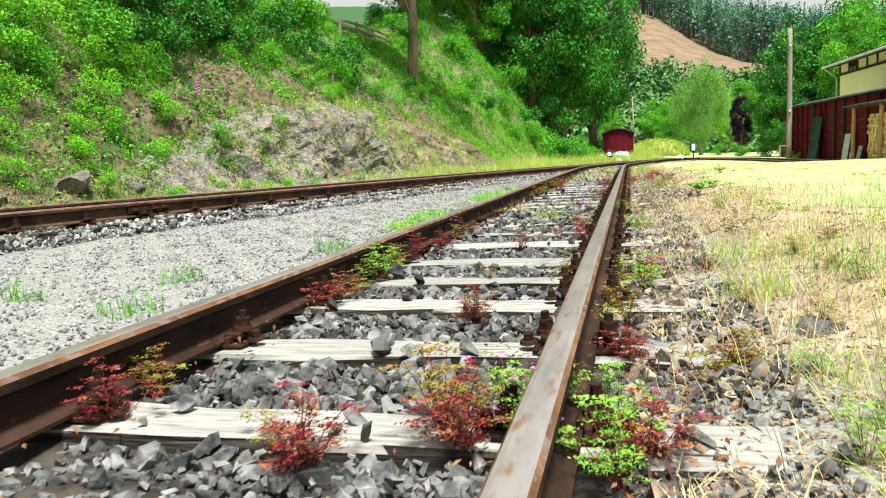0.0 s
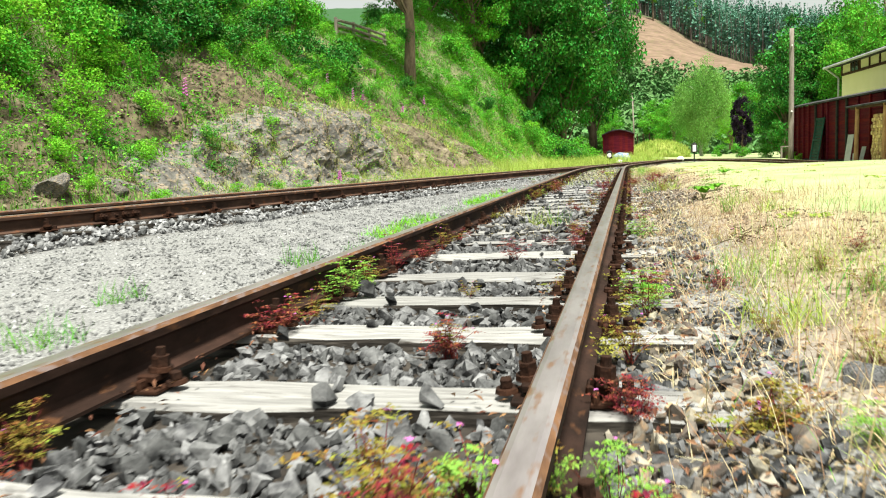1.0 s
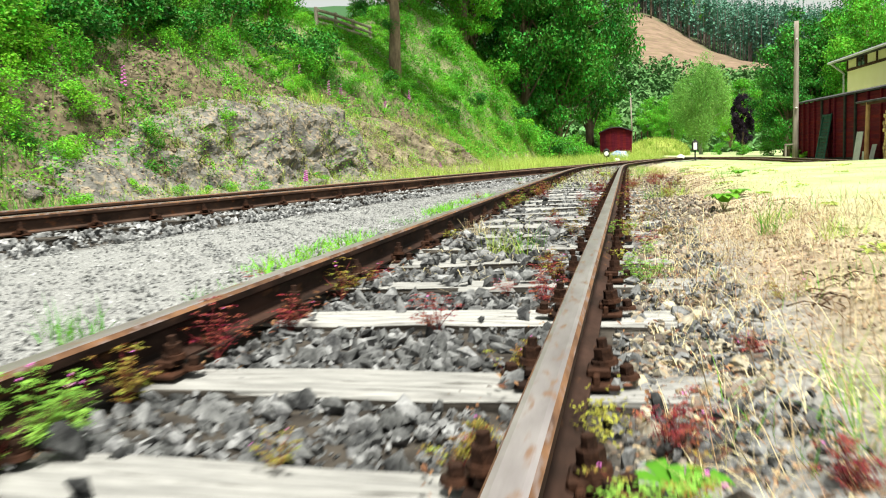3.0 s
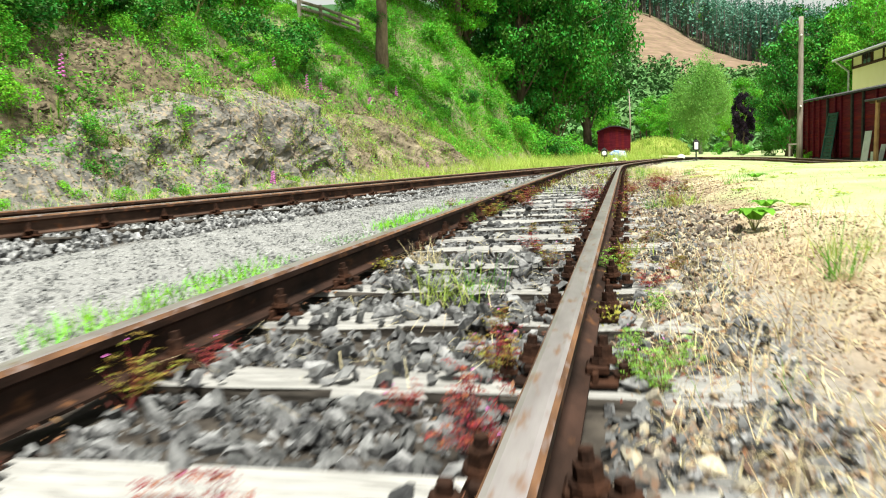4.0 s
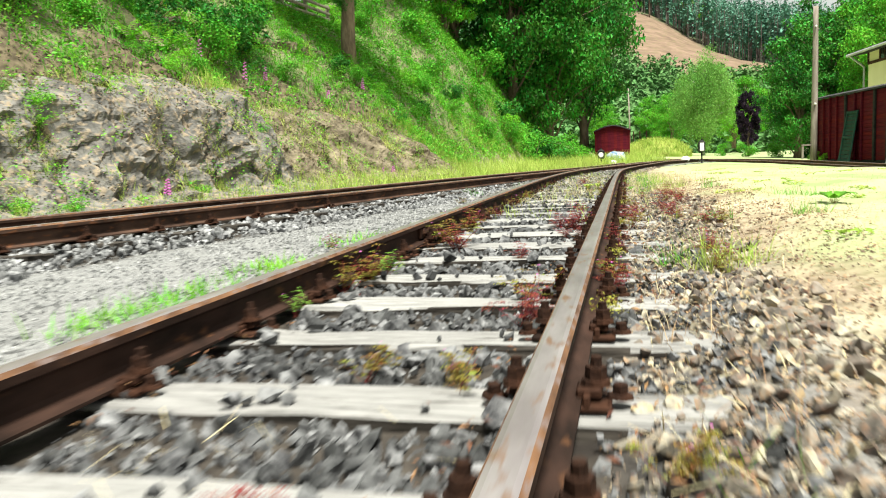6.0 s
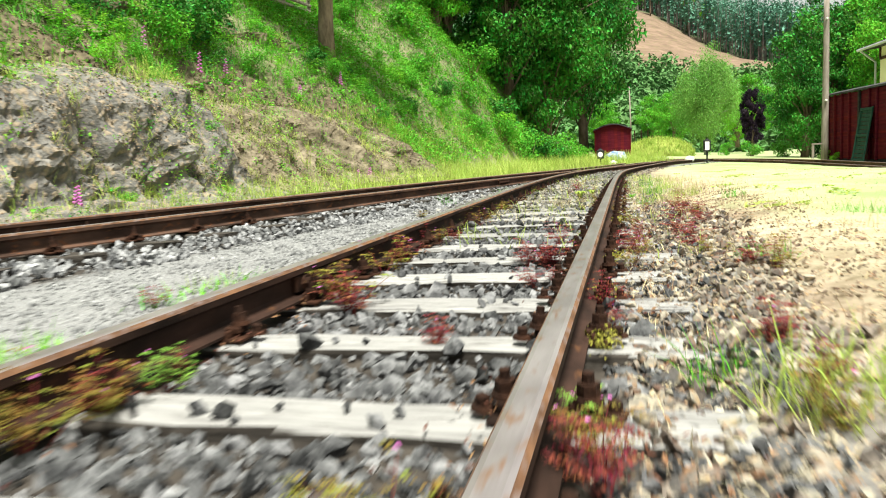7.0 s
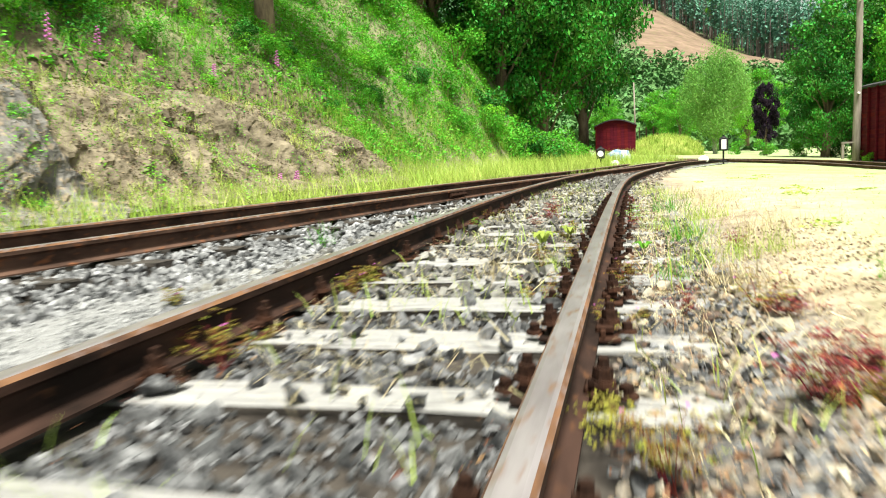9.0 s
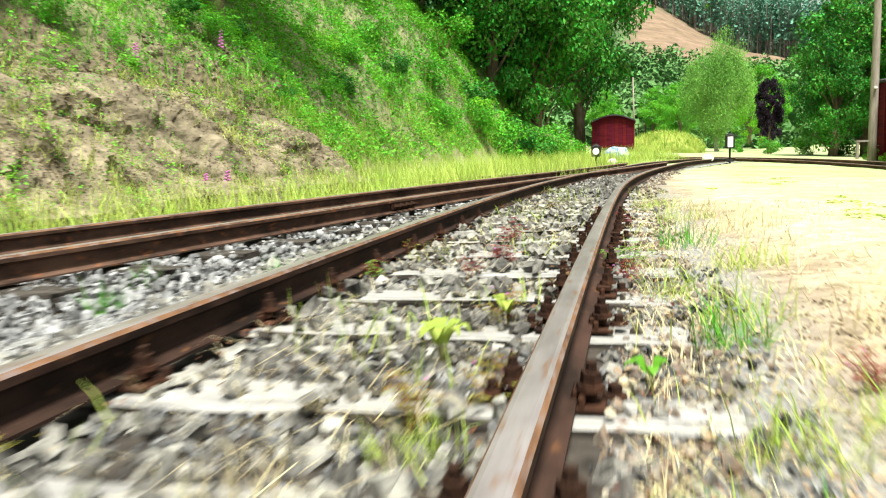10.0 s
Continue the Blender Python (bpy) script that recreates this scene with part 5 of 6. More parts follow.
# ---- bushes ----
def bush_meshes(seed, leaves, leaf, material, blobs=9, flat=0.8, up=0.55):
    """Foliage in uneven clumps within about a unit ball, and its stems."""
    r = np.random.default_rng(seed)
    C = r.normal(size=(blobs, 3))
    C /= np.linalg.norm(C, axis=1)[:, None]
    C = C * r.uniform(0.25, 0.72, (blobs, 1)) * np.array([1, 1, flat]) + np.array([0, 0, 0.62])
    C[:, 2] = np.clip(C[:, 2], 0.12, None)
    R = r.uniform(0.20, 0.42, blobs)
    w = r.integers(0, blobs, leaves)
    q = r.normal(size=(leaves, 3))
    q /= np.linalg.norm(q, axis=1)[:, None]
    P = C[w] + q * (R[w] * r.uniform(0.35, 1.12, leaves) ** 0.6)[:, None] * np.array([1, 1, 0.75])
    V, F = leaf_quads(P, r.uniform(0.6, 1.25, leaves) * leaf, r, up=up, N=q * 0.5 + np.array([0, 0, 0.6]))
    fm = mesh_from("foliage", V, F, material)
    bm = bmesh.new()
    for c in C:
        a = Vector((0.05 * r.normal(), 0.05 * r.normal(), -0.12))
        m = Vector((c[0] * 0.45, c[1] * 0.45, c[2] * 0.55))
        cyl(bm, a, m, 0.022, 0.014, 5)
        cyl(bm, m, c, 0.014, 0.005, 5)
    sm = bpy.data.meshes.new("stems")
    bm.to_mesh(sm)
    bm.free()
    sm.materials.append(M_STEM)
    return fm, sm


BUSH = {}
for key, m, leaf, cnt, lab in (("dark", M_LEAF_DARK, 0.092, 2100, "dense dark green shrub on the bank"), ("mid", M_LEAF, 0.08, 1900, "leafy green shrub on the bank"), ("light", M_LEAF_LIGHT, 0.085, 1200, "open yellow-green sapling bush on the bank")):
    BUSH[key] = [(bush_meshes(hash_seed, cnt, leaf, m), lab) for hash_seed in ((len(key) * 10 + 1), (len(key) * 10 + 2), (len(key) * 10 + 3))]


def bush(key, x, y, s, squash=1.0, sink=0.1, name="shrub"):
    (fm, sm), lab = BUSH[key][random.randrange(3)]
    ob = thing(name, 0, 0, 0, lab, "shrub", "shrubs on the bank")
    ob.matrix_basis = pose(x, y, float(ground_z(x, y)) - sink * s, 0, 0, random.uniform(0, 360)) @ Matrix.Diagonal((s, s, s * squash, 1))
    child("foliage", fm, ob)
    tagged(child("stemwork", sm, ob), kind="stuff")


rs = random.Random(21)
for key, x, y, s in (("mid", -4.6, 33.5, 0.9), ("mid", -5.4, 35.0, 1.2), ("light", -4.2, 37.2, 1.0), ("mid", -6.2, 33.0, 1.1), ("dark", -3.6, 40.4, 1.3), ("mid", -5.6, 37.5, 1.4), ("light", -6.6, 30.5, 0.8), ("mid", -7.2, 34.5, 1.4), ("dark", -2.8, 42.4, 1.2)):
    bush(key, x, y, s)
for key, x, y, s in (("light", -7.9, 7.0, 0.6), ("light", -7.6, 8.7, 0.55), ("light", -8.4, 8.2, 0.75), ("light", -8.7, 6.6, 0.8), ("light", -7.9, 9.7, 0.6), ("light", -8.5, 9.4, 0.7), ("light", -7.2, 5.4, 0.4), ("dark", -7.9, 11.0, 0.75), ("dark", -7.8, 13.2, 0.8), ("mid", -7.4, 10.0, 0.6), ("dark", -8.6, 11.6, 1.0), ("mid", -7.5, 14.8, 0.6), ("light", -7.9, 8.9, 0.6), ("light", -8.3, 7.6, 0.8), ("light", -8.0, 6.6, 0.7), ("light", -7.7, 9.4, 0.5), ("dark", -9.0, 9.9, 1.0), ("light", -7.3, 7.9, 0.45), ("dark", -6.9, 24.0, 0.5), ("dark", -9.3, 13.4, 1.3)):
    bush(key, x, y, s)
for key, x, y, s in (("light", -6.9, 7.4, 0.42), ("light", -6.9, 6.1, 0.35), ("light", -6.5, 7.2, 0.3), ("light", -7.4, 6.4, 0.45), ("mid", -8.0, 7.5, 0.7), ("light", -7.0, 9.5, 0.5), ("light", -7.5, 8.5, 0.55), ("mid", -7.8, 5.2, 0.6), ("dark", -7.9, 10.6, 0.9), ("dark", -8.0, 12.0, 0.9), ("dark", -7.7, 13.4, 0.8), ("light", -5.95, 8.0, 0.3), ("light", -6.0, 9.2, 0.3), ("light", -5.75, 9.9, 0.22), ("light", -5.6, 10.9, 0.3), ("light", -5.6, 10.4, 0.2), ("mid", -5.2, 11.3, 0.25),
                     ("light", -6.6, 8.9, 0.45), ("mid", -8.2, 9.6, 1.0), ("mid", -8.9, 10.8, 1.2), ("dark", -8.2, 12.4, 1.15), ("dark", -8.5, 14.2, 1.3), ("dark", -8.0, 15.6, 1.0), ("dark", -7.9, 17.0, 1.0), ("dark", -7.6, 19.2, 0.95), ("dark", -7.9, 20.6, 1.1), ("mid", -7.5, 18.2, 0.8), ("mid", -7.2, 21.2, 0.55),
                     ("light", -8.8, 8.0, 1.2), ("light", -9.3, 9.0, 1.3), ("dark", -9.8, 12.0, 1.6), ("dark", -9.8, 15.0, 1.6), ("mid", -8.9, 17.6, 1.2), ("mid", -9.2, 20.0, 1.2), ("mid", -9.6, 22.0, 0.9), ("dark", -10.5, 10.0, 1.6), ("light", -9.0, 6.3, 1.3), ("light", -10.0, 7.0, 1.6), ("light", -8.4, 4.6, 1.1), ("mid", -9.6, 4.0, 1.4), ("mid", -7.9, 5.6, 0.8),
                     ("light", -5.25, 13.9, 0.28), ("light", -5.6, 14.6, 0.35), ("light", -6.3, 15.4, 0.4), ("light", -6.2, 12.2, 0.3), ("mid", -5.5, 16.4, 0.3), ("light", -5.2, 16.1, 0.3), ("mid", -6.5, 16.4, 0.4), ("mid", -6.9, 15.2, 0.35), ("light", -5.3, 17.9, 0.3), ("mid", -6.6, 24.3, 0.5), ("dark", -6.7, 25.5, 0.45), ("dark", -6.5, 26.2, 0.5), ("mid", -5.9, 24.9, 0.3), ("dark", -5.5, 25.0, 0.3),
                     ("mid", -5.6, 27.6, 0.5), ("dark", -6.0, 29.0, 0.6), ("mid", -6.2, 30.5, 0.7), ("mid", -5.4, 31.0, 0.5), ("dark", -5.6, 32.5, 0.6), ("mid", -5.0, 33.6, 0.6), ("mid", -4.6, 35.2, 0.8), ("mid", -4.2, 36.5, 0.9), ("mid", -3.3, 38.0, 1.2), ("dark", -2.6, 38.8, 1.2), ("mid", -2.1, 39.8, 1.1), ("mid", -3.6, 39.8, 1.6), ("dark", -4.6, 38.4, 1.4), ("mid", -1.6, 41.0, 0.9), ("mid", -2.4, 41.8, 1.4)):
    bush(key, x, y, s)
for _ in range(150):
    y = rs.uniform(3, 37)
    d = rs.uniform(2.7, 9.5)
    bush(rs.choice(("mid", "dark", "mid", "light", "mid")) if not 22 < y < 31 else rs.choice(("mid", "light")), float(foot(y)) - d, y, (rs.uniform(0.6, 1.3) * min(1, 0.45 + 0.16 * d)) if not 21.5 < y < 31 else rs.uniform(0.25, 0.5))


def undergrowth(key, places, label):
    """Low leafy plants too many to count, joined into one."""
    Vs, Fs, o = [], [], 0
    for x, y, s in places:
        me = BUSH[key][random.randrange(3)][0][0]
        V = np.zeros(len(me.vertices) * 3, dtype=np.float32)
        me.vertices.foreach_get("co", V)
        V = V.reshape(-1, 4, 3)[:: 4].reshape(-1, 3)
        a = random.uniform(0, 6.3)
        R = np.array([[math.cos(a), -math.sin(a), 0], [math.sin(a), math.cos(a), 0], [0, 0, 0.9]])
        V = V @ R.T * s + np.array([x, y, float(ground_z(x, y)) - 0.1 * s])
        Vs.append(V)
        Fs.append(np.arange(len(V)).reshape(-1, 4) + o)
        o += len(V)
    stuff("undergrowth", (np.concatenate(Vs), np.concatenate(Fs)), BUSH[key][0][0][0].materials[0], label, "undergrowth")


low = {"light": [], "mid": [], "dark": []}
for count, y0, y1, d0, d1, s0, s1, kinds in ((150, 4, 27, 0.2, 3.4, 0.14, 0.32, ("light", "mid")), (190, 1.5, 10.5, 0.2, 4.2, 0.18, 0.5, ("light", "mid", "mid", "dark")), (70, 9.5, 21, 1.9, 4.2, 0.3, 0.65, ("light", "mid", "dark")), (80, 16.5, 27, 0.5, 3.0, 0.15, 0.4, ("light", "mid")), (60, 24, 36, 0.5, 5.0, 0.25, 0.5, ("mid", "light"))):
    for _ in range(count):
        y = rs.uniform(y0, y1)
        low[rs.choice(kinds)].append((float(foot(y)) - rs.uniform(d0, d1), y, rs.uniform(s0, s1)))
undergrowth("light", low["light"], "low yellow-green leafy plants on the bank")
undergrowth("mid", low["mid"], "low green leafy plants on the bank")
undergrowth("dark", low["dark"], "low dark green leafy plants on the bank")


# ---- foxgloves and ferns ----
def foxglove(x, y, h):
    ob = thing("foxglove", x, y, float(ground_z(x, y)), "purple foxglove spike on the bank", "flower", "foxgloves on the bank")
    bm = bmesh.new()
    cyl(bm, (0, 0, -0.03), (0.03, 0.02, h), 0.006, 0.003, 5)
    part("stem", bm, M_STEM, ob)
    bm = bmesh.new()
    for k in range(16):
        s = 0.45 + 0.5 * k / 16
        a = k * 2.1
        q = Vector((0.03 * s, 0.02 * s, h * s))
        cyl(bm, q, q + Vector((math.cos(a) * 0.045, math.sin(a) * 0.045, -0.02)) * (1.2 - 0.6 * k / 16), 0.006, 0.017 * (1.2 - 0.6 * k / 16), 6)
    tagged(part("blossom", bm, M_PETAL, ob, "hanging purple bells"), kind="stuff")
    V, F = leaf_quads(rng.normal(size=(14, 3)) * np.array([0.08, 0.08, 0.03]) + np.array([0, 0, 0.06]), 0.16, rng, up=0.8, aspect=0.4)
    child("leafage", mesh_from("leafage", V, F, M_LEAF), ob)


for x, y, h in ((-7.0, 17.2, 0.75), (-6.8, 18.5, 0.7), (-6.9, 19.6, 0.55), (-6.3, 24.2, 0.6), (-5.2, 13.1, 0.4), (-5.3, 15.9, 0.4), (-4.6, 21.1, 0.4), (-4.75, 20.8, 0.35), (-6.9, 10.4, 0.6), (-6.4, 21.9, 0.4)):
    foxglove(x, y, h)


def fern(x, y, s):
    ob = thing("fern", x, y, float(ground_z(x, y)), "bright green fern growing on the bank", "fern", "ferns on the bank")
    for k in range(9):
        a = k * 0.7
        P, S = [], []
        for i in range(14):
            q = i / 14
            for w in (-1, 0, 1):
                P.append((math.cos(a) * q * s - math.sin(a) * w * s * 0.09 * (1 - q), math.sin(a) * q * s + math.cos(a) * w * s * 0.09 * (1 - q), s * (0.9 * q - 0.65 * q * q) + 0.02))
                S.append(s * 0.17 * (1.1 - q))
        V, F = leaf_quads(P, np.array(S), rng, up=1.5, aspect=0.35)
        tagged(child("frond", mesh_from("frond", V, F, M_LEAF_LIGHT), ob), kind="stuff")


for x, y, s in ((-7.15, 16.3, 0.8), (-5.35, 12.6, 0.4), (-7.3, 15.6, 0.7), (-6.1, 12.0, 0.35), (-5.4, 13.9, 0.3)):
    fern(x, y, s)


# ---- trees ----
def crown_mesh(seed, clumps, per, leaf, material, shape=(1, 1, 1), weep=0.0, low=-0.9):
    r = np.random.default_rng(seed)
    C = r.normal(size=(clumps, 3))
    C /= np.linalg.norm(C, axis=1)[:, None]
    C *= (r.random((clumps, 1)) ** 0.4) * 0.86
    C = C[C[:, 2] > low]
    k = len(C)
    w = np.repeat(np.arange(k), per)
    R = r.uniform(0.11, 0.24, k)
    q = r.normal(size=(len(w), 3))
    q /= np.linalg.norm(q, axis=1)[:, None]
    P = C[w] + q * (R[w] * r.uniform(0.2, 1.15, len(w)) ** 0.7)[:, None] * np.array([1, 1, 0.6 + weep])
    P = P * np.array(shape)
    V, F = leaf_quads(P, r.uniform(0.6, 1.3, len(w)) * leaf, r, up=0.5, N=q * 0.6 + np.array([0, 0, 0.5]))
    return mesh_from("crown", V, F, material), C * np.array(shape)


CROWN = {"oak": [crown_mesh(s, 125, 210, 0.043, M_LEAF_DARK) for s in (1, 2)], "ash": [crown_mesh(s, 120, 200, 0.043, M_LEAF) for s in (3, 4)], "lime": [crown_mesh(s, 110, 190, 0.045, M_LEAF_LIGHT) for s in (5,)],
         "birch": [crown_mesh(7, 190, 240, 0.036, M_LEAF_BIRCH, weep=1.2)], "copper": [crown_mesh(8, 90, 130, 0.09, M_LEAF_PURPLE)]}


def tree(key, x, y, base, height, radius, trunk_r, crown_low, label, squash=None, name="tree", bark=None, lean=0.0, group="broadleaved trees"):
    me, C = CROWN[key][random.randrange(len(CROWN[key]))]
    ob = thing(name, x, y, base, label, "tree", group)
    cz = (height + crown_low) / 2
    rz = (height - crown_low) / 2
    turn = random.uniform(0, 360)
    cr = child("crown", me, ob)
    cr.matrix_basis = pose(lean * cz, 0, cz, 0, 0, turn) @ Matrix.Diagonal((radius, radius, rz, 1))
    bm = bmesh.new()
    steps = 6
    pts = [Vector((lean * height * 0.74 * i / steps + 0.12 * trunk_r * random.uniform(-1, 1) * 3, 0.3 * trunk_r * random.uniform(-1, 1), -0.3 + (height * 0.74 + 0.3) * i / steps)) for i in range(steps + 1)]
    tube(bm, pts, [trunk_r * (1.15 - 0.9 * i / steps) for i in range(steps + 1)], 12)
    part("trunk", bm, bark or M_BARK, ob, smooth=True)
    bm = bmesh.new()
    M = cr.matrix_basis
    for c in C[::4]:
        tgt = M @ Vector(c)
        z0 = max(crown_low * 0.8, tgt.z - radius * 0.6)
        f = min(1, max(0, (z0 + 0.3) / (height * 0.74 + 0.3))) * steps
        i = min(int(f), steps - 1)
        a = pts[i].lerp(pts[i + 1], f - i)
        m = a.lerp(tgt, 0.5) + Vector((0, 0, 0.12 * radius))
        cyl(bm, a, m, trunk_r * 0.28, trunk_r * 0.16, 5)
        cyl(bm, m, tgt, trunk_r * 0.16, trunk_r * 0.04, 5)
    tagged(part("branchwork", bm, bark or M_BARK, ob), kind="stuff")
    return ob


def gz(x, y):
    return float(ground_z(x, y))


tree("ash", -7.0, 25.3, gz(-7.0, 25.3), 9.5, 3.5, 0.21, 3.1, "tall tree with a bare ivy-clad trunk on the bank")
bush("dark", -7.0, 25.2, 0.42, 1.3, -3.6, "ivy")
tree("oak", -9.6, 34.5, gz(-9.6, 34.5), 9.0, 3.2, 0.2, -0.3, "dense green tree on the bank")
tree("oak", -5.2, 45.5, gz(-5.2, 45.5), 12, 4.6, 0.26, 0.2, "spreading dark green tree at the end of the bank")
tree("oak", -1.8, 50.5, gz(-1.8, 50.5), 16, 4.2, 0.26, 1.8, "spreading dark green tree at the end of the bank")
tree("oak", -3.4, 46.6, gz(-3.4, 46.6), 13.5, 4.4, 0.26, 0.6, "tall leafy green tree at the end of the bank")
tree("ash", -7.8, 41.0, gz(-7.8, 41.0), 9, 3.4, 0.2, 0.0, "dense green tree on the bank")
tree("oak", -9.6, 38.0, gz(-9.6, 38.0), 9, 4.0, 0.22, 0.3, "dense green tree on the bank")
tree("oak", -8.0, 44.0, gz(-8.0, 44.0), 10, 4.6, 0.24, 0.2, "dense green tree on the bank")
tree("oak", -5.0, 50.0, gz(-5.0, 50.0), 12, 5.0, 0.24, 0.2, "dense green tree on the bank")
tree("oak", -11.5, 17.0, gz(-11.5, 17.0), 7, 3.0, 0.2, 0.4, "dense dark tree above the bank")
tree("ash", -11.5, 12.0, gz(-11.5, 12.0), 7, 3.0, 0.2, 0.4, "dense green tree above the bank")
tree("oak", -13, 8.0, gz(-13, 8.0), 8, 3.2, 0.2, 0.4, "dense dark tree above the bank")
# right of the line, behind the sheds
tree("oak", 13.2, 57.5, -0.7, 11.0, 4.4, 0.3, 0.2, "large dark green tree behind the shed")
tree("oak", 11.2, 56.0, -0.7, 7.5, 2.6, 0.22, 0.0, "dark green tree behind the shed")
tree("ash", 17.6, 56.0, -0.7, 12.5, 4.8, 0.3, 1.0, "large leafy green tree behind the house")
tree("ash", 15.0, 52.0, -0.7, 10.0, 3.2, 0.25, 0.8, "large leafy green tree behind the house")
tree("ash", 22.5, 54.0, -0.7, 13.0, 5.0, 0.3, 1.0, "large leafy green tree behind the house")
tree("oak", 19.0, 63.0, -0.7, 13.5, 5.0, 0.3, 0.5, "large dark green tree behind the house")
M_BIRCHBARK = mat("white_birch_bark", (0.35, 0.33, 0.30), (0.62, 0.60, 0.57), 8, 0.8, 0.3, 20, stretch=(1, 1, 4))
tree("birch", 7.2, 74.0, -0.5, 9.2, 2.9, 0.16, 0.2, "pale green weeping birch beyond the tracks", bark=M_BIRCHBARK, name="birch_tree")
tree("copper", 10.2, 69.0, -0.5, 5.4, 1.15, 0.10, 0.05, "dark purple copper beech beyond the tracks", name="copper_beech")
tree("ash", 4.2, 112.0, 0.2, 7.6, 2.8, 0.2, 0.2, "round light green tree beyond the tracks")
tree("ash", -2.2, 110.0, 0.2, 7.5, 2.6, 0.2, 0.2, "round green tree beyond the tracks")
tree("ash", 6.2, 100.0, 0.2, 7.0, 3.0, 0.2, 0.2, "round green tree beyond the tracks")
tree("lime", 11.6, 88.0, 0.2, 5.6, 2.4, 0.2, 0.0, "round light green tree beyond the tracks")
tree("ash", 14.0, 96.0, 0.2, 8.0, 3.4, 0.2, 0.0, "round green tree beyond the tracks")
for key, x, y, s in (("mid", 9.4, 64.0, 1.0), ("mid", 11.0, 60.0, 1.2), ("dark", 12.0, 58.0, 1.4), ("mid", 8.4, 70.0, 1.0), ("mid", 9.0, 41.6, 0.5), ("light", 8.75, 40.7, 0.42), ("light", 8.95, 39.8, 0.36)):
    bush(key, x, y, s)

# ---- far hill and woods ----
hx = np.arange(-260, 420, 8.0)
hy = np.arange(110, 620, 8.0)
HX, HY = np.meshgrid(hx, hy)


def hill_z(x, y):
    ridge = np.interp(x, [-300, 0, 13, 30, 45, 85, 300], [112, 86, 80, 67, 60, 52, 50])
    return -4 + ridge * smooth01(y, 90, 480) + 1.5 * wobble(x, y, 0.06, 2)


I = np.arange(HX.size).reshape(HX.shape)
hq = np.stack([I[:-1, :-1], I[:-1, 1:], I[1:, 1:], I[1:, :-1]], -1).reshape(-1, 4)
M_HILL = mat("cleared_hillside", (0.12, 0.085, 0.062), (0.22, 0.155, 0.115), 0.22, 0.95, 0.3, 0.8, c3=(0.145, 0.12, 0.07), amount3=0.42, stretch=(0.5, 1, 2))
hill = new("backdrop", mesh_from("backdrop", np.stack([HX, HY, hill_z(HX, HY)], -1).reshape(-1, 3), hq, M_HILL, smooth=True))
hc = hill.data.attributes.new("wooded", 'FLOAT', 'POINT')
wd = np.maximum(1 - smooth01(HX, -6, 4), smooth01(HX, 60, 75))
wd = np.maximum(wd, (HY > np.interp(HX, [0, 14, 30, 45, 60], [380, 372, 340, 300, 275])) * 1.0)
wd = np.maximum(wd, 1 - smooth01(HY, 205, 225))
hc.data.foreach_set("value", wd.astype(np.float32).ravel())
hn = M_HILL.node_tree
ha, hm = hn.nodes.new("ShaderNodeAttribute"), hn.nodes.new("ShaderNodeMixRGB")
ha.attribute_name = "wooded"
hm.inputs[2].default_value = (0.035, 0.085, 0.035, 1)
hsrc = hn.nodes["Principled BSDF"].inputs["Base Color"].links[0].from_socket
hn.links.new(ha.outputs["Fac"], hm.inputs[0])
hn.links.new(hsrc, hm.inputs[1])
hn.links.new(hm.outputs[0], hn.nodes["Principled BSDF"].inputs["Base Color"])
tagged(hill, "distant felled brown hillside below spruce woods", "hill", kind="structure")


def far_trees(name, P, H, R, leaf_mat, k, label, r, cone, low):
    """Many far trees: a trunk each, and a crown of overlapping ragged leaf sprays."""
    V, F = [], []
    n = len(P)
    t = r.random((n, k))
    a = r.uniform(0, 6.3, (n, k))
    prof = (1 - t) ** 0.8 if cone else np.sqrt(np.clip(1 - (2 * t - 1) ** 2, 0.05, 1))
    rad = R[:, None] * prof * r.uniform(0.5, 1.05, (n, k))
    Q = np.stack([P[:, :1] + rad * np.cos(a), P[:, 1:2] + rad * np.sin(a), P[:, 2:] + H[:, None] * (low + (1 - low) * t)], -1).reshape(-1, 3)
    S = (R[:, None] * np.where(cone, 0.34 + 0.36 * (1 - t), 0.42) * r.uniform(0.7, 1.2, (n, k))).ravel()
    crown = leaf_quads(Q, S, r, up=0.5, aspect=0.6)
    ob = stuff(name, crown, leaf_mat, label, "woods")
    return ob


# haze of distance put into the colour: a paler, bluer spruce green
M_SPRUCE = mat("hazy_spruce", (0.065, 0.17, 0.115), (0.12, 0.27, 0.185), 0.05, 0.7, 0, 2, island=0.35)
# valley woods: muted bluish green, with some distance haze in the colour
M_FARLEAF = mat("hazy_far_leaves", (0.065, 0.16, 0.05), (0.115, 0.23, 0.08), 0.04, 0.8, 0, 2, island=0.25)
M_SPRUCEBARK = mat("grey_spruce_trunks", (0.15, 0.125, 0.12), (0.27, 0.225, 0.21), 0.5, 0.9, 0, 5, island=0.3)


def forest_edge(x):
    """The lower edge of the standing spruce: distance at each x."""
    return np.interp(x, [-60, -8, 8, 14, 30, 45, 60, 120], [200, 300, 372, 368, 331, 293, 268, 250])


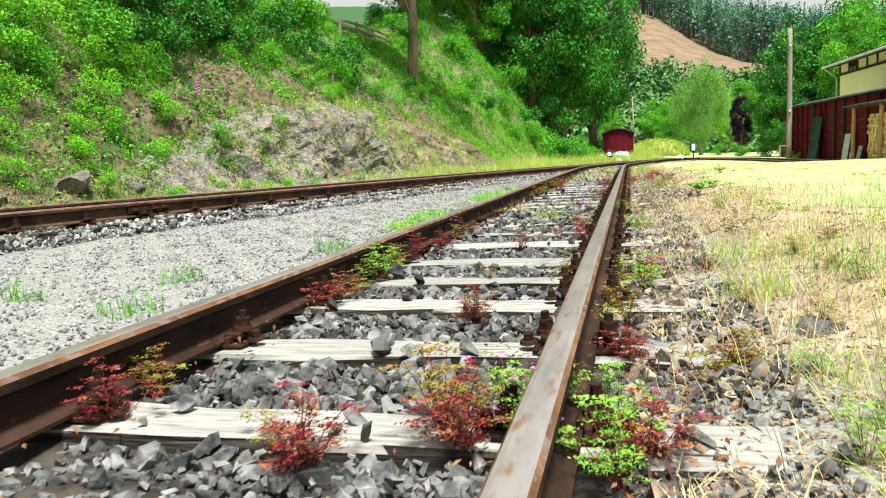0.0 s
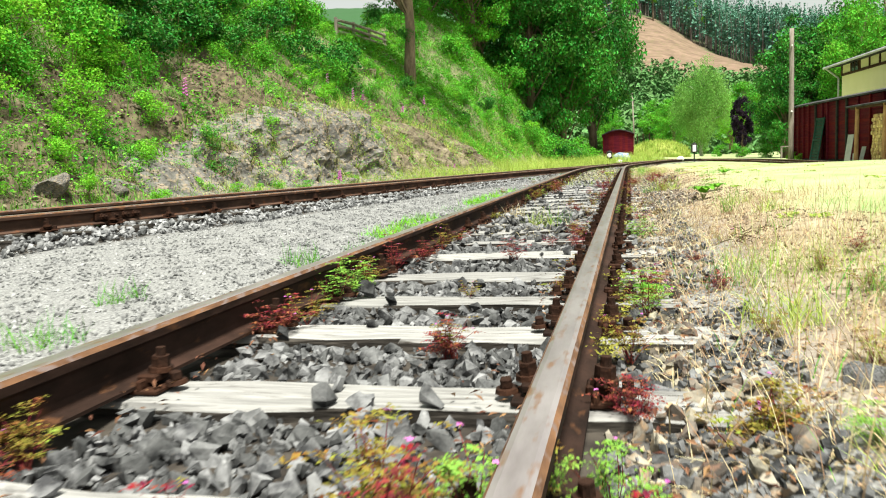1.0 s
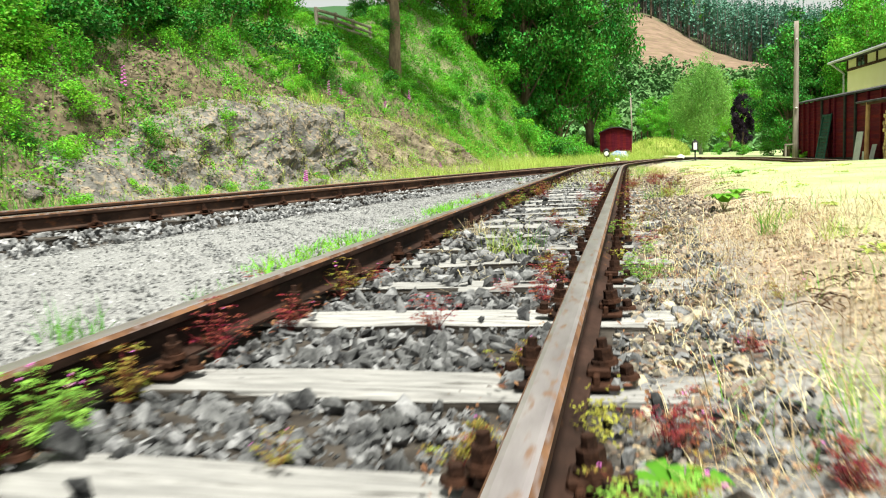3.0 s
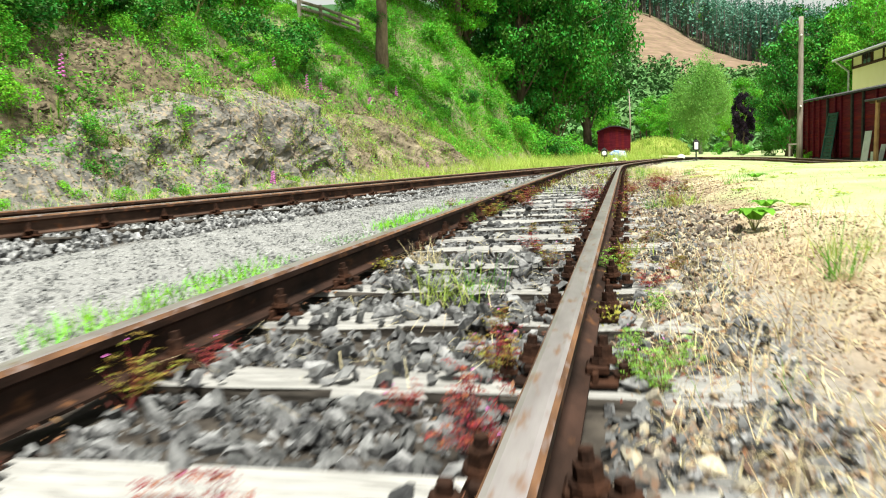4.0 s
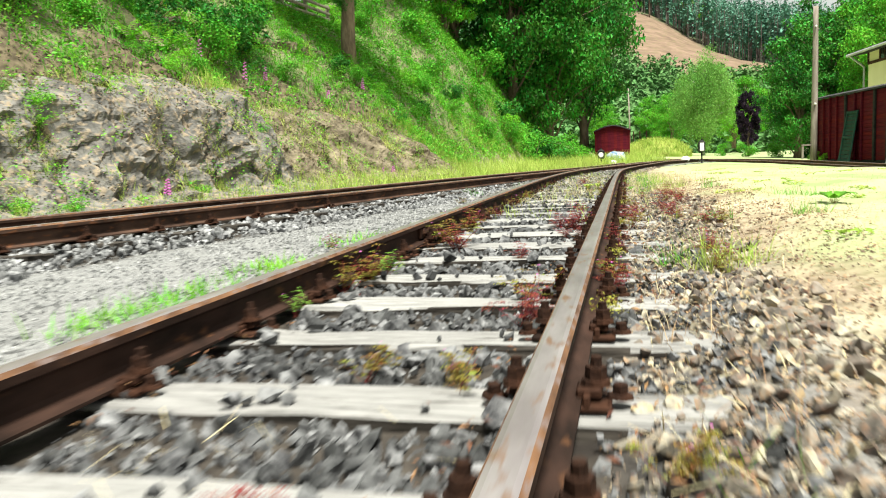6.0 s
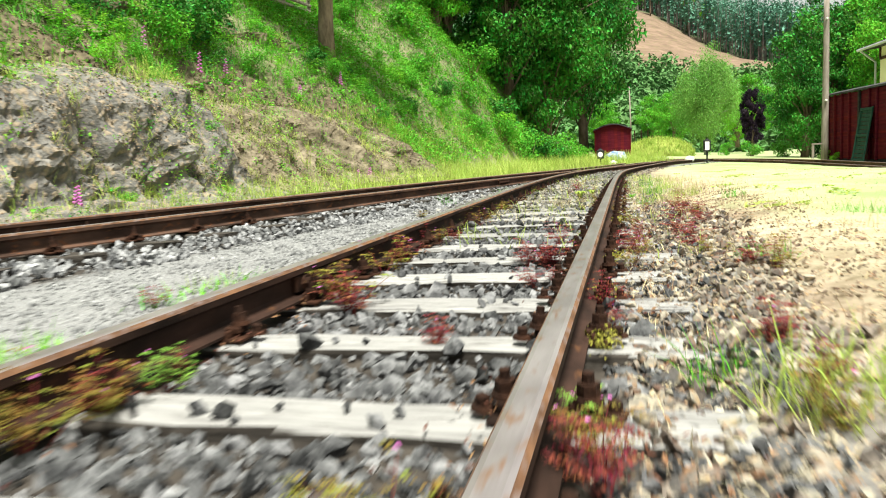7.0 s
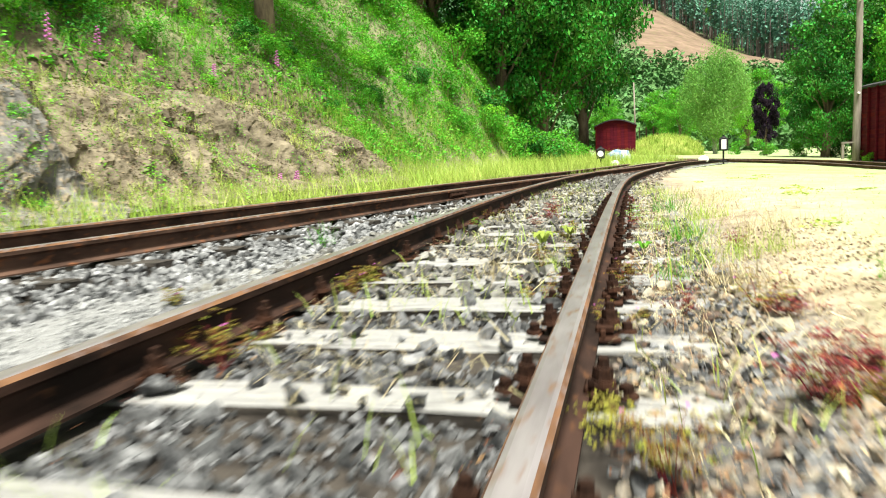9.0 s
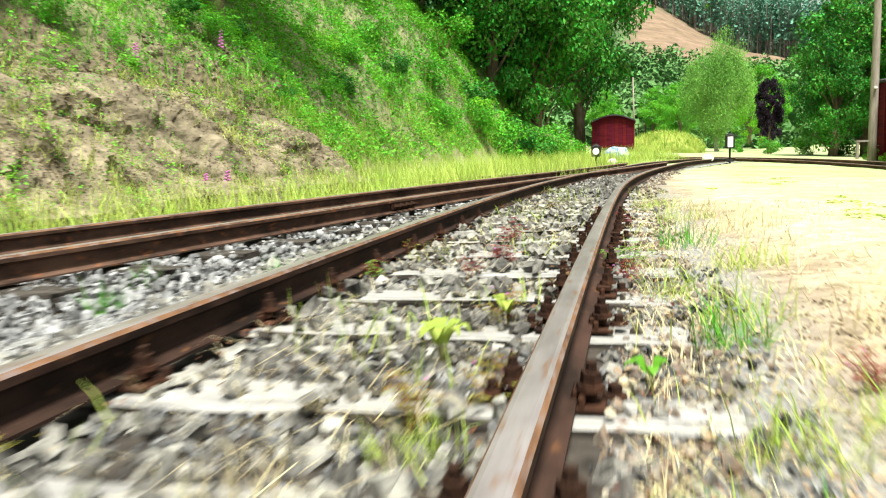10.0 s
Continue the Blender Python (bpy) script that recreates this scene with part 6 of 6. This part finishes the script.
rw = np.random.default_rng(5)
n = 3000
x = rw.uniform(-25, 135, n)
y = forest_edge(x) + 4 + 190 * rw.random(n) ** 1.5
z = hill_z(x, y)
H = rw.uniform(14, 21, n) + 3.5 * (1 - smooth01(x, 25, 85))
back = y > forest_edge(x) + 14
PS, RS = np.stack([x, y, z], -1), rw.uniform(1.7, 2.7, n)
far_trees("spruce_wood", PS[back], H[back], RS[back], M_SPRUCE, 46, "dark spruce wood along the hill's crest", rw, True, 0.08)
far_trees("spruce_wood", PS[~back], H[~back], RS[~back], M_SPRUCE, 84, "tall spruces with bare trunks at the wood's edge", rw, True, 0.30)
edge = (y < forest_edge(x) + 26)
bmP = np.stack([x, y, z], -1)[edge]
HE = H[edge]
Vt, Ft = [], []
for p, h in zip(bmP, HE):
    o = len(Vt)
    for w, hh in ((0.17, -0.5), (0.10, h * 0.75)):
        for q in range(5):
            Vt.append((p[0] + w * math.cos(q * 1.2566), p[1] + w * math.sin(q * 1.2566), p[2] + hh))
    Ft += [(o + q, o + (q + 1) % 5, o + 5 + (q + 1) % 5, o + 5 + q) for q in range(5)]
tagged(new("spruce_trunks", mesh_from("spruce_trunks", np.array(Vt), np.array(Ft), M_SPRUCEBARK)), "bare grey trunks at the spruce wood's edge", "woods", kind="stuff")
n = 1000
x = rw.uniform(-30, 85, n)
y = 112 + 125 * rw.random(n)
keep = y < np.interp(x, [-90, 0, 20, 45, 130], [260, 226, 226, 236, 240])
x, y = x[keep], y[keep]
far_trees("valley_wood", np.stack([x, y, hill_z(x, y) - 0.5], -1), rw.uniform(5, 8.5, len(x)), rw.uniform(2.2, 3.8, len(x)), M_FARLEAF, 96, "mixed green woods along the valley side", rw, False, 0.05)
for i in range(3):
    xx, yy = ((27.0, 352.0), (33.0, 336.0), (12.0, 360.0))[i]
    tree("lime", xx, yy, float(hill_z(xx, yy)), 17, 3.2, 0.3, 7.0, "lone tall tree on the felled hillside", group="lone trees on the hill")

# grassy knoll beyond the tracks
bm = bmesh.new()
bmesh.ops.create_icosphere(bm, subdivisions=4, radius=1)
for v in bm.verts:
    v.co *= 1 + 0.12 * noise.noise(v.co * 2)
    v.co = Vector((v.co.x * 2.6, v.co.y * 4, v.co.z * 1.35))
knoll = part("grassy_knoll", bm, M_GRASS_LIME, None, smooth=True)
knoll.matrix_basis = pose(3.0, 66, -0.45)
tagged(knoll, "bright yellow-green grassy knoll beyond the tracks", "mound")
n = 5000
q = rng.normal(size=(n, 3))
q /= np.linalg.norm(q, axis=1)[:, None]
q[:, 2] = np.abs(q[:, 2])
stuff("knoll_grass", blade_quads(q * np.array([2.6, 4, 1.35]) + np.array([3.0, 66, -0.5]), rng.uniform(0.2, 0.5, n), 0.03, rng.uniform(0.2, 0.9, n), rng), M_GRASS_LIME, "tall pale grass on the knoll", "grass")

# ---- poles, signals ----
M_POLE = mat("grey_weathered_pole", (0.17, 0.145, 0.12), (0.30, 0.265, 0.23), 3, 0.9, 0.5, 20, stretch=(3, 3, 0.4))
M_BLACK = mat("black_paint", (0.012, 0.012, 0.013), (0.03, 0.03, 0.03), 8, 0.6, 0.2, 40)
M_WHITE = mat("white_paint", (0.72, 0.72, 0.70), (0.82, 0.82, 0.80), 8, 0.6, 0.1, 40)
M_GREYMETAL = mat("grey_sheet_metal", (0.40, 0.41, 0.43), (0.55, 0.56, 0.58), 3, 0.45, 0.1, 20, metal=0.3)

pole = thing("utility_pole", 8.62, 40.2, -0.45, "tall grey weathered wooden pole beside the shed", "pole")
bm = bmesh.new()
tube(bm, [Vector((0.02 * i / 8, 0.02 * math.sin(i), -0.2 + 6.65 * i / 8)) for i in range(9)], [0.145 - 0.005 * i for i in range(9)], 12)
part("shaft", bm, M_POLE, pole, smooth=True)
for zz in (2.35, 5.6):
    bm = bmesh.new()
    cyl(bm, (0.0 * zz, -0.12, zz), (0.0 * zz, -0.24, zz), 0.045, 0.035, 8)
    part("insulator", bm, M_WHITE, pole, "white porcelain insulator")
bm = bmesh.new()
box(bm, -0.25, 0, 0.6, 0.5, 0.12, 0.06)
box(bm, -0.45, 0, 0.3, 0.08, 0.1, 0.6)
part("stay_post", bm, M_POLE, pole)

pole2 = thing("utility_pole", 1.3, 105, -0.3, "thin grey wooden pole beyond the red wagon", "pole")
bm = bmesh.new()
cyl(bm, (0, 0, 0), (-0.15, 0, 8.3), 0.11, 0.07, 10)
part("shaft", bm, M_POLE, pole2, smooth=True)


def ball_lever(x, y, z, r):
    ob = thing("switch_weight", x, y, z, "white-painted counterweight on a switch lever", "switch weight", "switch weights")
    bm = bmesh.new()
    bmesh.ops.create_uvsphere(bm, u_segments=16, v_segments=10, radius=r)
    for v in bm.verts:
        v.co.z *= 0.75
        if v.co.z < -0.5 * r:
            v.co.z = -0.5 * r
    bmesh.ops.translate(bm, verts=bm.verts, vec=(0, 0, r * 0.55))
    part("weight", bm, M_WHITE, ob, smooth=True)
    bm = bmesh.new()
    cyl(bm, (0, 0, r * 0.5), (r * 3.2, 0, 0.05), 0.022, 0.022, 8)
    part("lever", bm, M_BLACK, ob)


def lantern(x, y, z, h, label, round_face):
    ob = thing("switch_lantern", x, y, z, label, "signal lantern", "switch lanterns")
    bm = bmesh.new()
    cyl(bm, (0, 0, -0.05), (0, 0, h * 0.45), 0.03, 0.03, 8)
    box(bm, 0, 0, 0.02, 0.22, 0.22, 0.06, 0.01)
    part("post", bm, M_BLACK, ob)
    bm = bmesh.new()
    box(bm, 0, 0, h * 0.68, 0.26, 0.22, h * 0.46, 0.02)
    part("housing", bm, M_BLACK, ob)
    bm = bmesh.new()
    cyl(bm, (0, 0, h * 0.9), (0, 0, h * 0.98), 0.12, 0.05, 10)
    cyl(bm, (0, 0, h * 0.98), (0, 0, h * 1.04), 0.03, 0.03, 8)
    part("cap", bm, M_BLACK, ob)
    bm = bmesh.new()
    if round_face:
        cyl(bm, (0, -0.112, h * 0.68), (0, -0.122, h * 0.68), 0.095, 0.095, 20)
    else:
        box(bm, 0, -0.115, h * 0.68, 0.15, 0.012, h * 0.36)
    part("pane", bm, M_WHITE, ob, "white glass signal face")


lantern(3.62, 36.2, -0.28, 0.86, "black switch lantern with an upright white face", False)
ball_lever(2.98, 36.0, -0.26, 0.17)
lantern(-0.26, 34.4, -0.28, 0.68, "black switch lantern with a round white face", True)
ball_lever(0.17, 35.2, -0.26, 0.16)

# tarpaulin heap
M_TARP = mat("pale_blue_tarpaulin", (0.20, 0.27, 0.33), (0.52, 0.56, 0.58), 2.5, 0.5, 0.4, 5, c3=(0.08, 0.16, 0.34), amount3=0.42)
bm = bmesh.new()
bmesh.ops.create_icosphere(bm, subdivisions=4, radius=1)
for v in bm.verts:
    v.co *= 1 + 0.22 * noise.noise(v.co * 2.2 + Vector((3, 1, 0))) + 0.08 * noise.noise(v.co * 7)
    v.co = Vector((v.co.x * 0.5, v.co.y * 0.6, max(v.co.z, -0.2) * 0.40))
tarp = part("tarpaulin", bm, M_TARP, None, smooth=True)
tarp.matrix_basis = pose(0.2, 41.2, -0.15)
tagged(tarp, "heap under a crumpled blue and white tarpaulin", "tarpaulin")

# ---- wagons ----
M_RED = mat("weathered_dark_red_boards", (0.065, 0.005, 0.011), (0.12, 0.010, 0.018), 3, 0.75, 0.3, 30, c3=(0.08, 0.015, 0.018), amount3=0.3, stretch=(0.4, 1, 4), per_object=0.2)
M_ROOF = mat("dark_roofing_felt", (0.03, 0.03, 0.034), (0.075, 0.075, 0.08), 2, 0.8, 0.4, 30)
M_CREAM = mat("cream_render", (0.84, 0.76, 0.48), (0.88, 0.80, 0.54), 0.8, 0.9, 0.2, 40)
M_TIMBER = mat("dark_brown_timber", (0.05, 0.025, 0.02), (0.10, 0.05, 0.035), 3, 0.8, 0.3, 20)
M_LOG = mat("split_firewood", (0.50, 0.34, 0.16), (0.68, 0.50, 0.27), 8, 0.85, 0.3, 40, c3=(0.30, 0.19, 0.10), amount3=0.36, per_object=0.35)
M_GREENMESH = mat("dark_green_boards", (0.012, 0.04, 0.032), (0.025, 0.07, 0.055), 4, 0.6, 0.3, 30)

shed = thing("goods_wagon", 8.95, 41.0, -0.62, "dark red boarded goods wagon body used as a shed", "wagon", rz=-84.2)
LEN = 16.0
bm = bmesh.new()
box(bm, LEN / 2, 1.15, 1.38, LEN - 0.06, 2.2, 2.6)
part("body", bm, M_RED, shed)
for i in range(17):
    bm = bmesh.new()
    box(bm, LEN / 2, 0.03, 0.22 + 0.15 * i, LEN, 0.035, 0.143, 0.006)
    part("board", bm, M_RED, shed)
for i in range(17):
    bm = bmesh.new()
    box(bm, -0.015, 1.15, 0.22 + 0.15 * i, 0.035, 2.25, 0.143, 0.006)
    part("board", bm, M_RED, shed)
for k, u in enumerate((0.05, 0.75, 1.5, 2.25, 3.2, 4.1, 4.75, 5.9, 7.0, 8.2, 9.4, 10.6, 11.8, 13.0, 14.2, 15.9)):
    bm = bmesh.new()
    dark = k in (4, 7, 8)
    box(bm, u, -0.03, 1.42, 0.16 if dark else 0.10, 0.08, 2.62, 0.012)
    part("rib", bm, M_BLACK if dark else M_RED, shed, "black iron stanchion" if dark else "")
bm = bmesh.new()
box(bm, LEN / 2, 1.15, 0.06, LEN + 0.05, 2.3, 0.16, 0.01)
part("sill", bm, M_BLACK, shed)
bm = bmesh.new()
n = 14
prof = [(-0.14 + 2.58 * i / n, 2.70 + 0.20 * math.sin(math.pi * i / n)) for i in range(n + 1)]
vs = []
for u in (-0.18, LEN + 0.18):
    vs.append([[bm.verts.new((u, a, b + t)) for a, b in prof] for t in (0.0, 0.07)])
for i in range(n):
    bm.faces.new((vs[0][1][i], vs[1][1][i], vs[1][1][i + 1], vs[0][1][i + 1]))
    bm.faces.new((vs[0][0][i + 1], vs[1][0][i + 1], vs[1][0][i], vs[0][0][i]))
    for e in (0, 1):
        bm.faces.new((vs[e][0][i], vs[e][0][i + 1], vs[e][1][i + 1], vs[e][1][i]) if e else (vs[e][1][i], vs[e][1][i + 1], vs[e][0][i + 1], vs[e][0][i]))
for i in (0, n):
    bm.faces.new((vs[0][0][i], vs[1][0][i], vs[1][1][i], vs[0][1][i]))
bmesh.ops.recalc_face_normals(bm, faces=bm.faces)
part("roof", bm, M_ROOF, shed, "black felt barrel roof")
# blocks under the sill
for u in (0.6, 4.5, 8.4, 12.3, 15.4):
    bm = bmesh.new()
    box(bm, u, 1.15, -0.08, 0.4, 2.0, 0.26, 0.01)
    part("block", bm, M_BLACK, shed)

SHED = shed.matrix_basis.copy()


def by_shed(name, u, v, z, label, category, group="", turn=0.0):
    ob = thing(name, 0, 0, 0, label, category, group)
    ob.matrix_basis = SHED @ pose(u, v, z, 0, 0, turn)
    return ob


porch = by_shed("lean_to", 10.15, 0, 0, "open lean-to with a dark roof and rough posts against the wagon", "lean-to")
bm = bmesh.new()
box(bm, 2.6, -0.52, 2.28, 5.6, 1.25, 0.07, 0.01, rx=7)
part("roof", bm, M_ROOF, porch)
for u in (0.35, 2.8, 5.2):
    bm = bmesh.new()
    cyl(bm, (u, -0.95, -0.02), (u + 0.05, -0.93, 2.2), 0.085, 0.075, 8)
    part("post", bm, mat("raw_timber_post", (0.34, 0.19, 0.10), (0.46, 0.28, 0.15), 4, 0.85, 0.3, 30), porch, "brown debarked timber post")
bm = bmesh.new()
box(bm, 2.6, -0.95, 2.16, 5.5, 0.09, 0.12, 0.01)
part("beam", bm, M_TIMBER, porch)

stack = by_shed("firewood_stack", 11.7, -0.62, 0.0, "tall stack of split yellow firewood under the lean-to", "firewood")
logs = []
for k in range(5):
    bm = bmesh.new()
    r = random.Random(60 + k)
    m = r.choice((3, 4, 5))
    cyl(bm, (0, -0.25, 0), (0, 0.25, 0), 0.075, 0.072, m + 1)
    me = bpy.data.meshes.new("log")
    bm.to_mesh(me)
    bm.free()
    me.materials.append(M_LOG)
    logs.append(me)
for i in range(12):
    for j in range(15):
        ob = child("log", logs[random.randrange(5)], stack)
        along_wall = (j // 1) % 3 == 2
        ob.matrix_basis = pose(0.07 + 0.13 * i + random.uniform(-0.015, 0.015), random.uniform(-0.04, 0.04), 0.06 + 0.122 * j, 0, random.uniform(0, 90), random.uniform(-6, 6))

gate = by_shed("board_panel", 4.1, -0.34, 0, "dark green slatted panel leaning on the wagon", "panel")
bm = bmesh.new()
for u in (-0.5, 0.5):
    box(bm, u, 0, 1.02, 0.09, 0.05, 2.05, 0.006)
for zz in (0.08, 1.02, 1.98):
    box(bm, 0, 0, zz, 0.95, 0.05, 0.09, 0.006)
part("frame", bm, M_GREENMESH, gate)
for i in range(13):
    bm = bmesh.new()
    box(bm, 0, 0.03, 0.12 + 0.148 * i, 1.0, 0.022, 0.132, 0.004)
    part("slat", bm, M_GREENMESH, gate)
gate.matrix_basis = SHED @ pose(4.1, -0.42, 0.02, -9, 0, 0)

for u, w, h, lean in ((8.0, 0.6, 1.2, -8), (8.8, 0.45, 0.42, -3), (9.4, 0.4, 0.7, -12)):
    bm = bmesh.new()
    box(bm, 0, 0, h / 2, w, 0.012, h)
    for q in range(5):
        box(bm, -w / 2 + w * (q + 0.5) / 5, -0.008, h / 2, w * 0.07, 0.012, h)
    ob = part("metal_sheet", bm, M_GREYMETAL, None)
    ob.matrix_basis = SHED @ pose(u, -0.38, -0.02, lean, 0, random.uniform(-4, 4))
    tagged(ob, "grey metal sheet leaning against the wagon", "metal sheet", "sheets by the wagon")

# red wagon seen end-on
rw_ = thing("brake_van", -0.05, 48.2, -0.25, "small dark red wagon with a bowed roof among the bushes", "wagon")
W, HH = 0.95, 1.62
bm = bmesh.new()
box(bm, 0, 2.2, 0.95, 1.86, 4.3, 1.35)
part("body", bm, M_RED, rw_)
for i in range(11):
    bm = bmesh.new()
    box(bm, -0.855 + 0.171 * i, 0.03, 1.0, 0.165, 0.03, 1.5, 0.004)
    part("board", bm, M_RED, rw_)
for s in (-1, 1):
    bm = bmesh.new()
    box(bm, s * 0.93, 0.02, 0.95, 0.07, 0.07, 1.5, 0.008)
    part("corner_post", bm, M_RED, rw_)
bm = bmesh.new()
prof = [(-1.02 + 2.04 * i / 12, 1.62 + 0.30 * math.sin(math.pi * i / 12)) for i in range(13)]
A = [[bm.verts.new((a, yy, b + t)) for a, b in prof] for yy in (-0.12, 4.5) for t in (0, 0.06)]
for i in range(12):
    bm.faces.new((A[1][i], A[1][i + 1], A[3][i + 1], A[3][i]))
    bm.faces.new((A[0][i + 1], A[0][i], A[2][i], A[2][i + 1]))
    bm.faces.new((A[0][i], A[0][i + 1], A[1][i + 1], A[1][i]))
    bm.faces.new((A[2][i + 1], A[2][i], A[3][i], A[3][i + 1]))
part("roof", bm, M_ROOF, rw_)
bm = bmesh.new()
n2 = [bm.verts.new((a, 0.04, b)) for a, b in prof] + [bm.verts.new((1.0, 0.04, 1.5)), bm.verts.new((-1.0, 0.04, 1.5))]
bm.faces.new(n2)
part("gable", bm, M_RED, rw_)
for s in (-1, 1):
    for yy in (0.9, 3.4):
        bm = bmesh.new()
        cyl(bm, (s * 0.5, yy, 0.3), (s * 0.58, yy, 0.3), 0.3, 0.3, 20)
        part("wheel", bm, M_BLACK, rw_)
bm = bmesh.new()
box(bm, 0, 2.2, 0.32, 1.7, 4.4, 0.2, 0.01)
part("underframe", bm, M_BLACK, rw_)

# dark rusty cart beyond
cart = thing("rusty_cart", 2.1, 78, -0.35, "small dark rusty flat cart beyond the tracks", "cart")
bm = bmesh.new()
box(bm, 0, 0, 1.0, 1.5, 2.0, 0.22, 0.02)
part("deck", bm, M_RUST, cart)
for u in (-0.68, -0.1, 0.5):
    bm = bmesh.new()
    box(bm, u, 0, 1.65, 0.1, 0.1, 1.3, 0.01)
    part("stake", bm, M_RUST, cart)
for u in (-0.5, 0.5):
    bm = bmesh.new()
    cyl(bm, (u, -0.9, 0.45), (u, -0.78, 0.45), 0.45, 0.45, 18)
    part("wheel", bm, M_RUST, cart)

# ---- the house ----
house = thing("house", 12.75, 47.5, -0.7, "cream rendered station house with dark timber framing and a slate roof", "house", rz=-86.3)
HL, HD, HE_ = 15.0, 8.0, 5.55
bm = bmesh.new()
box(bm, HL / 2, HD / 2, HE_ / 2, HL, HD, HE_)
part("wall", bm, M_CREAM, house)
for zz, hh in ((4.78, 0.14), (5.46, 0.18)):
    bm = bmesh.new()
    box(bm, HL / 2, -0.02, zz, HL + 0.02, 0.06, hh, 0.006)
    part("rail_beam", bm, M_TIMBER, house)
    bm = bmesh.new()
    box(bm, -0.02, HD / 2, zz, 0.06, HD + 0.02, hh, 0.006)
    part("rail_beam", bm, M_TIMBER, house)
for u in (0.05, 1.55, 2.9, 4.3, 5.7, 7.1, 8.5, 10, 12):
    bm = bmesh.new()
    box(bm, u, -0.025, 5.12, 0.13, 0.06, 0.62, 0.006)
    part("stud", bm, M_TIMBER, house)
M_DARKGLASS = mat("dark_window_glass", (0.012, 0.014, 0.016), (0.03, 0.03, 0.035), 2, 0.12, 0, 20)
for u in (1.65, 8.7):
    w_ = new("window")
    w_.parent = house
    w_.matrix_basis = pose(u, 0, 0)
    bm = bmesh.new()
    box(bm, 0.58, -0.035, 5.12, 1.12, 0.05, 0.58)
    me = bpy.data.meshes.new("window")
    bm.to_mesh(me)
    bm.free()
    me.materials.append(M_DARKGLASS)
    bpy.data.objects.remove(w_)
    w_ = child("window", me, house, "dark window between the timbers")
    w_.matrix_basis = pose(u, 0, 0)
    for q in (0.02, 0.58, 1.14):
        bm = bmesh.new()
        box(bm, q, -0.06, 5.12, 0.06, 0.04, 0.6, 0.004)
        part("frame_bar", bm, M_TIMBER, w_)
bm = bmesh.new()
rise = 0.22
prof = [(-0.75, HE_ - 0.32), (HD / 2, HE_ + rise), (HD + 0.75, HE_ - 0.32)]
t = 0.16
ends = []
for u in (-0.6, HL + 0.6):
    ends.append([bm.verts.new((u, a, b)) for a, b in prof] + [bm.verts.new((u, a, b + t)) for a, b in prof])
A, B = ends
for i in (0, 1):
    bm.faces.new((A[i], A[i + 1], B[i + 1], B[i]))
    bm.faces.new((A[3 + i], B[3 + i], B[4 + i], A[4 + i]))
    bm.faces.new((A[i], A[3 + i], A[4 + i], A[i + 1]))
    bm.faces.new((B[i + 1], B[4 + i], B[3 + i], B[i]))
bm.faces.new((A[0], B[0], B[3], A[3]))
bm.faces.new((A[2], A[5], B[5], B[2]))
bmesh.ops.recalc_face_normals(bm, faces=bm.faces)
part("roof", bm, M_ROOF, house, "dark overhanging roof")
bm = bmesh.new()
tri = [bm.verts.new((-0.0, 0, HE_)), bm.verts.new((0.0, HD, HE_)), bm.verts.new((0.0, HD / 2, HE_ + rise - 0.05))]
bm.faces.new(tri)
part("gable", bm, M_CREAM, house)
bm = bmesh.new()
cyl(bm, (-0.6, -0.82, HE_ - 0.28), (HL + 0.6, -0.82, HE_ - 0.28), 0.07, 0.07, 8)
part("gutter", bm, M_GREYMETAL, house)
bm = bmesh.new()
cyl(bm, (-0.35, -0.8, HE_ - 0.3), (-0.3, -0.1, HE_ - 0.9), 0.05, 0.05, 8)
cyl(bm, (-0.3, -0.1, HE_ - 0.9), (-0.3, -0.1, 0.1), 0.05, 0.05, 8)
part("downpipe", bm, M_GREYMETAL, house)

# ---- fence on the bank ----
fence = thing("wooden_fence", 0, 0, 0, "weathered grey wooden rail fence on top of the bank", "fence")
fp = [(-9.5, 24.6), (-9.5, 26.4), (-9.5, 28.2), (-9.45, 30.0)]
for x, y in fp:
    bm = bmesh.new()
    box(bm, x, y, gz(x, y) + 0.35, 0.1, 0.1, 0.95, 0.01)
    part("post", bm, M_POLE, fence)
for (x0, y0), (x1, y1) in zip(fp[:-1], fp[1:]):
    for zz in (0.32, 0.52, 0.72):
        bm = bmesh.new()
        cyl(bm, (x0 + 0.06, y0, gz(x0, y0) + zz), (x1 + 0.06, y1, gz(x1, y1) + zz), 0.055, 0.055, 6)
        part("rail", bm, M_POLE, fence)
